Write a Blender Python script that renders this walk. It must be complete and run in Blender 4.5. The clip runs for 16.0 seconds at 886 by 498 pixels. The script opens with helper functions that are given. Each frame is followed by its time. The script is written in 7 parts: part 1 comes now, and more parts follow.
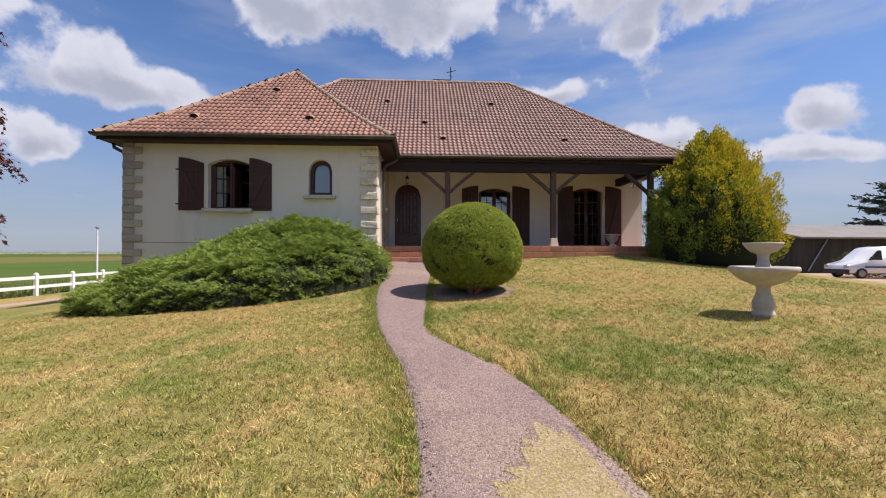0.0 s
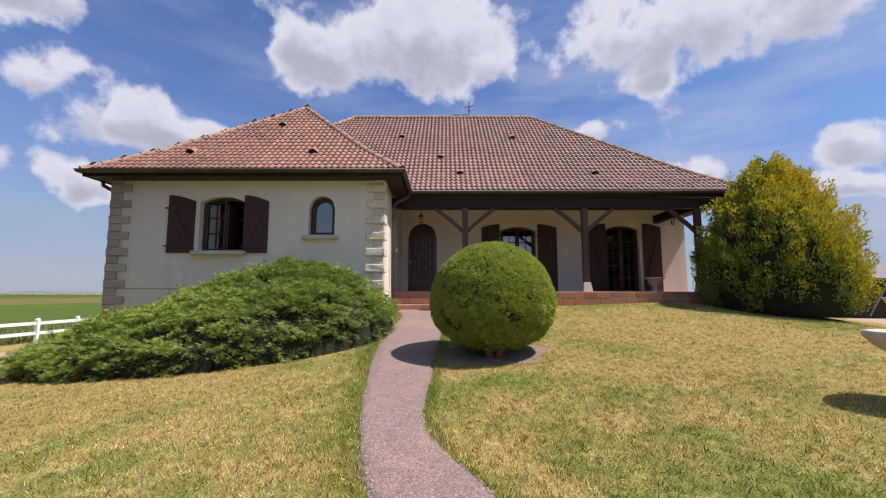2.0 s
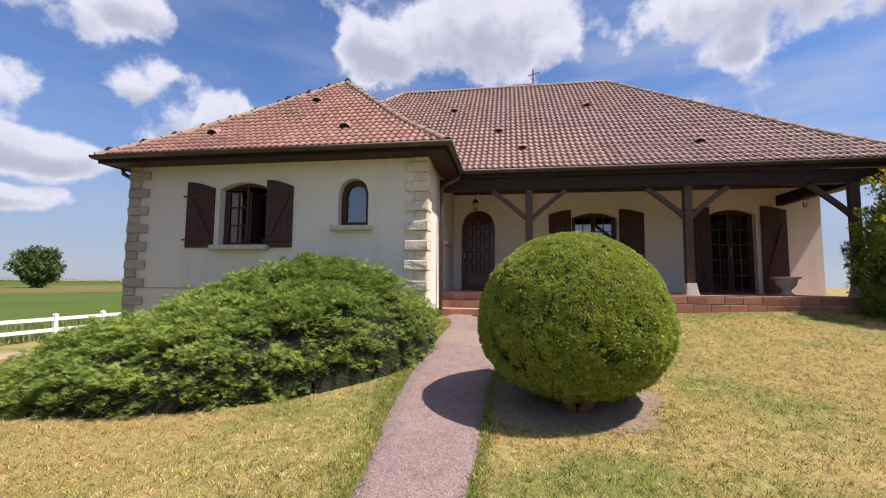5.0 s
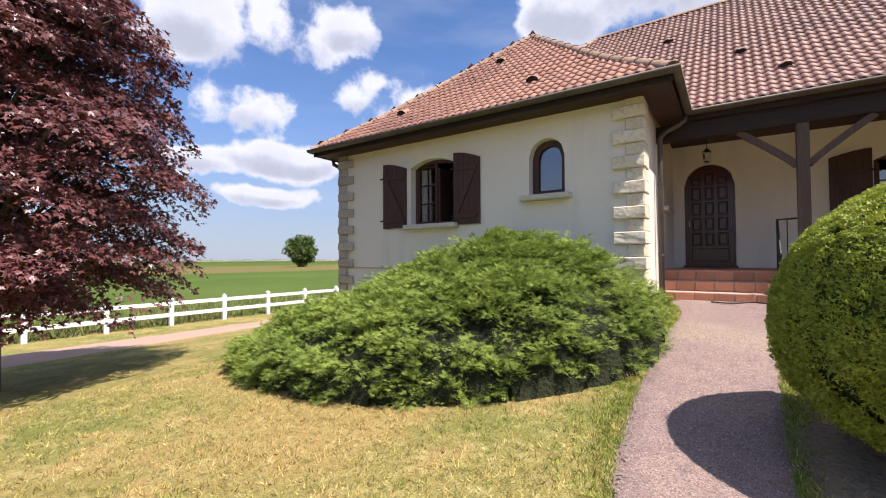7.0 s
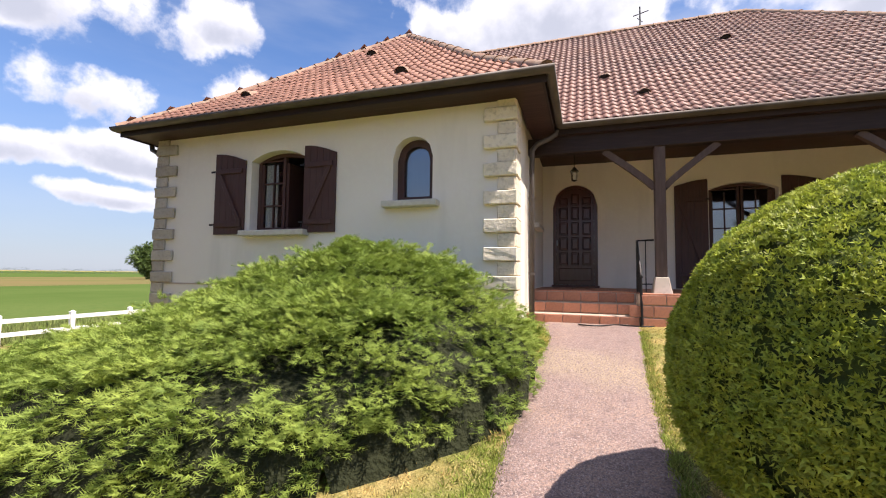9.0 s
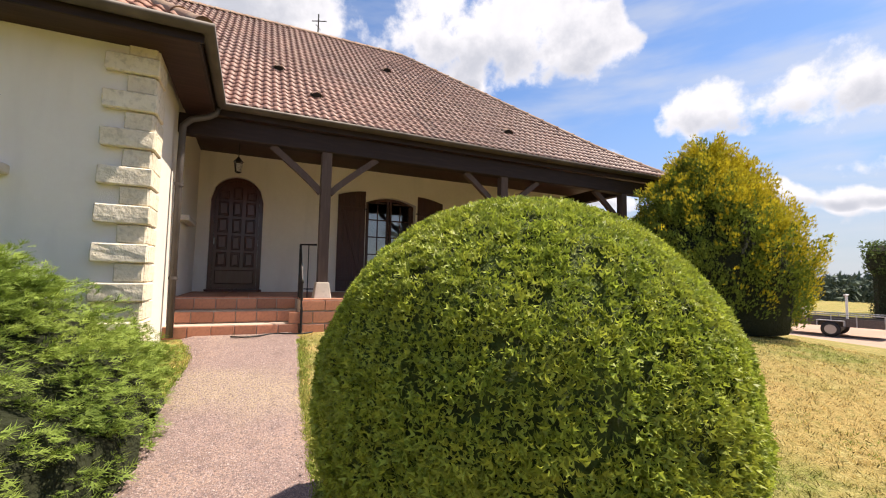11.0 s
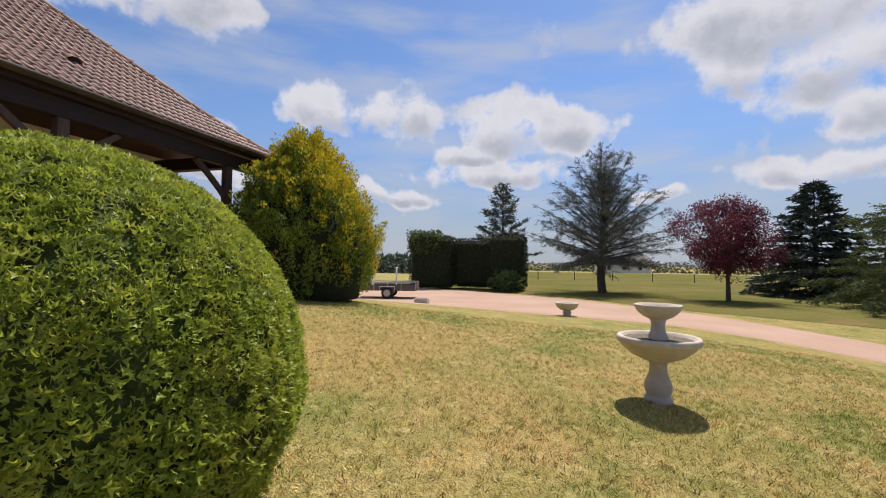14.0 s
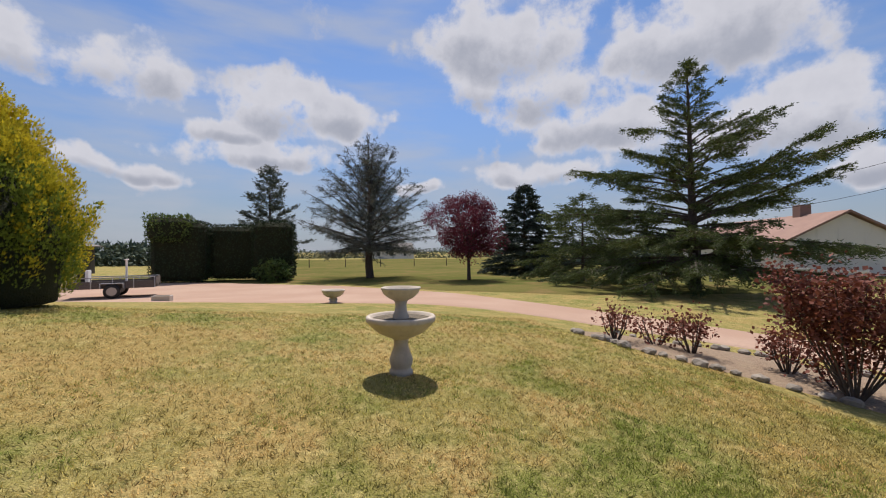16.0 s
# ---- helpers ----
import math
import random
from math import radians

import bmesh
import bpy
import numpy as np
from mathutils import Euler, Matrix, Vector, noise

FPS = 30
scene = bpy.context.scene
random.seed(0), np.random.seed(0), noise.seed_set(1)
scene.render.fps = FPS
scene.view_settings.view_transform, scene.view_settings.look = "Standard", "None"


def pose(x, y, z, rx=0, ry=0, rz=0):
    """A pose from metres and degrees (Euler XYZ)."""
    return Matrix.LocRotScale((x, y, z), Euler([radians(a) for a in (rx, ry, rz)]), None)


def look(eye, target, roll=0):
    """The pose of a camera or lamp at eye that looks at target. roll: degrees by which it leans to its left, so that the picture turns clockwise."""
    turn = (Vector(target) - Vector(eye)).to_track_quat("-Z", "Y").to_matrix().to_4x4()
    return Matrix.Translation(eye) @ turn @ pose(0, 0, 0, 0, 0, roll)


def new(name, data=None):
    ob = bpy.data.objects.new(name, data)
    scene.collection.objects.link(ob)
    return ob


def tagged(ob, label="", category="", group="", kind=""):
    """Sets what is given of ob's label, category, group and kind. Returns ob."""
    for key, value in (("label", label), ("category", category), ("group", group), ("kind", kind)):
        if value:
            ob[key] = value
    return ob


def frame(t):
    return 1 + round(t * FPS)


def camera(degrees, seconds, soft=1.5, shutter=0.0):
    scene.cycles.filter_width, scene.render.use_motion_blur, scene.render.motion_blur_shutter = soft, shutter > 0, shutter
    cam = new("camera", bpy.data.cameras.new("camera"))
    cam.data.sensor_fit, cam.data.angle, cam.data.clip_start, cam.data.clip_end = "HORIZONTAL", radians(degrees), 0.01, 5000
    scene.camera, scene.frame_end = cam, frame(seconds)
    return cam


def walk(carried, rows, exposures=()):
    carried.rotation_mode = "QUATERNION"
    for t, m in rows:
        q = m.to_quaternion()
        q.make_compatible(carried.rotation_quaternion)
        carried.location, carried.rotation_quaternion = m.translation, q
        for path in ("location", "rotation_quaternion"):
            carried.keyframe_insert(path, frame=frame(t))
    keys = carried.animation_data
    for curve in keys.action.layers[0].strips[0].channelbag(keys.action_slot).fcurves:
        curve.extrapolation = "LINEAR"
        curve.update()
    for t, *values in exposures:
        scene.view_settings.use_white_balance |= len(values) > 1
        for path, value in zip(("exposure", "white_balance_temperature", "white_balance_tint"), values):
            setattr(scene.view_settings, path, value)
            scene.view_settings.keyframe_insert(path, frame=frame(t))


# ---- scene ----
cam = camera(93.0, 16.0, soft=1.1)
PATH = [
    (0, (0.106, 0.62, 1.521), (0.2, 2.618, 1.542), 0.1),
    (0.5, (0.195, 0.957, 1.537), (0.287, 2.954, 1.565), 0.3),
    (1, (0.237, 1.292, 1.559), (0.308, 3.29, 1.628), 0.4),
    (1.5, (0.261, 1.675, 1.619), (0.294, 3.669, 1.757), 0.3),
    (2, (0.312, 2.016, 1.682), (0.3, 4.004, 1.894), 0.1),
    (2.5, (0.344, 2.337, 1.755), (0.301, 4.319, 2.021), -0.0),
    (3, (0.321, 2.708, 1.8), (0.262, 4.686, 2.087), -0.0),
    (5.5, (0.391, 4.229, 1.948), (-0.103, 6.163, 2.072), 0.5),
    (6, (0.242, 4.492, 1.934), (-0.499, 6.347, 2.027), 0.2),
    (6.5, (0.032, 4.741, 1.958), (-0.939, 6.488, 2.023), -0.1),
    (7, (-0.101, 4.972, 1.963), (-1.227, 6.624, 2.012), -0.3),
    (7.5, (-0.19, 5.274, 1.972), (-1.374, 6.885, 2.026), -0.3),
    (8, (-0.268, 5.573, 1.972), (-1.385, 7.231, 2.045), 0.1),
    (10.5, (-0.246, 6.651, 2.051), (0.262, 8.579, 2.211), 0.8),
    (11, (-0.152, 6.634, 2.074), (0.674, 8.449, 2.216), 1.1),
    (11.5, (-0.129, 6.626, 2.065), (0.979, 8.286, 2.192), 1.3),
    (12, (-0.126, 6.618, 2.066), (1.223, 8.09, 2.182), 1.5),
    (12.5, (-0.083, 6.599, 2.057), (1.465, 7.861, 2.162), 1.3),
    (13, (-0.066, 6.53, 2.06), (1.64, 7.57, 2.151), 1.2),
    (13.5, (-0.064, 6.47, 2.015), (1.765, 7.276, 2.098), 0.9),
    (14, (-0.064, 6.459, 2.021), (1.857, 7.011, 2.089), 0.7),
    (14.5, (-0.024, 6.404, 2.015), (1.954, 6.694, 2.07), 0.4),
    (15, (-0.016, 6.356, 2.018), (1.984, 6.375, 2.062), 0.1),
    (15.5, (-0.026, 6.301, 2.022), (1.959, 6.055, 2.051), -0.1),
    (16, (-0.064, 6.257, 2.029), (1.875, 5.766, 2.041), -0.3),
]
walk(cam, [(t, look(eye, target, roll)) for t, eye, target, roll in PATH], exposures=[(0.0, 0.46, 6400, 18), (4.0, 0.54, 6400, 19), (7.5, 0.95, 6400, 18), (10.5, 1.10, 7000, 16), (11.2, 0.88, 7050, 14), (12.2, 0.62, 6950, 13), (13.0, 0.53, 6850, 14), (14.5, 0.37, 6600, 15), (16.0, 0.25, 6600, 15)])

# ---- world and sun ----
SUN_TO = Vector((0.50, -0.085, 0.86)).normalized()
world = bpy.data.worlds.new("sky")
scene.world = world
world.use_nodes = True


def build_sky():
    nt = world.node_tree
    nt.nodes.clear()
    N, K = nt.nodes.new, nt.links.new

    def math_node(op, a, b=None, c=None, clamp=False):
        n = N("ShaderNodeMath")
        n.operation, n.use_clamp = op, clamp
        for i, v in enumerate((a, b, c)):
            if v is None:
                continue
            if isinstance(v, (int, float)):
                n.inputs[i].default_value = v
            else:
                K(v, n.inputs[i])
        return n.outputs[0]

    sky = N("ShaderNodeTexSky")
    sky.sky_type, sky.sun_disc = "NISHITA", False
    sky.sun_elevation = math.asin(SUN_TO.z)
    sky.sun_rotation = math.atan2(SUN_TO.x, SUN_TO.y)
    sky.altitude, sky.air_density, sky.dust_density, sky.ozone_density = 200, 1.0, 0.5, 3.5
    co = N("ShaderNodeTexCoord").outputs["Generated"]
    sep = N("ShaderNodeSeparateXYZ")
    K(co, sep.inputs[0])
    x, y, z = sep.outputs
    # a layer of fair-weather cumulus: the direction met with a flat cloud base
    zz = math_node("MAXIMUM", z, 0.02)
    inv = math_node("DIVIDE", 1.0, math_node("ADD", zz, 0.12))
    comb = N("ShaderNodeCombineXYZ")
    K(math_node("MULTIPLY", x, inv), comb.inputs[0])
    K(math_node("MULTIPLY", y, inv), comb.inputs[1])
    K(math_node("MULTIPLY", z, 2.0), comb.inputs[2])
    small = N("ShaderNodeTexNoise")
    small.inputs["Scale"].default_value, small.inputs["Detail"].default_value = 7.5, 8.0
    small.inputs["Roughness"].default_value = 0.58
    K(co, small.inputs["Vector"])
    warp = math_node("MULTIPLY", math_node("SUBTRACT", small.outputs["Fac"], 0.5), 1.6)
    az = math_node("ARCTAN2", x, y)
    el = math_node("ARCSINE", z)
    # single clouds: azimuth from +y to the right, elevation, half width, half height, in degrees
    bend = N("ShaderNodeTexNoise")
    bend.inputs["Scale"].default_value, bend.inputs["Detail"].default_value = 4.5, 4.0
    K(co, bend.inputs["Vector"])
    bent = N("ShaderNodeSeparateColor")
    K(bend.outputs["Color"], bent.inputs[0])
    caz = math_node("ADD", az, math_node("MULTIPLY", math_node("SUBTRACT", bent.outputs[0], 0.5), 0.34))
    cel = math_node("ADD", el, math_node("MULTIPLY", math_node("SUBTRACT", bent.outputs[1], 0.5), 0.085))
    total, under = None, None
    for a, e, w, hgt in CLOUDS:
        da = math_node("DIVIDE", math_node("SUBTRACT", caz, radians(a)), radians(w))
        de = math_node("DIVIDE", math_node("SUBTRACT", cel, radians(e)), radians(hgt))
        d2 = math_node("ADD", math_node("MULTIPLY", da, da), math_node("MULTIPLY", de, de))
        one = math_node("SUBTRACT", 1.0, d2)
        low = math_node("MULTIPLY", math_node("MAXIMUM", one, 0.0), math_node("SUBTRACT", 0.25, de))
        under = low if under is None else math_node("MAXIMUM", under, low)
        total = one if total is None else math_node("SMOOTH_MAX", total, one, 0.5)
    total = math_node("MAXIMUM", total, -1.0)
    # patchy cloud added above 40 degrees, out of view, for more fill light
    big = N("ShaderNodeTexNoise")
    big.inputs["Scale"].default_value, big.inputs["Detail"].default_value = 0.9, 3.0
    K(comb.outputs[0], big.inputs["Vector"])
    high = math_node("MULTIPLY", math_node("SUBTRACT", el, radians(40), clamp=False), 4.0, clamp=True)
    fill_cloud = math_node("SUBTRACT", math_node("MULTIPLY", math_node("SUBTRACT", big.outputs["Fac"], 0.39), 7.0), math_node("MULTIPLY", math_node("SUBTRACT", 1.0, high), 3.0))
    total = math_node("MAXIMUM", total, fill_cloud)
    dens = math_node("ADD", math_node("MULTIPLY", total, 0.75), math_node("MULTIPLY", warp, 2.7))
    cover = N("ShaderNodeMapRange")
    cover.interpolation_type = "SMOOTHSTEP"
    K(dens, cover.inputs["Value"])
    cover.inputs["From Min"].default_value, cover.inputs["From Max"].default_value = -0.15, 0.5
    thick = N("ShaderNodeMapRange")
    K(dens, thick.inputs["Value"])
    thick.inputs["From Min"].default_value, thick.inputs["From Max"].default_value = 0.3, 1.3
    shade = N("ShaderNodeMixRGB")
    shade.inputs[1].default_value, shade.inputs[2].default_value = (3.5, 3.65, 3.95, 1), (2.05, 2.25, 2.65, 1)
    belly = N("ShaderNodeMapRange")
    belly.interpolation_type = "SMOOTHSTEP"
    K(math_node("ADD", under, math_node("MULTIPLY", warp, 1.2)), belly.inputs["Value"])
    belly.inputs["From Min"].default_value, belly.inputs["From Max"].default_value = 0.0, 0.75
    K(math_node("MAXIMUM", belly.outputs[0], math_node("MULTIPLY", thick.outputs[0], 0.35)), shade.inputs[0])
    # thin haze low down
    haze = math_node("MULTIPLY", math_node("POWER", math_node("SUBTRACT", 1.0, math_node("MINIMUM", math_node("MULTIPLY", zz, 2.2), 1.0)), 2.0), 0.85)
    m0 = N("ShaderNodeMixRGB")
    K(haze, m0.inputs[0])
    tone = N("ShaderNodeMixRGB")
    tone.blend_type = "MULTIPLY"
    tone.inputs[0].default_value = 1.0
    tone.inputs[2].default_value = (0.46, 0.56, 0.66, 1)
    K(sky.outputs[0], tone.inputs[1])
    fall = N("ShaderNodeMapRange")
    fall.interpolation_type = "SMOOTHSTEP"
    K(zz, fall.inputs["Value"])
    fall.inputs["From Max"].default_value, fall.inputs["To Min"].default_value = 0.34, 0.66
    low_sky = N("ShaderNodeMixRGB")
    low_sky.blend_type = "MULTIPLY"
    low_sky.inputs[0].default_value = 1.0
    K(tone.outputs[0], low_sky.inputs[1])
    K(fall.outputs[0], low_sky.inputs[2])
    K(low_sky.outputs[0], m0.inputs[1])
    m0.inputs[2].default_value = (1.95, 2.2, 2.55, 1)
    # a thin veil of streaked high cloud, thicker to the east
    flat = N("ShaderNodeCombineXYZ")
    K(math_node("MULTIPLY", az, 2.2), flat.inputs[0])
    K(math_node("MULTIPLY", el, 9.0), flat.inputs[1])
    streak = N("ShaderNodeTexNoise")
    streak.inputs["Scale"].default_value, streak.inputs["Detail"].default_value = 1.3, 5.0
    K(flat.outputs[0], streak.inputs["Vector"])
    veil = N("ShaderNodeMapRange")
    veil.interpolation_type = "SMOOTHSTEP"
    K(streak.outputs["Fac"], veil.inputs["Value"])
    veil.inputs["From Min"].default_value, veil.inputs["From Max"].default_value, veil.inputs["To Max"].default_value = 0.38, 0.70, 0.62
    thin = N("ShaderNodeMixRGB")
    K(math_node("MULTIPLY", veil.outputs[0], math_node("ADD", 0.55, math_node("MULTIPLY", x, 0.45))), thin.inputs[0])
    K(m0.outputs[0], thin.inputs[1])
    thin.inputs[2].default_value = (2.5, 2.75, 3.1, 1)
    m1 = N("ShaderNodeMixRGB")
    K(cover.outputs[0], m1.inputs[0])
    K(thin.outputs[0], m1.inputs[1])
    K(shade.outputs[0], m1.inputs[2])
    bg = N("ShaderNodeBackground")
    bg.inputs["Strength"].default_value = 0.15
    K(m1.outputs[0], bg.inputs["Color"])
    out = N("ShaderNodeOutputWorld")
    K(bg.outputs[0], out.inputs["Surface"])


CLOUDS = [(-41.7, 18.8, 4.5, 3.6), (-36.5, 18.4, 5, 3), (-31.5, 17.2, 3.5, 1.8), (-43.5, 11, 2.5, 3), (-5.7, 32.5, 15, 8), (-16, 30.5, 7, 5), (6, 30, 4, 3.5), (29, 31, 13, 6), (40, 28.5, 8, 4.5), (27, 26.5, 4, 3),
          (-47, 28, 4, 3), (17.5, 21, 4.5, 1.7), (30.5, 14, 4.2, 2), (46.7, 14.7, 4, 2.5), (45, 10.7, 5, 1.4), (-63.8, 26.3, 9, 4.6), (-54.6, 27.2, 6, 3.8), (-60.6, 17.7, 6.2, 3.3), (-45.5, 21, 4.8, 2.4), (-55.9, 12.4, 8, 2.3), (-63.7, 11.1, 5, 1.8), (-56.6, 7.7, 4, 1.2),
          (60, 19.4, 7, 3.6), (68.3, 19.2, 6.2, 3.8), (65.5, 9.6, 4, 1.4), (84, 17.9, 7.5, 4.2), (91.4, 17.3, 4.2, 3), (82, 12.1, 12.5, 1.8), (77, 14.5, 6, 1.5), (113.5, 26.5, 12, 6.5), (109.8, 21, 5, 3.6), (117.5, 20.4, 8, 4.6), (136, 24.5, 12, 5.8), (125, 15.2, 8, 3.6), (143.9, 14.1, 9, 4.8), (117.5, 10, 9, 1.6), (149, 8, 6, 2), (101, 8.8, 6, 1)]
build_sky()
sun = new("sun", bpy.data.lights.new("sun", "SUN"))
sun.data.energy, sun.data.angle, sun.data.color = 4.4, radians(0.6), (1.0, 0.94, 0.84)
sun.matrix_world = look(SUN_TO * 40, (0, 0, 0))

# ---- materials ----


def shader(name, base, rough=0.85, metal=0.0, var=(), bump=(), spec=0.3, island=0.0, rand=0.0, trans=0.0, coat=0.0):
    """A procedural surface. var: rows of (scale, detail, low, high, colour, strength) mixed over the base by noise; bump: rows of (scale, height, distance)."""
    m = bpy.data.materials.new(name)
    m.use_nodes = True
    nt = m.node_tree
    N, K = nt.nodes.new, nt.links.new
    bsdf = nt.nodes["Principled BSDF"]
    bsdf.inputs["Roughness"].default_value, bsdf.inputs["Metallic"].default_value = rough, metal
    bsdf.inputs["Specular IOR Level"].default_value = spec
    bsdf.inputs["Coat Weight"].default_value = coat
    co = N("ShaderNodeTexCoord").outputs["Object"]
    rgb = N("ShaderNodeRGB")
    rgb.outputs[0].default_value = (*base, 1)
    col = rgb.outputs[0]
    for scale, detail, low, high, colour, strength in var:
        n = N("ShaderNodeTexNoise")
        n.inputs["Detail"].default_value = detail
        if isinstance(scale, tuple):
            mp = N("ShaderNodeMapping")
            mp.inputs["Scale"].default_value = scale
            K(co, mp.inputs[0])
            K(mp.outputs[0], n.inputs["Vector"])
            n.inputs["Scale"].default_value = 1.0
        else:
            K(co, n.inputs["Vector"])
            n.inputs["Scale"].default_value = scale
        r = N("ShaderNodeMapRange")
        K(n.outputs["Fac"], r.inputs["Value"])
        r.inputs["From Min"].default_value, r.inputs["From Max"].default_value, r.inputs["To Max"].default_value = low, high, strength
        mix = N("ShaderNodeMixRGB")
        K(r.outputs[0], mix.inputs[0])
        K(col, mix.inputs[1])
        mix.inputs[2].default_value = (*colour, 1)
        col = mix.outputs[0]
    for source, amount in (("island", island), ("rand", rand)):
        if amount:
            v = N("ShaderNodeNewGeometry").outputs["Random Per Island"] if source == "island" else N("ShaderNodeObjectInfo").outputs["Random"]
            hsv = N("ShaderNodeHueSaturation")
            r = N("ShaderNodeMapRange")
            K(v, r.inputs["Value"])
            r.inputs["To Min"].default_value, r.inputs["To Max"].default_value = 1 - amount, 1 + amount
            K(r.outputs[0], hsv.inputs["Value"])
            K(col, hsv.inputs["Color"])
            col = hsv.outputs[0]
    K(col, bsdf.inputs["Base Color"])
    last = None
    for scale, height, dist in bump:
        n = N("ShaderNodeTexNoise")
        n.inputs["Detail"].default_value = 4.0
        if isinstance(scale, tuple):
            mp = N("ShaderNodeMapping")
            mp.inputs["Scale"].default_value = scale
            K(co, mp.inputs[0])
            K(mp.outputs[0], n.inputs["Vector"])
            n.inputs["Scale"].default_value = 1.0
        else:
            K(co, n.inputs["Vector"])
            n.inputs["Scale"].default_value = scale
        bp = N("ShaderNodeBump")
        bp.inputs["Strength"].default_value, bp.inputs["Distance"].default_value = height, dist
        K(n.outputs["Fac"], bp.inputs["Height"])
        if last:
            K(last, bp.inputs["Normal"])
        last = bp.outputs[0]
    if last:
        K(last, bsdf.inputs["Normal"])
    if trans:
        tr = N("ShaderNodeBsdfTranslucent")
        K(col, tr.inputs["Color"])
        mx = N("ShaderNodeMixShader")
        mx.inputs[0].default_value = trans
        K(bsdf.outputs[0], mx.inputs[1])
        K(tr.outputs[0], mx.inputs[2])
        K(mx.outputs[0], nt.nodes["Material Output"].inputs["Surface"])
    return m


def glass_shader(ior):
    m = bpy.data.materials.new("window_glass")
    m.use_nodes = True
    b = m.node_tree.nodes["Principled BSDF"]
    b.inputs["Base Color"].default_value = (0.9, 0.95, 0.95, 1)
    b.inputs["Roughness"].default_value, b.inputs["Transmission Weight"].default_value, b.inputs["IOR"].default_value = 0.02, 1.0, ior
    return m


M_LAWN = shader("lawn", (0.285, 0.245, 0.075), 0.95, var=[(0.75, 5, 0.46, 0.60, (0.17, 0.195, 0.042), 0.9), (1.7, 5, 0.48, 0.64, (0.44, 0.32, 0.125), 0.9),
                (0.35, 2, 0.52, 0.66, (0.41, 0.28, 0.10), 0.85), (9, 5, 0.54, 0.66, (0.50, 0.42, 0.17), 0.6), (13, 5, 0.56, 0.66, (0.12, 0.13, 0.03), 0.55), (38, 5, 0.4, 0.7, (0.13, 0.12, 0.04), 0.6), (90, 3, 0.5, 0.7, (0.50, 0.41, 0.19), 0.5)], bump=[(60, 0.9, 0.03), (7, 0.3, 0.05)], spec=0.1)
M_BLADE = shader("grass_blade", (0.445, 0.365, 0.115), 0.8, var=[(0.75, 5, 0.46, 0.60, (0.21, 0.25, 0.05), 0.95), (1.7, 5, 0.48, 0.62, (0.54, 0.37, 0.145), 0.95),
                (0.35, 2, 0.52, 0.66, (0.46, 0.32, 0.125), 0.85), (9, 5, 0.54, 0.66, (0.62, 0.52, 0.22), 0.65), (13, 5, 0.56, 0.66, (0.15, 0.165, 0.04), 0.55)], island=0.8, spec=0.15, trans=0.25)
M_EDGE = shader("edge_grass", (0.25, 0.32, 0.06), 0.75, var=[(1.3, 4, 0.45, 0.65, (0.34, 0.34, 0.09), 0.8)], island=0.5, spec=0.15, trans=0.3)
M_PADDOCK = shader("paddock_grass", (0.155, 0.14, 0.05), 0.95, var=[(0.12, 4, 0.42, 0.62, (0.10, 0.115, 0.035), 0.9), (0.5, 4, 0.5, 0.66, (0.21, 0.15, 0.07), 0.8), (8, 4, 0.4, 0.7, (0.10, 0.10, 0.03), 0.5)], bump=[(6, 0.7, 0.1)], spec=0.0)
M_PATH = shader("path_gravel", (0.285, 0.195, 0.168), 0.95, var=[(1.3, 4, 0.45, 0.65, (0.37, 0.25, 0.19), 0.7), (7, 5, 0.5, 0.65, (0.19, 0.125, 0.11), 0.6), (0.45, 3, 0.52, 0.66, (0.42, 0.33, 0.20), 0.55), (70, 3, 0.45, 0.62, (0.13, 0.10, 0.105), 0.8), (120, 2, 0.55, 0.7, (0.55, 0.46, 0.42), 0.7)],
                bump=[(110, 0.8, 0.012), (9, 0.2, 0.02)], spec=0.2)
M_DRIVE = shader("drive_sand", (0.40, 0.275, 0.21), 0.95, var=[(0.4, 4, 0.4, 0.65, (0.46, 0.335, 0.26), 0.8), (18, 4, 0.4, 0.7, (0.36, 0.25, 0.20), 0.5)], bump=[(40, 0.5, 0.02)], spec=0.0)
M_WALL = shader("render_wall", (0.78, 0.725, 0.645), 0.92, var=[(0.6, 4, 0.4, 0.7, (0.69, 0.645, 0.575), 0.6), (14, 3, 0.45, 0.7, (0.79, 0.745, 0.67), 0.4), ((2.2, 2.2, 0.35), 4, 0.55, 0.75, (0.48, 0.45, 0.39), 0.35)], bump=[(160, 0.35, 0.006), (30, 0.15, 0.006)], spec=0.2)
M_STONE = shader("quoin_stone", (0.73, 0.64, 0.49), 0.9, var=[(5, 4, 0.4, 0.65, (0.76, 0.69, 0.57), 0.7), (22, 4, 0.5, 0.7, (0.40, 0.34, 0.26), 0.5)], bump=[(24, 0.6, 0.02), (90, 0.4, 0.006)], rand=0.1, spec=0.2)
M_STONE_G = shader("weathered_quoin", (0.46, 0.41, 0.34), 0.92, var=[(5, 4, 0.4, 0.65, (0.38, 0.34, 0.29), 0.7), (22, 4, 0.5, 0.7, (0.28, 0.25, 0.21), 0.5)], bump=[(24, 0.6, 0.02)], rand=0.14, spec=0.2)
M_SILL = shader("sill_stone", (0.58, 0.54, 0.47), 0.85, var=[(12, 4, 0.4, 0.7, (0.46, 0.42, 0.36), 0.6)], bump=[(60, 0.4, 0.005)])
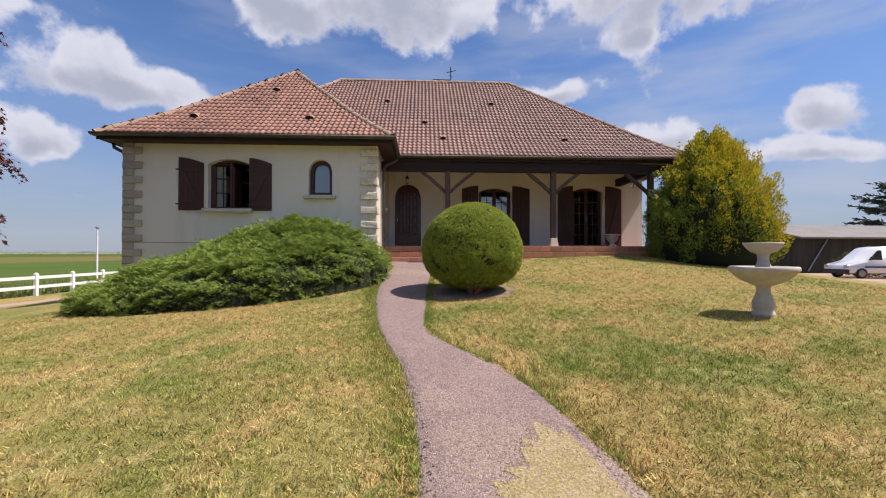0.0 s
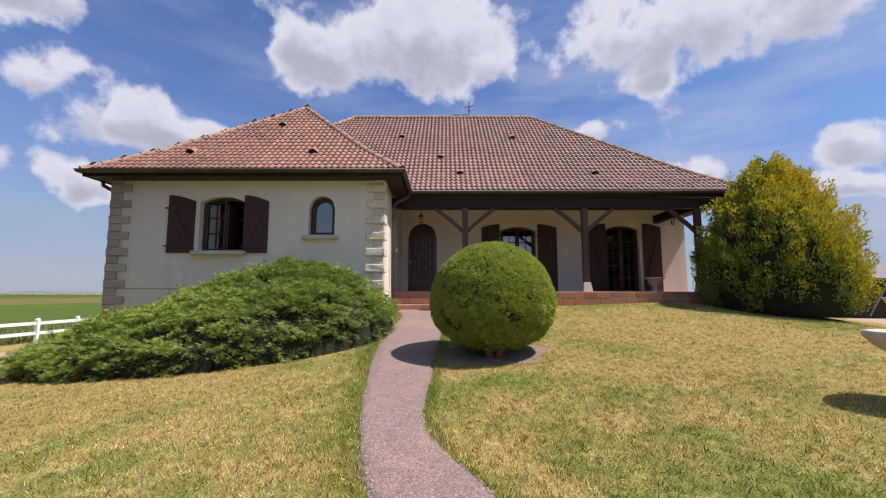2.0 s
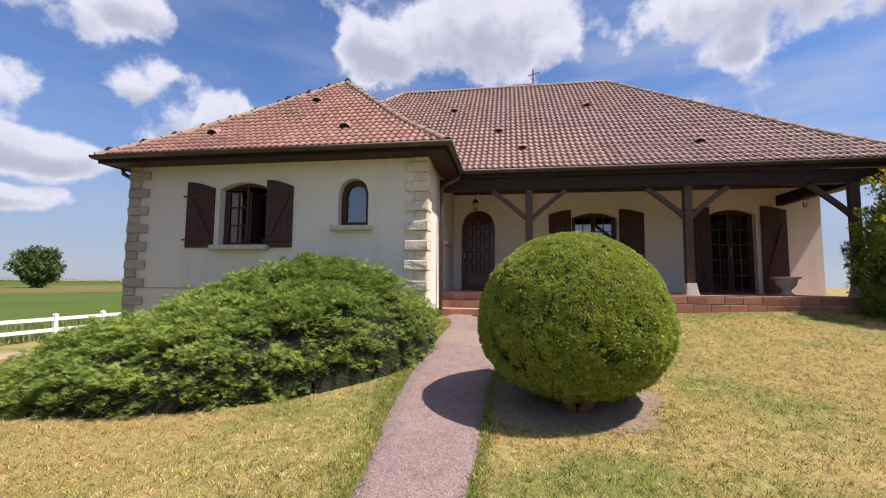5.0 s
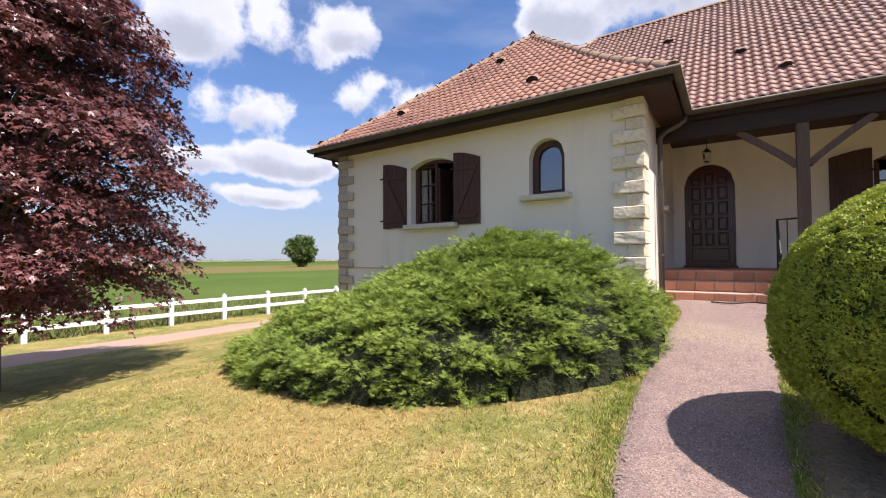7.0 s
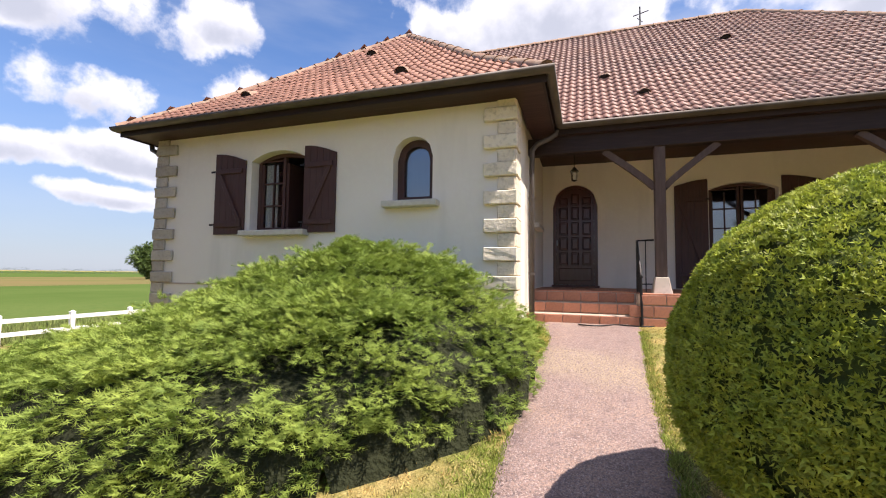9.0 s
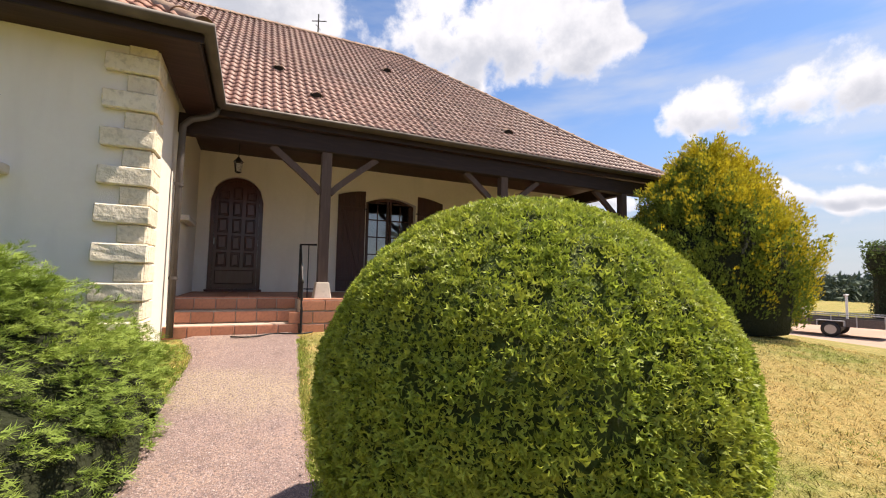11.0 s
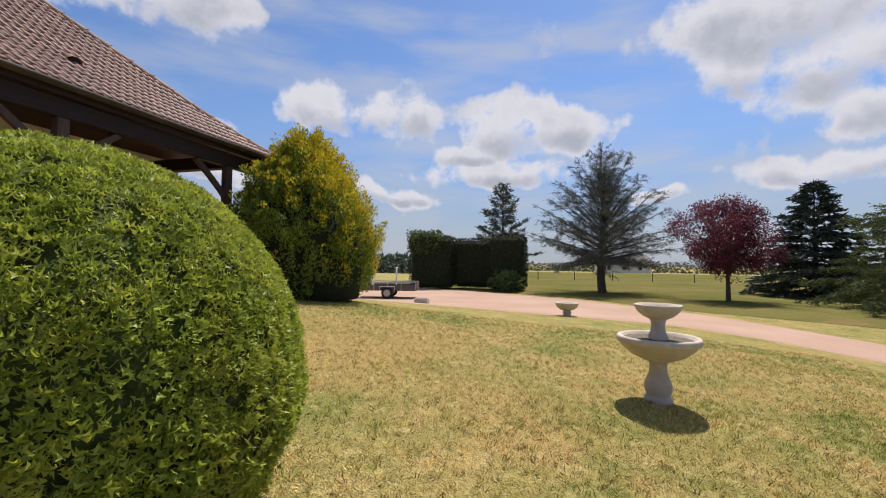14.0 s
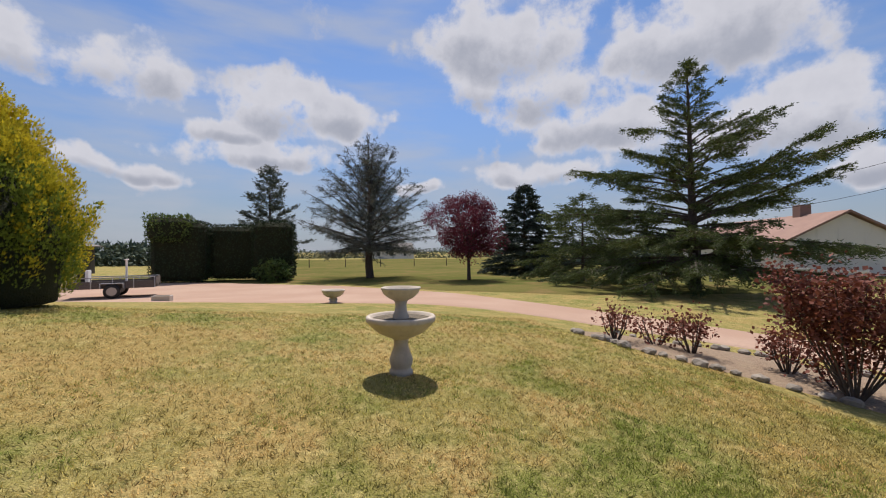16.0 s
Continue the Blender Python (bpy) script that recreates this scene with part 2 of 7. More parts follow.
M_TILE = shader("roof_tile", (0.28, 0.15, 0.115), 0.55, var=[(0.8, 4, 0.42, 0.62, (0.22, 0.122, 0.10), 0.7), (9, 4, 0.5, 0.7, (0.38, 0.24, 0.19), 0.6), (40, 3, 0.55, 0.72, (0.15, 0.10, 0.085), 0.5)], bump=[(70, 0.4, 0.006)], island=0.16, rand=0.16, spec=0.35)
M_TILE_W = shader("roof_tile_warm", (0.35, 0.175, 0.125), 0.65, var=[(0.8, 4, 0.42, 0.62, (0.23, 0.118, 0.09), 0.7), (9, 4, 0.5, 0.7, (0.38, 0.225, 0.165), 0.6), (40, 3, 0.55, 0.72, (0.20, 0.12, 0.09), 0.5)], bump=[(70, 0.4, 0.006)], island=0.16, rand=0.16, spec=0.3)
M_RIDGE = shader("ridge_tile", (0.30, 0.185, 0.13), 0.85, var=[(6, 4, 0.42, 0.65, (0.38, 0.29, 0.21), 0.7), (30, 3, 0.5, 0.7, (0.16, 0.11, 0.085), 0.5)], bump=[(50, 0.5, 0.008)], rand=0.12)
M_BROWN = shader("shutter_paint", (0.068, 0.028, 0.024), 0.55, var=[(3, 4, 0.4, 0.7, (0.075, 0.038, 0.03), 0.7), ((30, 30, 3), 4, 0.5, 0.7, (0.04, 0.02, 0.017), 0.6)], bump=[((60, 60, 5), 0.3, 0.004)], spec=0.4)
M_TIMBER = shader("dark_timber", (0.022, 0.012, 0.0105), 0.65, var=[((3, 25, 25), 4, 0.45, 0.7, (0.038, 0.021, 0.018), 0.7)], bump=[((5, 50, 50), 0.4, 0.005)], rand=0.1)
M_POST = shader("post_timber", (0.075, 0.05, 0.043), 0.7, var=[((25, 25, 3), 4, 0.45, 0.7, (0.11, 0.08, 0.07), 0.7)], bump=[((50, 50, 5), 0.4, 0.005)])
M_SOFFIT = shader("soffit_boards", (0.038, 0.018, 0.0145), 0.6, var=[((2, 30, 30), 4, 0.45, 0.7, (0.07, 0.036, 0.028), 0.7)], bump=[((3, 60, 60), 0.3, 0.004)])
M_GUTTER = shader("gutter_zinc", (0.078, 0.064, 0.056), 0.55, metal=0.15, var=[(4, 4, 0.4, 0.7, (0.135, 0.115, 0.10), 0.6)])
M_TERRA = shader("terracotta_tile", (0.44, 0.18, 0.105), 0.6, var=[(3, 4, 0.4, 0.65, (0.53, 0.26, 0.16), 0.7), (25, 4, 0.5, 0.7, (0.25, 0.11, 0.07), 0.5)], bump=[(60, 0.25, 0.004)], rand=0.18, spec=0.4)
M_MORTAR = shader("pale_mortar", (0.52, 0.42, 0.34), 0.95, var=[(14, 4, 0.4, 0.7, (0.40, 0.32, 0.27), 0.6)], bump=[(80, 0.4, 0.005)])
M_CAST = shader("cast_stone", (0.51, 0.445, 0.37), 0.85, var=[(5, 5, 0.4, 0.7, (0.62, 0.57, 0.51), 0.6), (16, 4, 0.5, 0.7, (0.40, 0.35, 0.31), 0.5)], bump=[(70, 0.4, 0.005)])
M_SOIL = shader("bed_soil", (0.27, 0.195, 0.135), 0.95, var=[(5, 5, 0.4, 0.7, (0.30, 0.235, 0.16), 0.7), (30, 4, 0.5, 0.7, (0.10, 0.075, 0.05), 0.6)], bump=[(25, 0.9, 0.03)])
M_WHITE = shader("white_paint", (0.80, 0.79, 0.77), 0.6, var=[(3, 4, 0.45, 0.7, (0.70, 0.69, 0.66), 0.5)])
M_IRON = shader("wrought_iron", (0.03, 0.027, 0.026), 0.55, metal=0.6)
M_DOOR = shader("door_varnish", (0.085, 0.03, 0.024), 0.24, var=[((22, 22, 3), 4, 0.45, 0.7, (0.10, 0.045, 0.036), 0.7)], bump=[((50, 50, 5), 0.25, 0.003)], spec=0.5)
M_PEBBLE = shader("path_pebble", (0.235, 0.17, 0.155), 0.85, var=[(60, 2, 0.5, 0.62, (0.36, 0.29, 0.265), 0.6)], island=0.4)
M_GLASS = glass_shader(1.5)
M_SKYGLASS = glass_shader(2.1)
M_CURTAIN = shader("net_curtain", (0.85, 0.85, 0.83), 0.9, trans=0.4)
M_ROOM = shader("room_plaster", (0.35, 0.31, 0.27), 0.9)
M_BARK = shader("bark", (0.085, 0.065, 0.052), 0.95, var=[((6, 6, 1.5), 4, 0.4, 0.7, (0.13, 0.105, 0.085), 0.7)], bump=[((30, 30, 6), 0.8, 0.02)])
M_BALL = shader("clipped_thuja", (0.31, 0.375, 0.05), 0.5, var=[(2.2, 4, 0.42, 0.66, (0.33, 0.37, 0.05), 0.8), (7, 3, 0.50, 0.64, (0.44, 0.47, 0.07), 0.7), (12, 2, 0.56, 0.70, (0.19, 0.26, 0.035), 0.5)], island=0.3, spec=0.3, trans=0.36)
# inner growth with the shade between the tips mixed into its colour
M_BALLCORE = shader("shaded_growth", (0.085, 0.115, 0.024), 0.95, var=[(14, 4, 0.45, 0.62, (0.03, 0.036, 0.012), 0.8)], bump=[(45, 1.0, 0.04)])
# near-black surface for shells that stand in for shade inside foliage
M_CORE = shader("inner_shade", (0.022, 0.026, 0.010), 0.95, bump=[(30, 1.0, 0.05)])
M_JUNIPER = shader("juniper_spray", (0.225, 0.305, 0.06), 0.7, var=[(1.5, 4, 0.42, 0.66, (0.34, 0.41, 0.08), 0.7), (6, 3, 0.5, 0.66, (0.15, 0.23, 0.05), 0.6)], island=0.3, spec=0.2, trans=0.3)
M_YGREEN = shader("conifer_green", (0.18, 0.235, 0.042), 0.75, island=0.35, spec=0.15, trans=0.2)
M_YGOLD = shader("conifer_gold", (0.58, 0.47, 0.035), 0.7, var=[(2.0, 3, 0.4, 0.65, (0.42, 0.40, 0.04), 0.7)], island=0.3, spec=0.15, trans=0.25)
M_MAPLE = shader("purple_leaf", (0.16, 0.058, 0.056), 0.36, var=[(1.2, 3, 0.45, 0.65, (0.17, 0.06, 0.048), 0.7)], island=0.55, spec=0.55, trans=0.22)
M_PLUM = shader("plum_leaf", (0.145, 0.028, 0.045), 0.7, island=0.4, trans=0.3)
M_CEDAR = shader("cedar_needle", (0.11, 0.145, 0.055), 0.8, var=[(0.6, 3, 0.45, 0.65, (0.15, 0.18, 0.05), 0.8)], island=0.35, trans=0.15)
M_TWIG = shader("grey_twig", (0.11, 0.10, 0.092), 0.95)
M_GREYNEEDLE = shader("grey_needle", (0.155, 0.175, 0.145), 0.8, island=0.3)
M_SPRUCE = shader("spruce_needle", (0.075, 0.095, 0.068), 0.85, island=0.35)
M_HEDGE = shader("dark_hedge", (0.030, 0.048, 0.02), 0.85, var=[(1.2, 3, 0.5, 0.7, (0.035, 0.06, 0.02), 0.6)], island=0.3)
M_LEAF = shader("green_leaf", (0.075, 0.12, 0.028), 0.7, var=[(0.8, 3, 0.45, 0.65, (0.11, 0.155, 0.04), 0.7)], island=0.35, trans=0.25)
M_ROSE = shader("rose_leaf", (0.18, 0.062, 0.042), 0.75, island=0.45, trans=0.25)
M_CROP = shader("field_crop", (0.075, 0.115, 0.03), 0.9, var=[(0.08, 3, 0.4, 0.65, (0.105, 0.14, 0.042), 0.7), (3, 3, 0.45, 0.65, (0.07, 0.12, 0.03), 0.5)], bump=[(4, 0.6, 0.1)], spec=0.0)
M_DRYCROP = shader("field_dry", (0.17, 0.135, 0.06), 0.95, var=[(0.06, 3, 0.4, 0.65, (0.12, 0.135, 0.045), 0.7)], bump=[(4, 0.6, 0.1)], spec=0.0)
M_TALL = shader("verge_grass", (0.19, 0.245, 0.065), 0.85, var=[(0.5, 3, 0.42, 0.65, (0.20, 0.20, 0.075), 0.7)], island=0.35, trans=0.2)
# foliage colour lifted towards pale grey-green to paint in distance haze
M_FARWOOD = shader("far_wood", (0.085, 0.115, 0.08), 0.95, var=[(0.05, 3, 0.4, 0.65, (0.115, 0.14, 0.10), 0.7)], island=0.3)
M_BARN = shader("barn_boards", (0.045, 0.038, 0.033), 0.85, var=[((4, 4, 0.3), 4, 0.4, 0.7, (0.08, 0.065, 0.055), 0.7)])
M_SLATE = shader("barn_roof", (0.20, 0.185, 0.17), 0.85, var=[(0.8, 4, 0.4, 0.7, (0.27, 0.25, 0.23), 0.6)])
M_CAR = shader("white_car_paint", (0.75, 0.76, 0.78), 0.3, coat=0.6, spec=0.5)
M_BLACK = shader("black_plastic", (0.02, 0.02, 0.021), 0.5)
M_RIM = shader("grey_rim", (0.35, 0.35, 0.36), 0.4, metal=0.7)
M_GALV = shader("galvanised", (0.38, 0.39, 0.40), 0.5, metal=0.6, var=[(8, 3, 0.4, 0.7, (0.28, 0.29, 0.30), 0.5)])
M_TRAILER = shader("trailer_boards", (0.10, 0.085, 0.078), 0.8, var=[((2, 20, 20), 4, 0.4, 0.7, (0.16, 0.14, 0.12), 0.6)])
M_PINKROOF = shader("far_roof_tile", (0.27, 0.165, 0.13), 0.85, var=[(1.0, 3, 0.4, 0.7, (0.33, 0.21, 0.165), 0.6)])
M_ROCK = shader("edging_rock", (0.30, 0.265, 0.22), 0.9, var=[(8, 4, 0.4, 0.7, (0.18, 0.155, 0.13), 0.6)], rand=0.2, bump=[(20, 0.6, 0.02)])

# ---- building helpers ----
ORIGIN = {}


def thing(name, loc, label, category, group="", kind=""):
    ob = new(name)
    ob.empty_display_size = 0.2
    ob.location = loc
    ORIGIN[ob.name] = Vector(loc)
    return tagged(ob, label, category, group, kind)


def finish(name, me, mat, parent=None, label="", smooth=False):
    me.materials.clear()
    for m in (mat if isinstance(mat, (list, tuple)) else [mat]):
        me.materials.append(m)
    if smooth:
        me.shade_smooth()
    ob = new(name, me)
    if parent is not None:
        o = ORIGIN[parent.name]
        me.transform(Matrix.Translation(-o))
        ob.parent = parent
        ORIGIN[ob.name] = o
    else:
        ORIGIN[ob.name] = Vector((0, 0, 0))
    return tagged(ob, label)


def part(name, bm, mat, parent=None, label="", smooth=False):
    me = bpy.data.meshes.new(name)
    bm.normal_update()
    bm.to_mesh(me)
    bm.free()
    return finish(name, me, mat, parent, label, smooth)


def structure(name, bm, mat, label, category, smooth=False, parent=None):
    return tagged(part(name, bm, mat, parent, "", smooth), label, category, "", "structure")


def box(bm, x0, x1, y0, y1, z0, z1, bevel=0.0):
    r = bmesh.ops.create_cube(bm, size=1.0)
    vs = r["verts"]
    bmesh.ops.scale(bm, verts=vs, vec=(x1 - x0, y1 - y0, z1 - z0))
    bmesh.ops.translate(bm, verts=vs, vec=((x0 + x1) / 2, (y0 + y1) / 2, (z0 + z1) / 2))
    if bevel:
        es = {e for v in vs for e in v.link_edges}
        bmesh.ops.bevel(bm, geom=list(es), offset=bevel, segments=1, affect="EDGES")
    return vs


def boxm(x0, x1, y0, y1, z0, z1, bevel=0.0):
    bm = bmesh.new()
    box(bm, x0, x1, y0, y1, z0, z1, bevel)
    return bm


def tube(bm, pts, radii, seg=6, caps=True):
    pts = [Vector(p) for p in pts]
    rings = []
    for i, p in enumerate(pts):
        d = (pts[min(i + 1, len(pts) - 1)] - pts[max(i - 1, 0)]).normalized()
        a = d.orthogonal().normalized() if i == 0 else (ref - d * ref.dot(d)).normalized()
        ref = a
        b = d.cross(a)
        r = radii[i] if isinstance(radii, (list, tuple)) else radii
        rings.append([bm.verts.new(p + (a * math.cos(k * math.tau / seg) + b * math.sin(k * math.tau / seg)) * r) for k in range(seg)])
    for r0, r1 in zip(rings, rings[1:]):
        for k in range(seg):
            bm.faces.new((r0[k], r0[(k + 1) % seg], r1[(k + 1) % seg], r1[k]))
    if caps:
        bm.faces.new(rings[0][::-1])
        bm.faces.new(rings[-1])


def lathe(bm, profile, seg=28, at=(0, 0, 0)):
    rings = [[bm.verts.new((at[0] + r * math.cos(k * math.tau / seg), at[1] + r * math.sin(k * math.tau / seg), at[2] + z)) for k in range(seg)] for r, z in profile]
    for r0, r1 in zip(rings, rings[1:]):
        for k in range(seg):
            bm.faces.new((r0[k], r0[(k + 1) % seg], r1[(k + 1) % seg], r1[k]))
    bm.faces.new(rings[0][::-1])
    bm.faces.new(rings[-1])


def mesh_np(name, verts, tris):
    me = bpy.data.meshes.new(name)
    n, m = len(verts), len(tris)
    me.vertices.add(n)
    me.vertices.foreach_set("co", np.ascontiguousarray(verts, dtype=np.float32).ravel())
    me.loops.add(m * 3)
    me.loops.foreach_set("vertex_index", np.ascontiguousarray(tris, dtype=np.int32).ravel())
    me.polygons.add(m)
    me.polygons.foreach_set("loop_start", np.arange(0, m * 3, 3, dtype=np.int32))
    me.update(calc_edges=True)
    return me


def unit(v):
    return v / np.maximum(np.linalg.norm(v, axis=-1, keepdims=True), 1e-9)


def scatter(name, tv, tf, P, ahead, normal, size):
    """One mesh of many small copies of the template tv, tf: its y along ahead, its z along normal."""
    a = unit(ahead)
    n = unit(normal - a * (normal * a).sum(-1, keepdims=True))
    s = np.cross(a, n)
    size = np.broadcast_to(size, (len(P),))[:, None, None]
    V = P[:, None, :] + size * (tv[None, :, 0:1] * s[:, None, :] + tv[None, :, 1:2] * a[:, None, :] + tv[None, :, 2:3] * n[:, None, :])
    F = tf[None] + (np.arange(len(P)) * len(tv))[:, None, None]
    return mesh_np(name, V.reshape(-1, 3), F.reshape(-1, 3))


rng = np.random.default_rng(7)
SPRAY_V = np.array([(0, 0, 0), (-0.42, 0.62, 0.10), (-0.16, 0.40, 0.0), (0, 1.0, -0.08), (0.16, 0.40, 0.0), (0.42, 0.62, 0.10)])
SPRAY_F = np.array([(0, 2, 1), (0, 5, 4), (0, 4, 2), (2, 4, 3)])
FEATHER_V, FEATHER_F = [], []
for fy, fx, fl in ((0.08, -0.62, 0.50), (0.16, 0.62, 0.50), (0.38, -0.52, 0.44), (0.46, 0.52, 0.42), (0.0, 0.0, 1.0)):
    k = len(FEATHER_V)
    FEATHER_V += [(0, fy - 0.06, 0), (0, fy + 0.07, 0.0), (fx * 0.85, fy + fl, 0.06)] if fx else [(-0.075, fy, 0), (0.075, fy, 0.02), (0, fy + fl, 0.0)]
    FEATHER_F.append((k, k + 1, k + 2))
FEATHER_V, FEATHER_F = np.array(FEATHER_V), np.array(FEATHER_F)
CURL_V = np.array([(0, 0, 0), (-0.5, 0.75, 0.12), (-0.05, 0.5, -0.02), (0.45, 0.9, 0.1), (0.16, 0.2, 0)])
CURL_F = np.array([(0, 2, 1), (0, 4, 3), (2, 0, 3)])
PALM_V, PALM_F = [], []
for fa, fl in ((-68, 0.85), (0, 1.05), (68, 0.85)):
    k, ca_, sa_ = len(PALM_V), math.cos(radians(fa)), math.sin(radians(fa))
    PALM_V += [(-0.25 * ca_, 0.25 + 0.25 * sa_, 0), (0.25 * ca_, 0.25 - 0.25 * sa_, 0), (sa_ * fl * 0.75, 0.25 + ca_ * fl * 0.75, -0.10)]
    PALM_F.append((k, k + 1, k + 2))
PALM_V, PALM_F = np.array(PALM_V), np.array(PALM_F)
LEAF_V = np.array([(0, 0, 0), (-0.4, 0.5, 0.08), (0, 1.0, 0), (0.4, 0.5, 0.08)])
LEAF_F = np.array([(0, 2, 1), (0, 3, 2)])
NEEDLE_V = np.array([(-0.14, 0.12, 0), (0.14, 0.12, 0.05), (0, 1, 0), (0, 0.15, 0.15), (0.03, 0.15, -0.15), (0, 0.9, -0.05)])
NEEDLE_F = np.array([(0, 1, 2), (3, 4, 5)])


def wob(P, f, seed=0.0):
    """Cheap smooth noise in -1..1 from summed sines."""
    x, y, z = P[:, 0] * f, P[:, 1] * f, P[:, 2] * f
    return (np.sin(x * 1.7 + y * 0.9 + seed) + np.sin(y * 2.1 - z * 1.3 + seed * 2.3) + np.sin(z * 1.9 + x * 1.1 + seed * 0.7)
            + 0.6 * np.sin(3.3 * x - 2.7 * y + 1.9 * z + seed) + 0.6 * np.sin(3.9 * z + 3.1 * y - 2.3 * x + seed)) / 4.2


# ---- ground ----


def ground_z(x, y):
    x, y = np.asarray(x, float), np.asarray(y, float)
    f = np.interp(y, [-40, -8, 0, 4, 7, 10, 13, 26, 45], [-0.4, -0.25, 0.03, 0.51, 0.67, 0.95, 1.25, 1.2, -0.2])
    f = f + 0.04 * np.clip(x, 0, 6) * np.clip((y + 4) / 6, 0, 1)
    left, right = -0.32, 0.16 - 0.008 * np.clip(x - 20, 0, 60)
    wl, wr = np.clip((-1 - x) / 14, 0, 1), np.clip((x - 6) / 13, 0, 1)
    wl, wr = wl * 0.6 + 0.4 * wl * wl * (3 - 2 * wl), wr * 0.6 + 0.4 * wr * wr * (3 - 2 * wr)
    z = f * (1 - wl) + left * wl
    z = z * (1 - wr) + right * wr
    far = np.clip((np.hypot(x, y - 10) - 60) / 200, 0, 1)
    return z * (1 - far) - 0.5 * far


def gz(x, y):
    return float(ground_z(x, y))


def sheet(name, xs, ys, lift, mat, label, category, inside=None):
    X, Y = np.meshgrid(xs, ys)
    Z = ground_z(X, Y) + lift
    nx, ny = len(xs), len(ys)
    i = (np.arange(ny - 1)[:, None] * nx + np.arange(nx - 1)[None]).ravel()
    if inside is not None:
        cx, cy = (X[:-1, :-1] + X[1:, 1:]) / 2, (Y[:-1, :-1] + Y[1:, 1:]) / 2
        i = i[inside(cx, cy).ravel()]
    T = np.concatenate([np.stack([i, i + 1, i + nx + 1], 1), np.stack([i, i + nx + 1, i + nx], 1)])
    me = mesh_np(name, np.stack([X, Y, Z], -1).reshape(-1, 3), T)
    return tagged(finish(name, me, mat, smooth=True), label, category, "", "structure")


def spread(lo, hi, step, far):
    out = list(np.arange(lo, hi + 1e-6, step))
    s, x = step, hi
    while x < far:
        s *= 1.25
        x += s
        out.append(x)
    s, x = step, lo
    while x > -far:
        s *= 1.25
        x -= s
        out.insert(0, x)
    return np.array(out)


sheet("ground", spread(-18, 36, 0.3, 2500), spread(-18, 26, 0.3, 2500), 0.0, M_LAWN, "dry mown lawn with green and straw patches", "lawn")


def strip(name, left, right, lift, mat, label, category, step=0.25):
    """A draped band between two polylines with as many points."""
    bm = bmesh.new()
    rows = []
    for (a, b), (c, d) in zip(zip(left, left[1:]), zip(right, right[1:])):
        n = max(1, int(math.dist(a, b) / step))
        for k in range(n):
            t = k / n
            rows.append(((a[0] + (b[0] - a[0]) * t, a[1] + (b[1] - a[1]) * t), (c[0] + (d[0] - c[0]) * t, c[1] + (d[1] - c[1]) * t)))
    rows.append((left[-1], right[-1]))
    m = max(2, int(math.dist(left[0], right[0]) / step))
    grid = []
    for p, q in rows:
        grid.append([])
        for k in range(m + 1):
            t = k / m
            x, y = p[0] + (q[0] - p[0]) * t, p[1] + (q[1] - p[1]) * t
            if k in (0, m):
                x += random.uniform(-0.03, 0.03)
            edge = min(k, m - k) == 0
            grid[-1].append(bm.verts.new((x, y, gz(x, y) + (lift - 0.035 if edge else lift))))
    for r0, r1 in zip(grid, grid[1:]):
        for k in range(m):
            bm.faces.new((r0[k], r0[k + 1], r1[k + 1], r1[k]))
    return structure(name, bm, mat, label, category, True)


def smooth(poly, n=6):
    """The polyline rounded off by a spline through its points."""
    P = [Vector((*p, 0)) for p in poly]
    out = []
    for i in range(len(P) - 1):
        a, b, c, d = P[max(i - 1, 0)], P[i], P[i + 1], P[min(i + 2, len(P) - 1)]
        for k in range(n):
            t = k / n
            q = 0.5 * (2 * b + (c - a) * t + (2 * a - 5 * b + 4 * c - d) * t * t + (3 * b - a - 3 * c + d) * t ** 3)
            out.append((q.x, q.y))
    return out + [tuple(poly[-1])]


PATH_L = [(-0.55, -6), (0.08, 0.5), (0.06, 2.6), (-0.06, 4.0), (-0.42, 5.6), (-0.63, 7.0), (-0.78, 8.6), (-0.80, 10.5), (-0.75, 12.0), (-0.95, 12.96)]
PATH_R = [(0.95, -6), (1.35, 0.5), (1.18, 2.6), (0.84, 4.0), (0.19, 5.5), (0.18, 7.0), (0.22, 8.6), (0.32, 10.5), (0.45, 12.0), (0.5, 12.96)]
PATH_L, PATH_R = smooth(PATH_L), smooth(PATH_R)
strip("garden_path", PATH_L, PATH_R, 0.03, M_PATH, "worn pinkish gravelled garden path leading to the steps", "path", 0.16)
strip("drive", [(9.6, 28), (12.8, 18), (14.0, 13), (13.7, 10.0), (13.2, 6.4), (12.1, 3.2), (9.0, 0.0), (6.4, -1.7), (3.5, -3.4), (0, -5.6)],
      [(30, 30), (32, 22), (31.5, 17.5), (30.2, 14.4), (24.3, 6.2), (18.5, 1.6), (11.5, -1.8), (8.5, -3.7), (4.4, -6.2), (0, -8.8)], 0.03, M_DRIVE, "pale pink sandy gravel drive", "drive", 0.6)
strip("side_drive", [(-14.6, -6), (-14.6, 2), (-14.6, 8), (-14.4, 12), (-14.2, 18), (-14.0, 26)], [(-11.4, -6), (-11.6, 2), (-12.0, 7.2), (-11.9, 11), (-11.4, 18), (-11.4, 26)], 0.03, M_DRIVE, "pale sandy side drive along the white fence", "drive", 0.5)
strip("rose_bed", [(7.15, 1.85), (5.8, 1.7), (4.85, 0.95), (3.8, 0.42), (2.2, -0.4)], [(7.5, 0.6), (6.7, -0.55), (5.7, -1.3), (4.5, -1.85), (2.6, -2.7)], 0.035, M_SOIL, "dry earth rose bed edged with rough stones", "flower bed", 0.2)
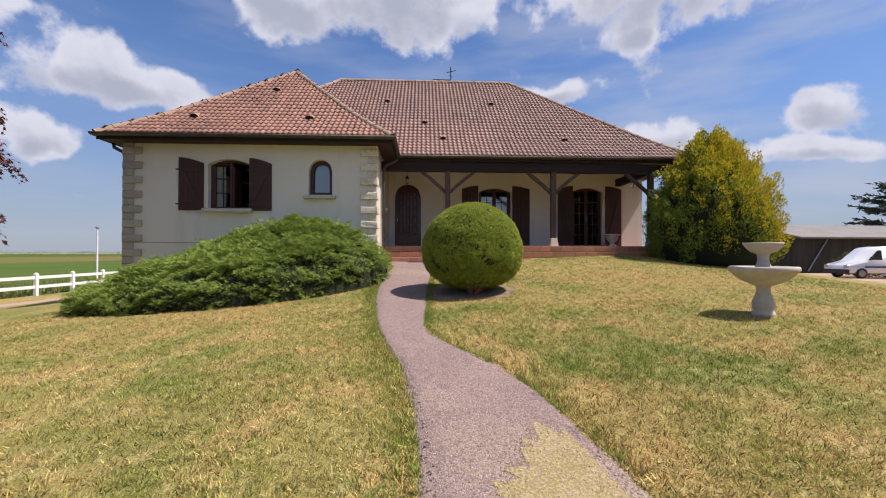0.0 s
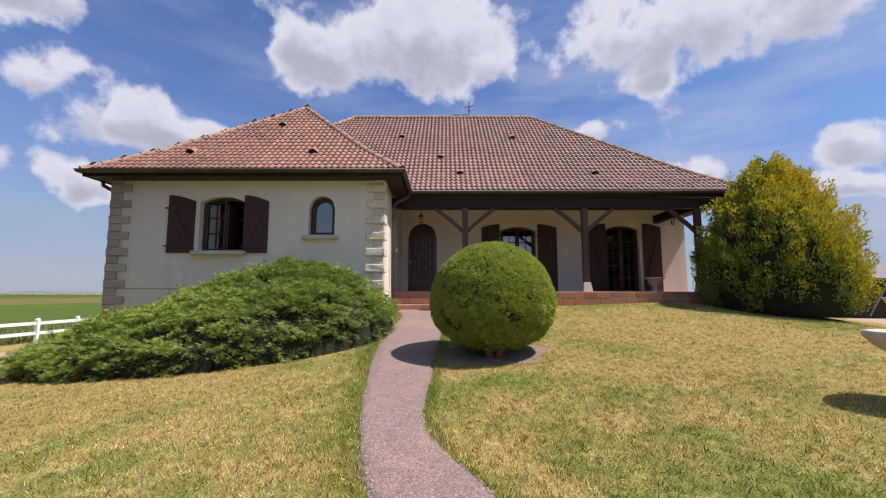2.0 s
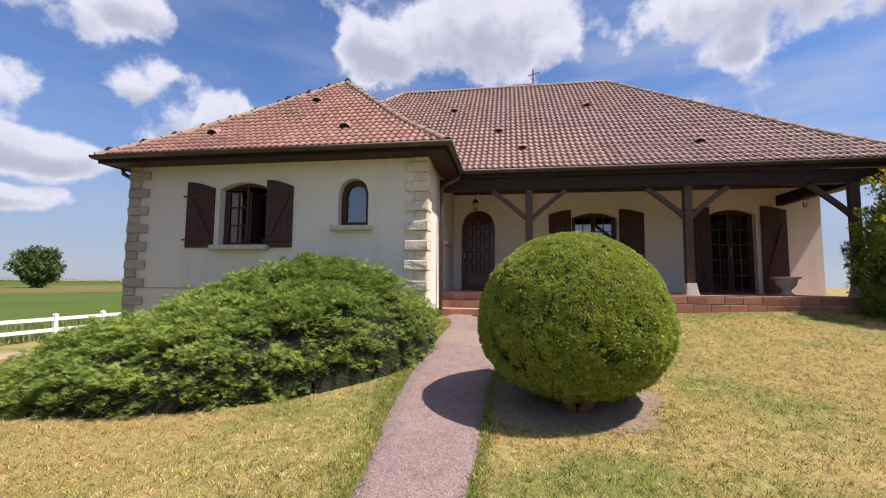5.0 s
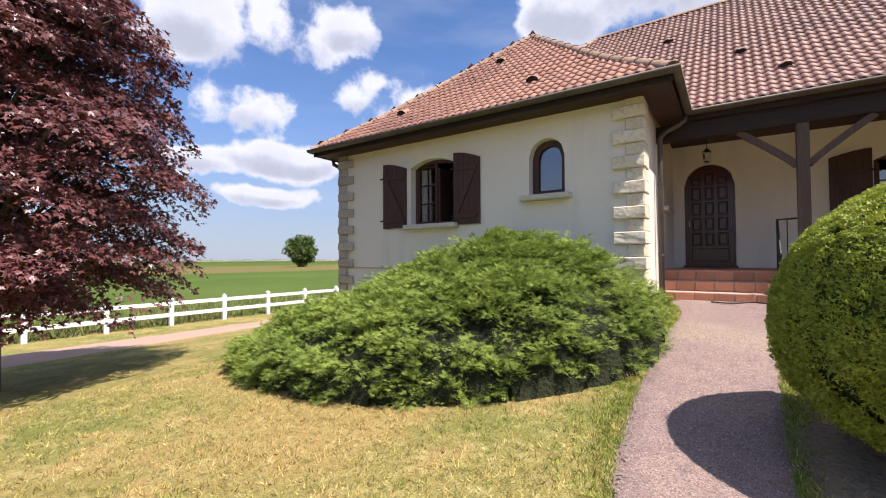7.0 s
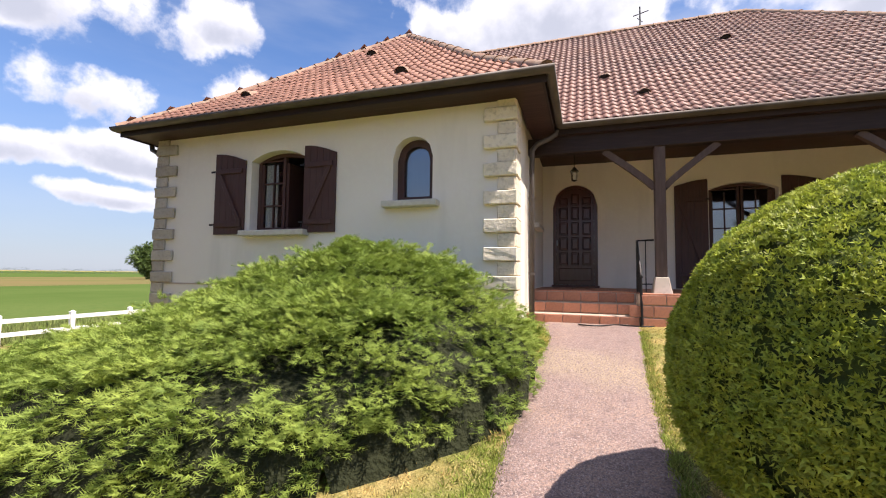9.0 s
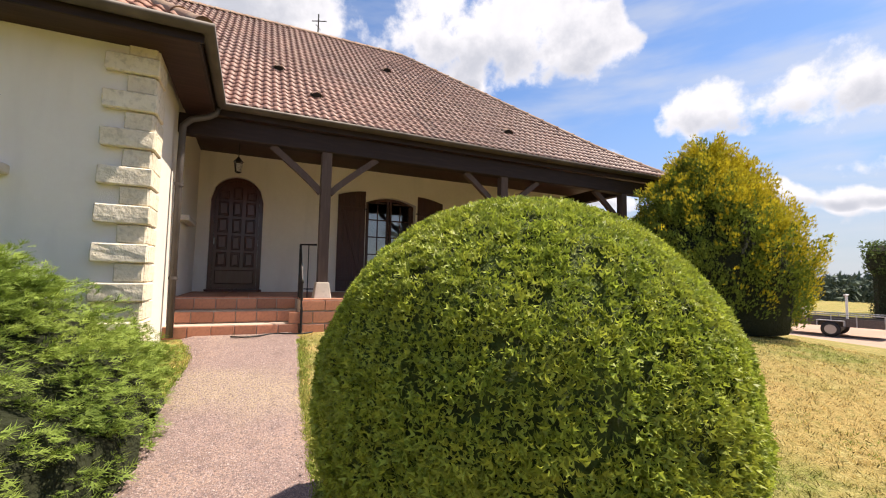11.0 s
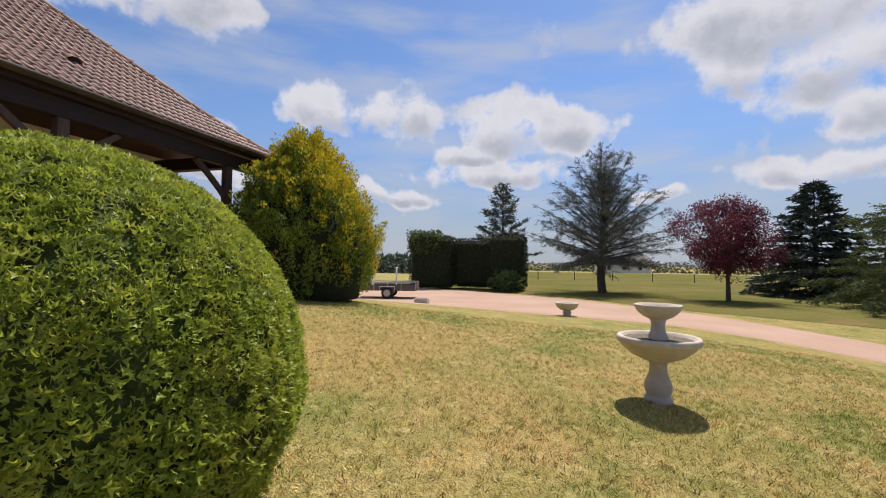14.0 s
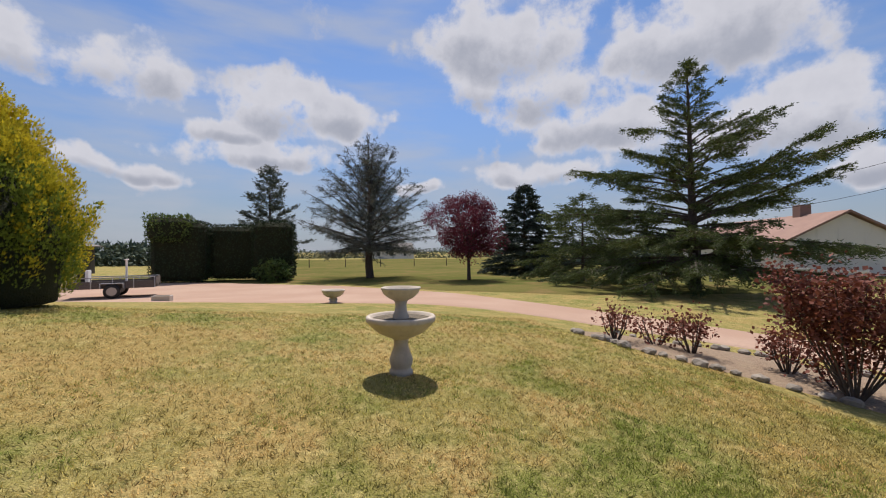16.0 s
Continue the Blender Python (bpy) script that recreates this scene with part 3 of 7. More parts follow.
strip("paddock", [(12, -70), (14, -20), (16, -4), (19.3, 1.2), (25.2, 5.9), (31, 14), (32.5, 17), (33.5, 24)], [(140, -70), (140, -20), (140, -4), (140, 1.2), (140, 5.9), (140, 14), (140, 17), (140, 24)], 0.045, M_PADDOCK, "rough brownish green paddock beyond the drive", "field", 1.5)
strip("field_near", [(-22, -200), (-22, 300)], [(-75, -200), (-75, 300)], 0.05, M_CROP, "green crop field beyond the fence", "field", 6)
strip("field_middle", [(-75, -200), (-75, 400)], [(-170, -200), (-170, 400)], 0.06, M_DRYCROP, "brownish green crop field", "field", 12)
strip("field_far", [(-170, -300), (-170, 600)], [(-900, -300), (-900, 600)], 0.08, M_CROP, "distant pale green field", "field", 40)

# ---- house: walls ----
YF, YB, XR, XL = 11.55, 15.81, -1.14, -7.4
FLOOR = 1.75


def arch_top(x, xa, xb, spring, crown):
    c, h = (xa + xb) / 2, (xb - xa) / 2
    rise = crown - spring
    if rise <= 0:
        return spring
    R = (h * h + rise * rise) / (2 * rise)
    return crown - R + math.sqrt(max(R * R - (x - c) ** 2, 0))


def wall_x(x0, x1, y0, y1, z0, z1, openings):
    """A wall along x with arched openings (xa, xb, sill, spring, crown) that go through it."""
    bm = bmesh.new()

    def quad(*p):
        bm.faces.new([bm.verts.new(v) for v in p])

    cuts = {x0, x1}
    for xa, xb, *_ in openings:
        cuts |= {xa + (xb - xa) * k / 14 for k in range(15)}
    cuts = sorted(cuts)
    for a, b in zip(cuts, cuts[1:]):
        o = next((o for o in openings if o[0] - 1e-6 <= a and b <= o[1] + 1e-6), None)
        spans = [((z0, z0), (z1, z1))]
        if o:
            ta, tb = arch_top(a, o[0], o[1], o[3], o[4]), arch_top(b, o[0], o[1], o[3], o[4])
            spans = [((ta, tb), (z1, z1))] + ([((z0, z0), (o[2], o[2]))] if o[2] > z0 else [])
            quad((a, y0, ta), (b, y0, tb), (b, y1, tb), (a, y1, ta))
            if o[2] > z0:
                quad((a, y0, o[2]), (a, y1, o[2]), (b, y1, o[2]), (b, y0, o[2]))
        for (la, lb), (ha, hb) in spans:
            quad((a, y0, la), (b, y0, lb), (b, y0, hb), (a, y0, ha))
            quad((a, y1, la), (a, y1, ha), (b, y1, hb), (b, y1, lb))
    for xa, xb, sill, spring, crown in openings:
        quad((xa, y0, sill), (xa, y0, spring), (xa, y1, spring), (xa, y1, sill))
        quad((xb, y0, sill), (xb, y1, sill), (xb, y1, spring), (xb, y0, spring))
    quad((x0, y0, z0), (x0, y0, z1), (x0, y1, z1), (x0, y1, z0))
    quad((x1, y0, z0), (x1, y1, z0), (x1, y1, z1), (x1, y0, z1))
    quad((x0, y0, z1), (x1, y0, z1), (x1, y1, z1), (x0, y1, z1))
    bmesh.ops.remove_doubles(bm, verts=bm.verts, dist=1e-4)
    return bm


WIN1 = (-5.36, -4.32, 2.64, 3.78, 3.92)
WIN2 = (-2.84, -2.24, 3.0, 3.63, 3.93)
DOOR1 = (-0.92, 0.02, FLOOR, 3.54, 4.01)
WIN3 = (2.12, 3.30, FLOOR, 3.76, 3.90)
WIN4 = (5.60, 6.70, FLOOR, 3.80, 3.94)
wall_wing = structure("wall_wing_front", wall_x(XL, XR, YF, YF + 0.3, 0.0, 4.36, [WIN1, WIN2]), M_WALL, "cream rendered wall with an arched window and stone corner blocks", "wall")
wall_porch = structure("wall_porch", wall_x(XR - 0.3, 8.2, YB, YB + 0.3, 1.0, 4.52, [DOOR1, WIN3, WIN4]), M_WALL, "cream rendered wall under the porch roof", "wall")
structure("wall_wing_side", boxm(XR - 0.3, XR, YF + 0.3, YB, 0.0, 4.50), M_WALL, "cream rendered side wall of the wing", "wall")
structure("wall_west", boxm(XL, XL + 0.3, YF + 0.3, 23.4, -0.4, 4.36), M_WALL, "cream rendered side wall", "wall")
structure("wall_north", boxm(XL + 0.3, 7.9, 23.1, 23.4, 0.0, 4.36), M_WALL, "cream rendered rear wall", "wall")
structure("wall_east", boxm(7.9, 8.2, YB + 0.3, 23.4, 0.0, 4.50), M_WALL, "cream rendered end wall", "wall")
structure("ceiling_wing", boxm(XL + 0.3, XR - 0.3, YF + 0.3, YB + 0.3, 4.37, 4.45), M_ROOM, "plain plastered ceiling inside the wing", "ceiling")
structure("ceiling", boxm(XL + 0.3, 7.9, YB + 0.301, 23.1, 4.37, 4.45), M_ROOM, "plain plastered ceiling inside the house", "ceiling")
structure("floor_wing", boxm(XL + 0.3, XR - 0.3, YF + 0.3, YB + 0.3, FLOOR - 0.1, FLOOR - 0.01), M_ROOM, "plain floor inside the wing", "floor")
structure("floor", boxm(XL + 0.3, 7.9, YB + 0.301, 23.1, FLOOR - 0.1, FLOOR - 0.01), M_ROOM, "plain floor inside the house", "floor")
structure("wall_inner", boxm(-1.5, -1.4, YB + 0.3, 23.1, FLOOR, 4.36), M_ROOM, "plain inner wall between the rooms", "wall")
structure("trim_plinth", boxm(XL - 0.015, XR - 0.52, YF - 0.012, YF - 0.001, 1.775, 1.80), M_MORTAR, "thin dark joint line above the plinth", "trim")

# corner stones, long and short in turn, with worn faces


def stone_mesh(w, d, h, seed):
    bm = bmesh.new()
    box(bm, 0, w, 0, d, 0, h, 0.012)
    bmesh.ops.subdivide_edges(bm, edges=[e for e in bm.edges if e.calc_length() > 0.12], cuts=2, use_grid_fill=True)
    for v in bm.verts:
        n = noise.noise(v.co * 9 + Vector((seed * 3.1, seed, 0))) * 0.012
        v.co += Vector((n * 0.4, n, n * 0.4))
    return bm


k = 0
z = 0.146
while z < 4.3:
    h = min(0.178, 4.35 - z)
    long = k % 2
    w = 0.37 if long else 0.19
    bits = [(XR - w, XR + 0.075 - (0.0 if long else 0.015), YF - (0.075 if long else 0.04), YF - 0.002)]
    for x0, x1, y0, y1 in bits:
        bm = stone_mesh(x1 - x0 - (0.0 if long else 0.012), y1 - y0, h, k)
        bmesh.ops.translate(bm, verts=bm.verts, vec=(x0, y0, z))
        part("stone", bm, M_STONE, wall_wing)
    for y0, y1 in ([(YF + 0.002, YF + 0.30)] if long else [(YF + 0.002, YF + 0.12), (YF + 0.13, YF + 0.40)]):
        bm = stone_mesh(0.072 if long else 0.058, y1 - y0, h, k + 40 + y0)
        bmesh.ops.translate(bm, verts=bm.verts, vec=(XR + 0.002, y0, z))
        part("stone", bm, M_STONE, wall_wing)
    w = 0.42 if long else 0.22
    bm = stone_mesh(w + 0.06, 0.05 if long else 0.03, h, k + 90)
    bmesh.ops.translate(bm, verts=bm.verts, vec=(XL - 0.04, YF - (0.052 if long else 0.032), z))
    part("stone", bm, M_STONE_G, wall_wing)
    z += 0.184
    k += 1

# ---- windows, doors and shutters ----


def arch_frame(xa, xb, z0, spring, crown, w, y0, y1, bottom=True, n=14):
    """A frame of width w that follows an arched opening."""
    bm = bmesh.new()
    out, inn = [(xa, z0)], [(xa + w, z0 + (w if bottom else 0))]
    for k in range(n + 1):
        x = xa + (xb - xa) * k / n
        out.append((x, arch_top(x, xa, xb, spring, crown)))
        x2 = xa + w + (xb - xa - 2 * w) * k / n
        inn.append((x2, arch_top(x2, xa + w, xb - w, spring, crown - w)))
    out.append((xb, z0))
    inn.append((xb - w, z0 + (w if bottom else 0)))
    m = len(out)
    V = [[bm.verts.new((x, y, z)) for x, z in line] for line in (out, inn) for y in (y0, y1)]
    of, ob, nf, nb = V
    last = m if bottom else m - 1
    for i in range(last):
        j = (i + 1) % m
        for q in ((of[i], of[j], nf[j], nf[i]), (ob[i], nb[i], nb[j], ob[j]), (of[i], ob[i], ob[j], of[j]), (nf[i], nf[j], nb[j], nb[i])):
            bm.faces.new(q)
    bmesh.ops.recalc_face_normals(bm, faces=bm.faces)
    return bm


def arch_panel(xa, xb, z0, spring, crown, y0, y1, n=14):
    bm = bmesh.new()
    pts = [(xa, z0)] + [(xa + (xb - xa) * k / n, arch_top(xa + (xb - xa) * k / n, xa, xb, spring, crown)) for k in range(n + 1)] + [(xb, z0)]
    f = [bm.verts.new((x, y0, z)) for x, z in pts]
    b = [bm.verts.new((x, y1, z)) for x, z in pts]
    bm.faces.new(f)
    bm.faces.new(b[::-1])
    for i in range(len(pts)):
        j = (i + 1) % len(pts)
        bm.faces.new((f[i], b[i], b[j], f[j]))
    bmesh.ops.recalc_face_normals(bm, faces=bm.faces)
    return bm


def window(name, op, label, bars, sill=None, rim=0.06):
    xa, xb, z0, spring, crown = op
    y = (YF if z0 > 2 else YB) + 0.16
    w = thing(name, ((xa + xb) / 2, y, z0), label, "window", "", "structure")
    part("window_frame", arch_frame(xa + 0.003, xb - 0.003, z0 + 0.003, spring, crown - 0.004, rim, y, y + 0.09), M_BROWN, w, "dark brown wooden frame")
    if sill:
        part("window_sill", boxm(xa - sill, xb + sill, y - 0.32, y - 0.002, z0 - 0.085, z0 + 0.004, 0.012), M_SILL, w, "weathered pale stone sill")
    for x0, x1, kind in bars:
        if kind == "arch":
            g = arch_panel(x0, x1, z0 + rim - 0.01, spring, crown - rim + 0.01, y + 0.06, y + 0.066)
        else:
            g = bmesh.new()
            box(g, x0 + 0.05, x1 - 0.05, y + 0.035, y + 0.041, z0 + 0.1, spring + 0.02)
        pane = part("pane", g, M_SKYGLASS if name in ("window_2", "window_3") else M_GLASS, w, "reflecting glass pane")
        pane.visible_shadow = False
        if kind != "arch":
            top = lambda x: arch_top(x, xa, xb, spring, crown) - 0.055
            for x in (x0, x1 - 0.05):
                part("stile", boxm(x, x + 0.05, y + 0.012, y + 0.066, z0 + 0.06, min(top(x), top(x + 0.05))), M_BROWN, w)
            nb = max(2, round((spring - z0) / 0.40))
            for i in range(nb + 1):
                zz = z0 + 0.065 + (spring - z0 - 0.04) * i / nb
                part("glazing_bar", boxm(x0 + 0.051, x1 - 0.051, y + 0.018, y + 0.06, zz - 0.012, zz + 0.012), M_BROWN, w)
            xm = (x0 + x1) / 2
            part("glazing_bar", boxm(xm - 0.011, xm + 0.011, y + 0.02, y + 0.058, z0 + 0.08, min(top(x0), top(x1))), M_BROWN, w)
    return w


def shutter(owner, x0, x1, z0, spring, crown, rise_right, y, brace=1):
    """A boarded wooden shutter folded back against the wall, its top cut to half of the arch."""
    n = 5
    c0, c1 = (spring, crown) if rise_right else (crown, spring)
    sh = thing("shutter", (x0, y, z0), "", "")
    sh.parent = owner
    sh.location = Vector((x0, y, z0)) - ORIGIN[owner.name]
    ORIGIN[sh.name] = Vector((x0, y, z0))
    tagged(sh, "dark brown boarded shutter folded back")

    def top(x):
        t = (x - x0) / (x1 - x0)
        t = t if rise_right else 1 - t
        return spring + (crown - spring) * math.sin(t * math.pi / 2)

    for i in range(n):
        a, b = x0 + (x1 - x0) * i / n + 0.002, x0 + (x1 - x0) * (i + 1) / n - 0.002
        bm = bmesh.new()
        vs = box(bm, a, b, y - 0.028, y, z0, z0 + 1, 0.0)
        for v in bm.verts:
            if v.co.z > z0 + 0.5:
                v.co.z = top(v.co.x)
        part("board", bm, M_BROWN, sh)
    hgt = spring - z0
    for f in (0.13, 0.86):
        part("ledge", boxm(x0 + 0.05, x1 - 0.05, y - 0.055, y - 0.029, z0 + hgt * f - 0.04, z0 + hgt * f + 0.04, 0.006), M_BROWN, sh)
    bm = bmesh.new()
    za, zb = z0 + hgt * 0.13 + 0.04, z0 + hgt * 0.86 - 0.04
    xa, xb = (x0 + 0.08, x1 - 0.10) if brace > 0 else (x1 - 0.08, x0 + 0.10)
    L = math.hypot(xb - xa, zb - za)
    box(bm, -0.035, 0.035, -0.055, -0.029, 0, L, 0.006)
    bmesh.ops.transform(bm, verts=bm.verts, matrix=Matrix.Translation((xa, y, za)) @ Matrix.Rotation(math.atan2(xb - xa, zb - za), 4, "Y"))
    part("brace", bm, M_BROWN, sh)
    xk = x1 if rise_right else x0
    for f in (0.13, 0.86):
        part("hinge", boxm(xk - 0.05, xk + 0.03, y - 0.066, y - 0.056, z0 + hgt * f - 0.015, z0 + hgt * f + 0.015), M_IRON, sh, "black iron hinge")
    return sh


w1 = window("window_1", WIN1, "dark brown arched casement window standing half open, net curtain inside", [(-5.30, -4.83, "sash")], 0.09)
part("open_sash", boxm(-4.83, -4.78, YF + 0.20, YF + 0.62, 2.72, 3.76), M_BROWN, w1, "dark sash swung inwards")
bm = bmesh.new()
for i in range(24):
    x = -5.26 + 0.24 * i / 23
    bm.verts.new((x, YF + 0.235 + 0.012 * math.sin(i * 1.5), 2.72))
    bm.verts.new((x, YF + 0.235 + 0.012 * math.sin(i * 1.5), 3.76))
bm.verts.ensure_lookup_table()
for i in range(23):
    bm.faces.new((bm.verts[2 * i], bm.verts[2 * i + 2], bm.verts[2 * i + 3], bm.verts[2 * i + 1]))
curtain = tagged(part("curtain", bm, M_CURTAIN, None, "", True), "white net curtain hanging behind the open window", "curtain")
shutter(w1, -6.07, -5.45, 2.60, 3.80, 3.94, False, YF - 0.012, -1)
shutter(w1, -4.32, -3.76, 2.60, 3.80, 3.94, False, YF - 0.012, 1)
for x in (-5.42, -4.30):
    bm = bmesh.new()
    tube(bm, [(x, YF - 0.01, 2.60), (x, YF - 0.10, 2.60), (x, YF - 0.10, 2.72)], 0.009, 6)
    part("shutter_catch", bm, M_IRON, w1, "rusty iron shutter catch")
window("window_2", WIN2, "small round-topped brown window with a stone sill", [(-2.755, -2.325, "arch")], 0.11, 0.095)
w3 = window("window_3", WIN3, "brown arched french window with small panes", [(2.18, 2.70, "pale"), (2.72, 3.24, "pale")])
shutter(w3, 1.50, 2.10, FLOOR + 0.02, 3.86, 3.98, True, YB - 0.012, -1)
shutter(w3, 3.34, 3.98, FLOOR + 0.02, 3.86, 3.98, False, YB - 0.012, 1)
w4 = window("window_4", WIN4, "dark glazed arched double door under the porch", [(5.66, 6.14, "dark"), (6.16, 6.64, "dark")])
part("door_handle", boxm(6.13, 6.155, YB + 0.13, YB + 0.158, 2.7, 2.9, 0.005), M_GALV, w4, "bright metal handle")
shutter(w4, 5.02, 5.59, FLOOR + 0.02, 3.88, 4.0, True, YB - 0.012, -1)
shutter(w4, 6.80, 7.40, FLOOR + 0.02, 3.88, 4.0, False, YB - 0.012, 1)
# sill of the side window
structure("window_sill", boxm(XR + 0.002, XR + 0.13, 13.75, 14.65, 2.86, 2.94, 0.01), M_SILL, "pale stone sill on the side wall", "sill")


def front_door():
    xa, xb, z0, spring, crown = DOOR1
    y = YB + 0.10
    d = thing("door_1", ((xa + xb) / 2, y, z0), "dark brown round-arched wooden front door with raised panels", "door", "", "structure")
    part("door_frame", arch_frame(xa + 0.003, xb - 0.003, z0, spring, crown - 0.004, 0.07, y - 0.02, y + 0.08, False), M_DOOR, d)
    part("door_leaf", arch_panel(xa + 0.075, xb - 0.075, z0 + 0.05, spring, crown - 0.075, y + 0.01, y + 0.06), M_DOOR, d)
    cols = [(-0.82, -0.57), (-0.565, -0.335), (-0.33, -0.08)]
    for r in range(5):
        for c, (x0, x1) in enumerate(cols):
            za = z0 + 0.48 + r * 0.335
            zb = za + 0.29
            if r == 4:
                zb = za + (0.26 if c == 1 else 0.17)
            bm = bmesh.new()
            box(bm, x0 + 0.03, x1 - 0.03, y - 0.018, y + 0.009, za, zb, 0.018)
            box(bm, x0 + 0.055, x1 - 0.055, y - 0.036, y - 0.017, za + 0.03, zb - 0.03, 0.016)
            part("door_panel", bm, M_DOOR, d)
    part("door_panel", boxm(-0.80, -0.10, y - 0.012, y + 0.009, z0 + 0.14, z0 + 0.42, 0.014), M_DOOR, d)
    part("threshold", boxm(xa - 0.03, xb + 0.03, YB - 0.05, YB + 0.2, FLOOR + 0.002, FLOOR + 0.045, 0.006), M_DOOR, d)
    bm = bmesh.new()
    tube(bm, [(-0.83, y - 0.0, 2.78), (-0.83, y - 0.05, 2.78), (-0.83, y - 0.05, 2.66)], 0.012, 6)
    part("door_handle", bm, M_GALV, d, "small pale metal handle")


front_door()

# ---- porch: terrace, steps, posts and beams ----
TY = 12.98
terrace = structure("terrace", boxm(XR, 8.6, 13.60, YB - 0.001, 0.9, FLOOR - 0.022), M_MORTAR, "raised terrace tiled in terracotta", "terrace")
structure("terrace_front", boxm(0.52, 8.6, TY + 0.012, 13.599, 0.9, FLOOR - 0.022), M_MORTAR, "front of the terrace with terracotta courses", "terrace", parent=None)
front = bpy.data.objects["terrace_front"]
steps = structure("steps", boxm(XR, 0.50, TY + 0.012, 13.595, 0.9, 1.40), M_MORTAR, "three low steps with terracotta risers and pale nosings", "steps")
part("second_step", boxm(XR, 0.50, 13.30, 13.596, 1.401, 1.565), M_MORTAR, steps)

# posts on stone blocks, with braces


def porch_post(x, y):
    p = thing("porch_post", (x, y, FLOOR), "dark timber porch post with two curved braces on a stone block", "post", "porch posts")
    bm = bmesh.new()
    box(bm, x - 0.13, x + 0.13, y - 0.13, y + 0.13, FLOOR - 0.015, FLOOR + 0.24, 0.01)
    for v in bm.verts:
        if v.co.z > FLOOR + 0.1:
            v.co.x, v.co.y = x + (v.co.x - x) * 0.72, y + (v.co.y - y) * 0.72
    part("stone_block", bm, M_CAST, p, "pale tapered stone block")
    part("shaft", boxm(x - 0.075, x + 0.075, y - 0.075, y + 0.075, FLOOR + 0.24, 3.985, 0.008), M_POST, p)
    for s in (-1, 1):
        if s == 1 and x > 6:
            continue
        bm = bmesh.new()
        pts = []
        for k in range(9):
            t = k / 8
            pts.append((x + s * (0.07 + 0.72 * t), 3.36 + 0.62 * (t ** 0.9)))
        prev = None
        for px, pz in pts:
            ring = [bm.verts.new((px + a * 0.032 * -s, y + b * 0.04, pz + a * 0.034)) for a, b in ((-1, -1), (-1, 1), (1, 1), (1, -1))]
            if prev:
                for q in range(4):
                    bm.faces.new((prev[q], prev[(q + 1) % 4], ring[(q + 1) % 4], ring[q]))
            else:
                bm.faces.new(ring[::-1])
            prev = ring
        bm.faces.new(prev)
        bmesh.ops.recalc_face_normals(bm, faces=bm.faces)
        part("brace", bm, M_POST, p)


for x in (0.84, 4.06, 7.1):
    porch_post(x, 13.25)
structure("trim_beam", boxm(XR + 0.002, 8.3, 13.16, 13.34, 3.985, 4.26, 0.01), M_TIMBER, "dark timber beam over the porch posts", "beam")
structure("trim_beam", boxm(7.18, 7.36, 13.345, YB - 0.002, 4.0, 4.26, 0.01), M_TIMBER, "dark timber tie beam", "beam")
structure("ceiling_porch", boxm(XR + 0.001, 8.55, 13.10, YB - 0.003, 4.46, 4.50), M_SOFFIT, "dark boarded porch ceiling", "ceiling")

# ---- roof ----
EAVE = 4.43
WX0, WX1, WY = -7.78, -0.66, 11.07
MX0, MX1, MY = -8.3, 8.6, 13.04


def rise(s):
    return EAVE + (0.72 * s if s < 1.2 else 0.864 + 0.838 * (s - 1.2))


def covered(x):
    """Depth of the main roof under the wing's roof at x."""
    return min(x - WX0, WX1 - x) * 4.1 / 3.56 if WX0 < x < WX1 else 0.0


FACES = {
    "wing_front": ((WX0, WY), (1, 0), (0, 1), 4.1, 1.0, lambda d: d * 3.56 / 4.1, lambda d: 7.12 - d * 3.56 / 4.1),
    "wing_east": ((WX1, WY), (0, 1), (-1, 0), 3.56, 4.1 / 3.56, lambda d: d * 4.1 / 3.56, lambda d: 1.97 + d * 4.1 / 3.56),
    "wing_west": ((WX0, 17.2), (0, -1), (1, 0), 3.56, 4.1 / 3.56, lambda d: 4.16 - d * 4.1 / 3.56, lambda d: 6.23 - d * 4.1 / 3.56),
    "main_front": ((MX0, MY), (1, 0), (0, 1), 5.4, 1.0, lambda d: d * 4.9 / 5.4, lambda d: 16.9 - d * 4.88 / 5.4),
    "main_east": ((MX1, MY), (0, 1), (-1, 0), 4.88, 5.4 / 4.88, lambda d: d * 5.4 / 4.88, lambda d: 10.8 - d * 5.4 / 4.88),
    "main_west": ((MX0, MY + 10.8), (0, -1), (1, 0), 4.9, 5.4 / 4.9, lambda d: d * 5.4 / 4.9, lambda d: 10.8 - d * 5.4 / 4.9),
    "main_rear": ((MX1, MY + 10.8), (-1, 0), (0, -1), 5.4, 1.0, lambda d: d * 4.88 / 5.4, lambda d: 16.9 - d * 4.9 / 5.4),
}


def on_face(f, u, d, lift=0.0):
    A, e, n, S, kk, lo, hi = FACES[f]
    s = d * kk
    slope = (rise(s + 0.23) - rise(s)) / 0.23 * kk
    c = 1 / math.hypot(1, slope)
    p = Vector((A[0] + e[0] * u + n[0] * d, A[1] + e[1] * u + n[1] * d, rise(s)))
    up = Vector((n[0] * c, n[1] * c, slope * c))
    ac = Vector((e[0], e[1], 0))
    nrm = ac.cross(up)
    return p + nrm * lift, ac, up, nrm


def roof_deck(name, faces, label, mat):
    bm = bmesh.new()
    for f in faces:
        A, e, n, S, kk, lo, hi = FACES[f]
        rows = []
        for d in (0, 1.2 / kk, S - 1e-3):
            rows.append([bm.verts.new(on_face(f, u, d, -0.03)[0]) for u in (lo(d), hi(d))])
        for r0, r1 in zip(rows, rows[1:]):
            bm.faces.new((r0[0], r0[1], r1[1], r1[0]))
    return structure(name, bm, mat, label, "roof")


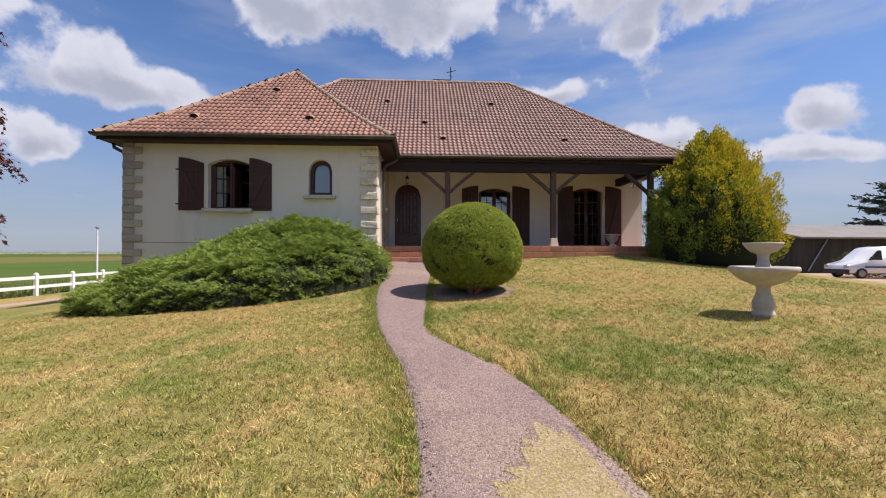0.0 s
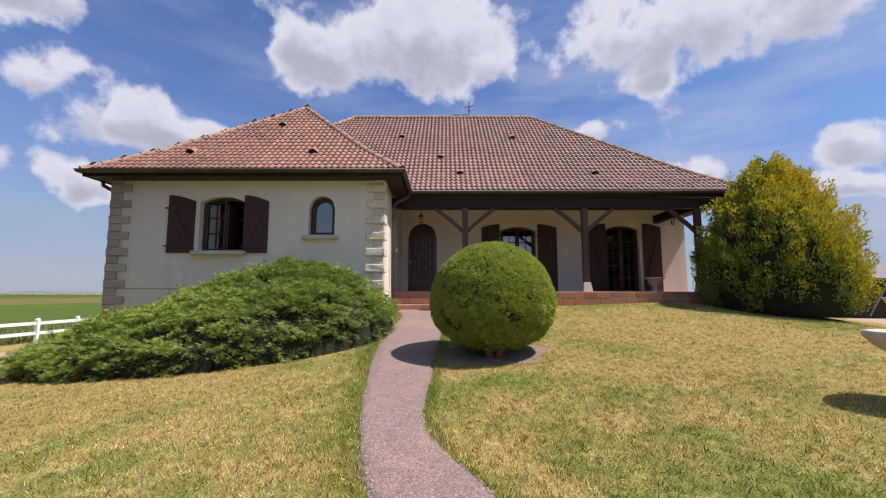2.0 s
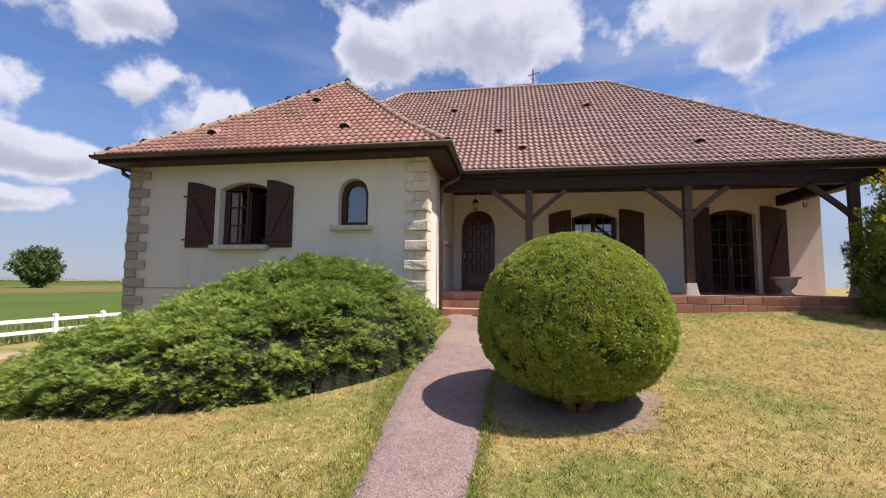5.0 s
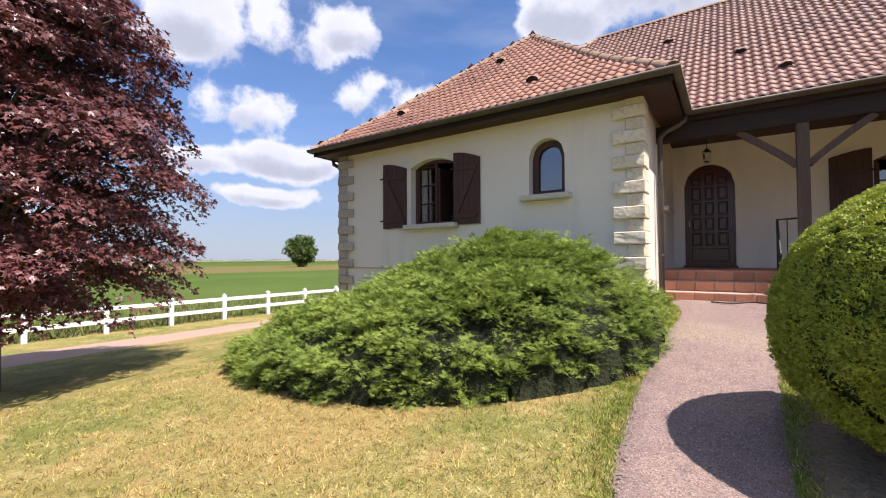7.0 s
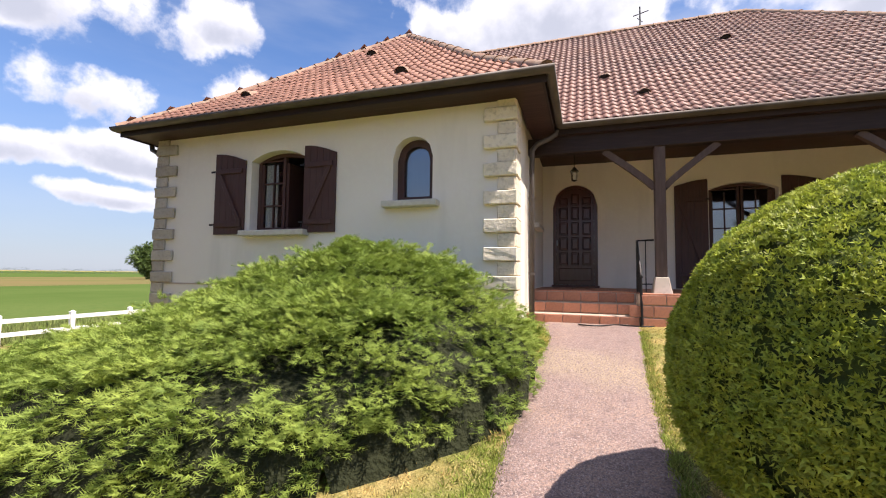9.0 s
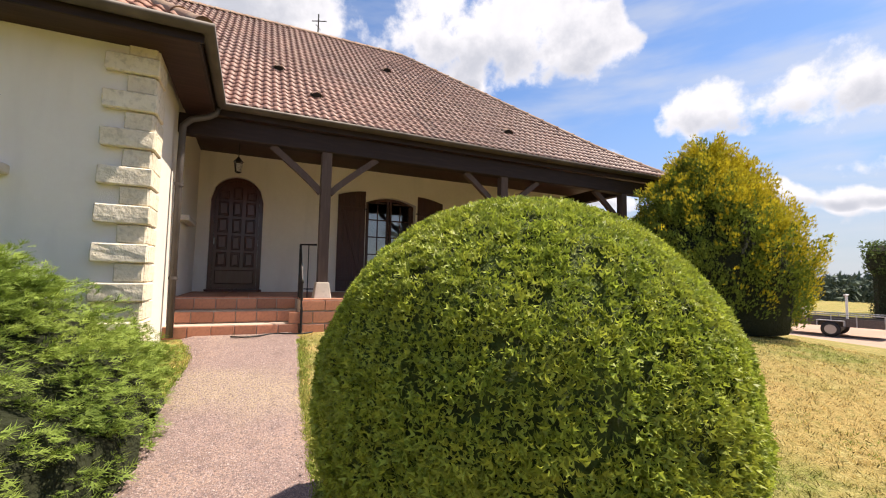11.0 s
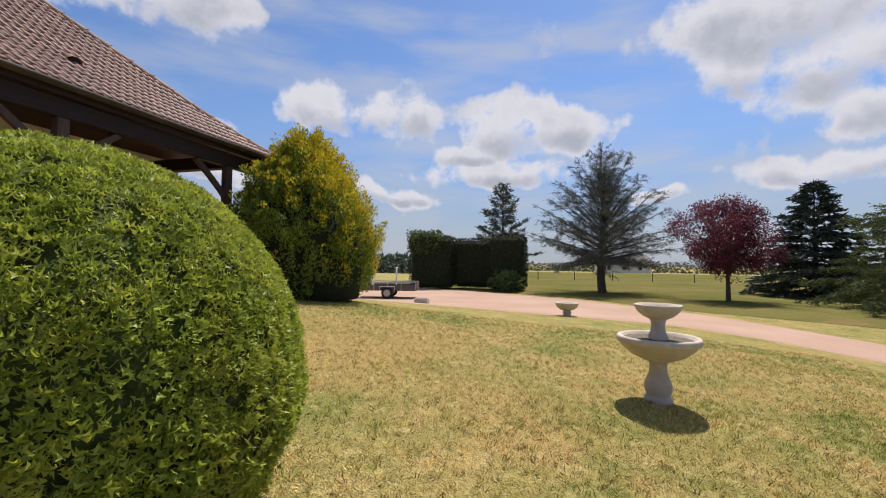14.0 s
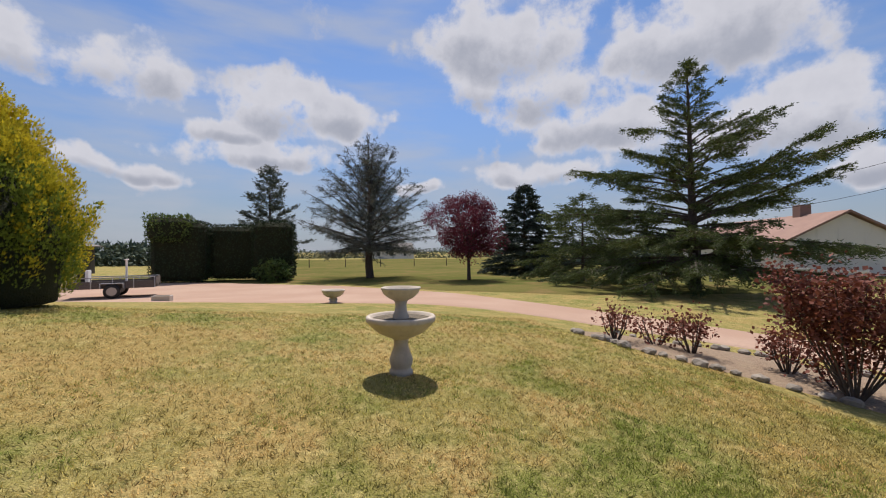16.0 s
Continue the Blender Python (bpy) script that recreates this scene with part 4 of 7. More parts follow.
roof_wing = roof_deck("roof_wing", ("wing_front", "wing_east", "wing_west"), "hipped roof of brown clay tiles with worn mortared hips", M_TILE_W)
roof_main = roof_deck("roof_main", ("main_front", "main_east", "main_west", "main_rear"), "large hipped roof of brown clay tiles", M_TILE)

TW, TL = 0.14, 0.25
prof = [(-0.5, 0.0), (-0.34, 0.016), (-0.16, 0.027), (0.02, 0.019), (0.2, 0.003), (0.36, -0.003), (0.52, 0.002)]
TILE_V, TILE_F = [], []
for y, lift in ((0.0, 0.022), (TL * 1.12, 0.004)):
    for x, zz in prof:
        TILE_V.append((x * TW, y, zz + lift))
for x, zz in prof:
    TILE_V.append((x * TW, 0.0, zz + 0.010))
np_ = len(prof)
for i in range(np_ - 1):
    TILE_F += [(i, i + 1, np_ + i + 1), (i, np_ + i + 1, np_ + i), (2 * np_ + i, 2 * np_ + i + 1, i + 1), (2 * np_ + i, i + 1, i)]
TILE_V, TILE_F = np.array(TILE_V), np.array(TILE_F)


def tiles_of(f):
    A, e, n, S, kk, lo, hi = FACES[f]
    slope = math.hypot(1, 0.83 * kk)
    step = TL / slope
    out = []
    d, r = 0.0, 0
    while d < S - 0.05:
        u = lo(d) - TW
        u = math.floor(u / TW) * TW
        while u < hi(d) + TW:
            if lo(d + step / 2) + 0.06 < u < hi(d + step / 2) - 0.06:
                if f != "main_front" or d > covered(A[0] + u) - 0.12:
                    p, ac, up, nrm = on_face(f, u, d, 0.0)
                    out.append((p, ac, up, nrm))
            u += TW
        d += step
        r += 1
    return out


def lay_tiles(owner, faces, mat, near):
    """The tiles for which near(p) holds are pieces of their own; the rest are one part."""
    rows = [t for f in faces for t in tiles_of(f)]
    single = [t for t in rows if near(t[0])][:300]
    chosen = {id(t) for t in single}
    rest = [t for t in rows if id(t) not in chosen]
    P = np.array([t[0] for t in rest])
    me = scatter("tiles", TILE_V * (1, 1, 1), TILE_F, P, np.array([t[2] for t in rest]) + rng.normal(0, 0.012, (len(rest), 3)), np.array([t[3] for t in rest]), 1.0)
    tagged(finish("tile_field", me, mat, owner), "", "", "", "stuff")
    return single


def lay_single(owner, single, mat):
    me = mesh_np("tile", TILE_V, TILE_F)
    me.materials.append(mat)
    for p, ac, up, nrm in single:
        ob = new("tile", me)
        ob.parent = owner
        s = up.cross(nrm)
        m = Matrix((s, up, nrm)).transposed().to_4x4()
        m.translation = p
        ob.matrix_local = m @ pose(0, 0, 0, random.uniform(-0.6, 0.6), random.uniform(-0.8, 0.8), random.uniform(-0.8, 0.8))


near_main = lay_tiles(roof_main, ("main_front",), M_TILE, lambda p: -1.2 < p.x < 2.6 and p.z < 6.25)
near_wing = lay_tiles(roof_wing, ("wing_front", "wing_east", "wing_west"), M_TILE_W, lambda p: p.x > -4.2 and p.y < 14.0)


def caps(owner, a, b, n, flare=None):
    """Half-round ridge tiles laid end to end from a to b."""
    pts = [Vector(a).lerp(Vector(b), i / n) for i in range(n + 1)]
    if flare:
        pts = [flare(p) for p in pts]
    for p, q in zip(pts, pts[1:]):
        d = (q - p).normalized()
        side = d.cross(Vector((0, 0, 1))).normalized()
        up = side.cross(d)
        bm = bmesh.new()
        rings = []
        for t, r in ((-0.05, 0.116), (0.06, 0.114), (0.09, 0.106), (1.0, 0.100)):
            c = p.lerp(q, t)
            rings.append([bm.verts.new(c + side * math.cos(w) * r + up * (math.sin(w) * r * 0.9 - 0.045)) for w in [math.pi * j / 8 for j in range(9)]])
        for r0, r1 in zip(rings, rings[1:]):
            for j in range(8):
                bm.faces.new((r0[j], r0[j + 1], r1[j + 1], r1[j]))
        bm.faces.new(rings[0])
        ob = part("ridge_tile", bm, M_RIDGE, owner, "", True)


def hip(owner, face, edge, n):
    A, e, nn, S, kk, lo, hi = FACES[face]
    fn = lo if edge == "lo" else hi
    pts = [on_face(face, fn(S * i / n), S * i / n, 0.015)[0] for i in range(n + 1)]
    for p, q in zip(pts, pts[1:]):
        caps(owner, p, q, 1)


hip(roof_wing, "wing_front", "lo", 15)
hip(roof_wing, "wing_front", "hi", 15)
hip(roof_main, "main_front", "hi", 19)
hip(roof_main, "main_front", "lo", 19)
caps(roof_wing, (-4.22, WY + 4.1, rise(4.1) + 0.02), (-4.22, 17.2, rise(4.1) + 0.02), 6)
caps(roof_main, (MX0 + 4.9, MY + 5.4, rise(5.4) + 0.02), (MX1 - 4.88, MY + 5.4, rise(5.4) + 0.02), 20)


def roof_vent(owner, f, u, d):
    p, ac, up, nrm = on_face(f, u, d, 0.03)
    bm = bmesh.new()
    ring = [[bm.verts.new(p + ac * math.cos(w) * r + up * y + nrm * (math.sin(w) * r * 0.8)) for w in [math.pi * j / 6 for j in range(7)]] for y, r in ((0.0, 0.12), (0.02, 0.12), (0.30, 0.03))]
    for r0, r1 in zip(ring, ring[1:]):
        for j in range(6):
            bm.faces.new((r0[j], r0[j + 1], r1[j + 1], r1[j]))
    part("roof_vent", bm, M_RIDGE, owner, "small hooded clay roof vent", True)
    # flat black face that stands in for the shade inside the hood
    bm = bmesh.new()
    bm.faces.new([bm.verts.new(p + ac * math.cos(w) * 0.09 + up * 0.015 + nrm * (math.sin(w) * 0.075)) for w in [math.pi * j / 6 for j in range(7)]])
    part("vent_shade", bm, M_BLACK, owner)


for u, d in ((8.45, 2.0), (9.04, 1.0), (7.05, 3.5), (10.97, 3.4), (12.98, 1.0)):
    roof_vent(roof_main, "main_front", u, d)
for u, d in ((3.4, 2.6), (4.85, 0.9), (1.85, 0.9)):
    roof_vent(roof_wing, "wing_front", u, d)

# eaves: fascia, soffit, gutters, downpipes


def gutter(pts, name="trim_gutter"):
    bm = bmesh.new()
    prev = None
    V = [Vector(p) for p in pts]
    for i, p in enumerate(V):
        d0 = (p - V[i - 1]).normalized() if i else (V[1] - p).normalized()
        d1 = (V[i + 1] - p).normalized() if i + 1 < len(V) else d0
        side = (d0.cross(Vector((0, 0, 1))) + d1.cross(Vector((0, 0, 1)))).normalized()
        k = 1 / max(0.5, side.dot(d0.cross(Vector((0, 0, 1)))))
        ring = []
        for w in range(9):
            a = math.pi + math.pi * w / 8
            ring.append(bm.verts.new(p + side * math.cos(a) * 0.065 * k + Vector((0, 0, math.sin(a) * 0.08))))
        for w in range(8, -1, -1):
            a = math.pi + math.pi * w / 8
            ring.append(bm.verts.new(p + side * math.cos(a) * 0.058 * k + Vector((0, 0, math.sin(a) * 0.072 + 0.001))))
        if prev:
            for j in range(len(ring)):
                jj = (j + 1) % len(ring)
                bm.faces.new((prev[j], prev[jj], ring[jj], ring[j]))
        prev = ring
    bmesh.ops.recalc_face_normals(bm, faces=bm.faces)
    return structure(name, bm, M_GUTTER, "half-round dark zinc gutter along the eaves", "gutter", True)


GZ = EAVE - 0.015
gutter([(WX0 - 0.03, 17.0, GZ), (WX0 - 0.03, WY - 0.03, GZ), (WX1 + 0.03, WY - 0.03, GZ), (WX1 + 0.03, MY - 0.03, GZ), (MX1 + 0.03, MY - 0.03, GZ), (MX1 + 0.03, MY + 10.8, GZ)])
SZ = 4.29
for x0, x1, y0, y1 in ((WX0, WX1, WY + 0.035, WY + 0.06), (WX0 + 0.035, WX0 + 0.06, WY + 0.061, 17.0), (WX1 - 0.06, WX1 - 0.035, WY + 0.061, MY), (WX1 - 0.034, MX1, MY + 0.035, MY + 0.06)):
    structure("trim_fascia", boxm(x0, x1, y0, y1, SZ - 0.02, EAVE - 0.03), M_TIMBER, "dark brown fascia board", "fascia")
structure("trim_soffit", boxm(WX0 + 0.061, WX1 - 0.061, WY + 0.061, YF - 0.003, SZ, SZ + 0.025), M_SOFFIT, "dark brown boarded soffit", "soffit")
structure("trim_soffit", boxm(XR + 0.06, WX1 - 0.061, YF - 0.002, MY + 0.06, SZ, SZ + 0.025), M_SOFFIT, "dark brown boarded soffit", "soffit")
structure("trim_soffit", boxm(WX0 + 0.061, XL - 0.05, YF - 0.002, 17.0, SZ, SZ + 0.025), M_SOFFIT, "dark brown boarded soffit", "soffit")


def downpipe(pts, label):
    bm = bmesh.new()
    tube(bm, pts, 0.042, 10)
    ob = tagged(part("downpipe", bm, M_GUTTER, None, "", True), label, "downpipe")
    for z in (2.0, 3.2):
        bm = bmesh.new()
        tube(bm, [(pts[-1][0], pts[-1][1], z), (pts[-1][0], pts[-1][1], z + 0.04)], 0.052, 10)
        part("collar", bm, M_GUTTER, ob)


downpipe([(WX1 - 0.0, MY - 0.03, GZ - 0.06), (WX1 - 0.03, MY - 0.03, GZ - 0.16), (WX1 - 0.10, MY - 0.05, GZ - 0.22), (XR + 0.18, 12.92, GZ - 0.32), (XR + 0.10, 12.90, GZ - 0.42), (XR + 0.095, 12.9, 3.6), (XR + 0.095, 12.9, 1.27)], "grey zinc downpipe beside the porch steps")
downpipe([(WX0 + 0.02, 11.64, GZ - 0.06), (WX0 + 0.05, 11.64, GZ - 0.22), (XL - 0.10, 11.64, GZ - 0.34), (XL - 0.07, 11.64, GZ - 0.45), (XL - 0.07, 11.64, 0.2)], "dark downpipe at the wing corner")


def lantern(x, y, z, bracket):
    la = thing("porch_lantern", (x, y, z), "small black metal porch lantern with glass sides", "lantern", "porch lanterns")
    bm = bmesh.new()
    lathe(bm, [(0.02, 0.0), (0.05, 0.015), (0.055, 0.02)], 6, (x, y, z - 0.13))
    part("base", bm, M_IRON, la)
    bm = bmesh.new()
    lathe(bm, [(0.085, 0.0), (0.03, 0.07), (0.012, 0.09)], 6, (x, y, z + 0.06))
    part("cap", bm, M_IRON, la)
    bm = bmesh.new()
    lathe(bm, [(0.05, -0.108), (0.07, 0.058)], 6, (x, y, z))
    part("glass", bm, M_GLASS, la)
    bm = bmesh.new()
    if bracket:
        tube(bm, [(x, y, z + 0.15), (x, y, z + 0.24), (x, y + 0.10, z + 0.25), (x, YB - 0.001, z + 0.1)], 0.01, 6)
    else:
        tube(bm, [(x, y, z + 0.15), (x, y, 4.458)], 0.007, 6)
    part("stem", bm, M_IRON, la)


lantern(-0.43, 14.5, 3.93, False)
lantern(7.72, 15.6, 4.05, True)


def railing():
    r = thing("stair_railing", (0.52, 13.2, 1.3), "black wrought iron handrail beside the steps", "railing")
    a, b = Vector((0.53, 13.02, 2.02)), Vector((0.53, 13.42, 2.56))
    bm = bmesh.new()
    tube(bm, [(0.53, 12.93, gz(0.53, 12.93) - 0.03), a], 0.018, 6)
    part("newel", bm, M_IRON, r)
    bm = bmesh.new()
    tube(bm, [b, (0.53, 13.42, FLOOR - 0.02)], 0.018, 6)
    part("newel", bm, M_IRON, r)
    bm = bmesh.new()
    tube(bm, [(0.53, 12.9, 1.99), a, b, (0.77, 13.42, 2.57)], 0.016, 6)
    part("handrail", bm, M_IRON, r)
    bm = bmesh.new()
    tube(bm, [(0.53, 13.0, 1.52), (0.53, 13.42, 1.88), (0.77, 13.42, 1.88)], 0.01, 6)
    part("lower_rail", bm, M_IRON, r)
    for i in range(1, 5):
        t = i / 5
        p = a.lerp(b, t)
        bm = bmesh.new()
        tube(bm, [p, (p.x, p.y, p.z - 0.60)], 0.008, 5)
        part("baluster", bm, M_IRON, r)
    bm = bmesh.new()
    tube(bm, [(0.65, 13.42, 2.57), (0.65, 13.42, FLOOR - 0.02)], 0.008, 5)
    part("baluster", bm, M_IRON, r)


railing()


def urn(x, y, z):
    u = thing("terrace_urn", (x, y, z), "pale cast stone urn on the terrace edge", "urn")
    bm = bmesh.new()
    lathe(bm, [(0.13, 0.0), (0.13, 0.04), (0.07, 0.08), (0.08, 0.12), (0.17, 0.22), (0.19, 0.32), (0.20, 0.34), (0.26, 0.36), (0.26, 0.39), (0.21, 0.39), (0.19, 0.33), (0.02, 0.31)], 24, (x, y, z))
    part("bowl", bm, M_CAST, u, "", True)


urn(6.12, 13.75, FLOOR)


def chimney():
    c = thing("chimney", (0.9, 18.75, 8.6), "low chimney with a television aerial", "chimney")
    part("stack", boxm(0.55, 1.25, 18.75, 19.2, 8.2, 9.0, 0.01), M_BARN, c)
    part("cap", boxm(0.5, 1.3, 18.7, 19.25, 9.001, 9.05, 0.01), M_BARN, c)
    bm = bmesh.new()
    tube(bm, [(1.28, 18.72, 8.9), (1.28, 18.72, 9.6)], 0.02, 5)
    tube(bm, [(1.1, 18.72, 9.35), (1.5, 18.72, 9.45)], 0.015, 5)
    tube(bm, [(1.2, 18.6, 9.2), (1.36, 18.9, 9.25)], 0.012, 5)
    part("aerial", bm, M_IRON, c)


chimney()

# ---- garden: shrubs ----


def ball_shrub():
    cx, cy, cz, R, up, down = 1.0, 8.28, 1.58, 0.892, 0.88, 0.672
    s = thing("clipped_ball_shrub", (cx, cy, gz(cx, cy)), "large ball-clipped green conifer shrub beside the path", "shrub")
    nc, m = 15000, 11
    d = unit(rng.normal(size=(nc, 3)))
    z = d[:, 2]
    hole = (wob(d, 6.0, 5.0) > 0.36) & (z < 0.0) & (z > -0.6)
    keep = ~hole | (rng.random(nc) < 0.10)
    d, z = d[keep], z[keep]
    nc = len(d)
    low = np.clip(0.35 - z, 0, 1)
    bumps = 0.016 * wob(d, 7) + 0.008 * wob(d, 23, 2.0) + 0.035 * np.clip(-z + 0.15, 0, 1) * wob(d, 11, 4.0) + rng.normal(0, 0.005, nc) + low * rng.normal(0, 0.020, nc)
    grow = 1 + 0.05 * np.clip(-z, 0, 1) - 0.03 * np.clip(z, 0, 1) ** 2 + bumps
    C = np.array([cx, cy, cz]) + np.stack([d[:, 0] * R, d[:, 1] * R, np.where(z > 0, z * up, z * down)], 1) * grow[:, None]
    nrm = unit(d / np.array([R, R, 0.8]))
    tang = unit(np.cross(nrm, rng.normal(size=(nc, 3))))
    twist = unit(np.cross(nrm, tang))
    uv = rng.normal(0, 1, (nc, m, 2)) * (0.014 + 0.012 * low)[:, None, None]
    P = C[:, None] + tang[:, None] * uv[..., :1] + twist[:, None] * uv[..., 1:] + nrm[:, None] * rng.normal(0, 0.003, (nc, m, 1))
    ahead = nrm[:, None] * rng.uniform(0.2, 0.8, (nc, m, 1)) + tang[:, None] * 0.6 + np.array([0, 0, 0.4]) + rng.normal(0, 0.35, (nc, m, 3))
    normal = nrm[:, None] + np.array([0, 0, 0.3]) + rng.normal(0, 0.4, (nc, m, 3))
    size = rng.uniform(0.016, 0.026, (nc, m)) * (1 + 0.4 * low)[:, None]
    finish("crown", scatter("crown", CURL_V, CURL_F, P.reshape(-1, 3), ahead.reshape(-1, 3), normal.reshape(-1, 3), size.ravel()), M_BALL, s)
    # dark green shell behind the tips; its blotches paint shaded gaps
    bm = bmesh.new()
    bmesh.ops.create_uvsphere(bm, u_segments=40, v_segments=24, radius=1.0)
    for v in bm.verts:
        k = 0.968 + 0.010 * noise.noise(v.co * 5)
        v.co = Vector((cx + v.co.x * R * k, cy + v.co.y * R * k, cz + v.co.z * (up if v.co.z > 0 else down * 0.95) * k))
    part("shade_core", bm, M_BALLCORE, s, "inner growth, its dark green carrying the shade between tips", True)
    bm = bmesh.new()
    for a in range(5):
        w = a * 1.3
        tube(bm, [(cx + 0.05 * math.cos(w), cy - 0.25 + 0.05 * math.sin(w), gz(cx, cy) - 0.05), (cx + 0.18 * math.cos(w), cy - 0.35 + 0.18 * math.sin(w), 1.0), (cx + 0.4 * math.cos(w), cy - 0.4 + 0.3 * math.sin(w), 1.3)], [0.05, 0.04, 0.02], 7)
    part("trunk", bm, shader("reddish_bark", (0.22, 0.11, 0.075), 0.9, bump=[(40, 0.6, 0.01)]), s, "reddish bare stems")


ball_shrub()


def juniper_shape(X, Y):
    """Height of the spreading juniper over the ground, 0 at its rim."""
    cx, cy = -3.45, 9.75
    dx, dy = X - cx, Y - cy
    rx = np.where(dx > 0, 2.85, 3.42)
    ry = np.where(dy > 0, 2.1 + 0.8 * np.clip((dx - 1.8) / 0.6, 0, 1), 2.15)
    front = np.clip(-dy, 0, 3)
    dxs = dx + 0.25 * np.where(dx > 0, front, 0.0) * 0.9
    r = (np.abs(dxs / rx) ** 2.3 + np.abs(dy / ry) ** 2.3) ** (1 / 2.3)
    hgt = 0.80 + 0.54 * np.clip(1 - np.hypot((X + 3.1) / 2.2, (Y - 10.9) / 1.6), 0, 1) + 0.15 * np.clip((Y - 8.5) / 2, -1, 1) + 0.17 * np.clip((X + 3.4) / 2, -1.2, 1)
    return np.clip(hgt, 0.4, 2) * np.clip(1 - r ** 2.6, 0, 1) ** 0.48, r


def juniper():
    s = thing("spreading_juniper", (-3.4, 9.75, gz(-3.4, 9.75)), "wide spreading green juniper with feathery layered sprays", "shrub")
    n, m = 8400, 42
    X, Y = rng.uniform(-7.1, -0.6, n), rng.uniform(7.4, 12.5, n)
    h, r = juniper_shape(X, Y)
    ok = (r < 0.96) & ((Y < 11.25) | (X > -1.0)) & (rng.random(n) < 0.62 + 0.38 * r ** 3)
    X, Y, h, r = X[ok], Y[ok], h[ok], r[ok]
    k = len(X)
    low = np.where(r > 0.74, rng.random(k) ** 1.2, 0.0)
    B = np.stack([X, Y, ground_z(X, Y) + h * (1 - 0.95 * low)], 1)
    shelf = wob(B * [0.8, 1.5, 2.4], 2.6, 1.0)
    keep = (shelf > -0.42) | (rng.random(k) < 0.3)
    B, r, shelf, low = B[keep], r[keep], shelf[keep], low[keep]
    k = len(B)
    B[:, 2] += 0.13 * shelf + rng.normal(0, 0.03, k)
    out = unit(np.stack([B[:, 0] + 3.3, B[:, 1] - 10.5, np.zeros(k)], 1))
    way = unit(out + rng.normal(0, 0.45, (k, 3)) * [1, 1, 0.3] + np.array([0, 0, 0.34]) * (1 - 0.7 * r)[:, None])
    side = unit(np.cross(way, np.array([0, 0, 1.0])))
    L = rng.uniform(0.22, 0.48, k) * np.where(r > 0.9, 0.6, 1.0)
    f = rng.random((k, m))
    across = rng.normal(0, 1, (k, m)) * (0.012 + 0.062 * (1 - f) ** 0.7)
    P = B[:, None] + way[:, None] * ((f - 0.35) * L[:, None])[..., None] + side[:, None] * across[..., None]
    P[..., 2] += 0.09 * np.sin(np.pi * f * 0.75) - 0.06 * f - 1.1 * across ** 2 / 0.1 + rng.normal(0, 0.010, (k, m))
    A = way[:, None] * 1.0 + side[:, None] * (np.sign(across) * 0.55)[..., None] + rng.normal(0, 0.30, (k, m, 3)) + np.array([0, 0, 0.15])
    Nn = np.array([0, 0, 1.0]) + out[:, None] * 0.45 + rng.normal(0, 0.25, (k, m, 3))
    P, A, Nn = P.reshape(-1, 3), A.reshape(-1, 3), Nn.reshape(-1, 3)
    P[:, 2] = np.maximum(P[:, 2], ground_z(P[:, 0], P[:, 1]) + 0.03)
    clear = (P[:, 1] < 11.47) | (P[:, 0] > -1.04)
    P, A, Nn = P[clear], A[clear], Nn[clear]
    finish("foliage", scatter("foliage", FEATHER_V, FEATHER_F, P, A, Nn, rng.uniform(0.042, 0.08, len(P))), M_JUNIPER, s)
    # dark shell under the sprays; its colour supplies the shade in the gaps
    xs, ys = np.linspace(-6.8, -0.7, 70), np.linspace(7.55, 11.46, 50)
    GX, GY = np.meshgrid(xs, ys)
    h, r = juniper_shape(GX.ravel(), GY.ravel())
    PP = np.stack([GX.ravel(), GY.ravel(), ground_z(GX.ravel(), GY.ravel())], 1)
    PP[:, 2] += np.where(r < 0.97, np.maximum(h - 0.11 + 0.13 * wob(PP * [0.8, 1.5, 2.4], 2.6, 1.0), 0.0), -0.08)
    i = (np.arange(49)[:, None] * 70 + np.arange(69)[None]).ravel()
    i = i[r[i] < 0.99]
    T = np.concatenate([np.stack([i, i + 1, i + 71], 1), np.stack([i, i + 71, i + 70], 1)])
    finish("shade_core", mesh_np("shade_core", PP, T), M_CORE, s, "dark shell that gives the shade between the sprays", True)


juniper()


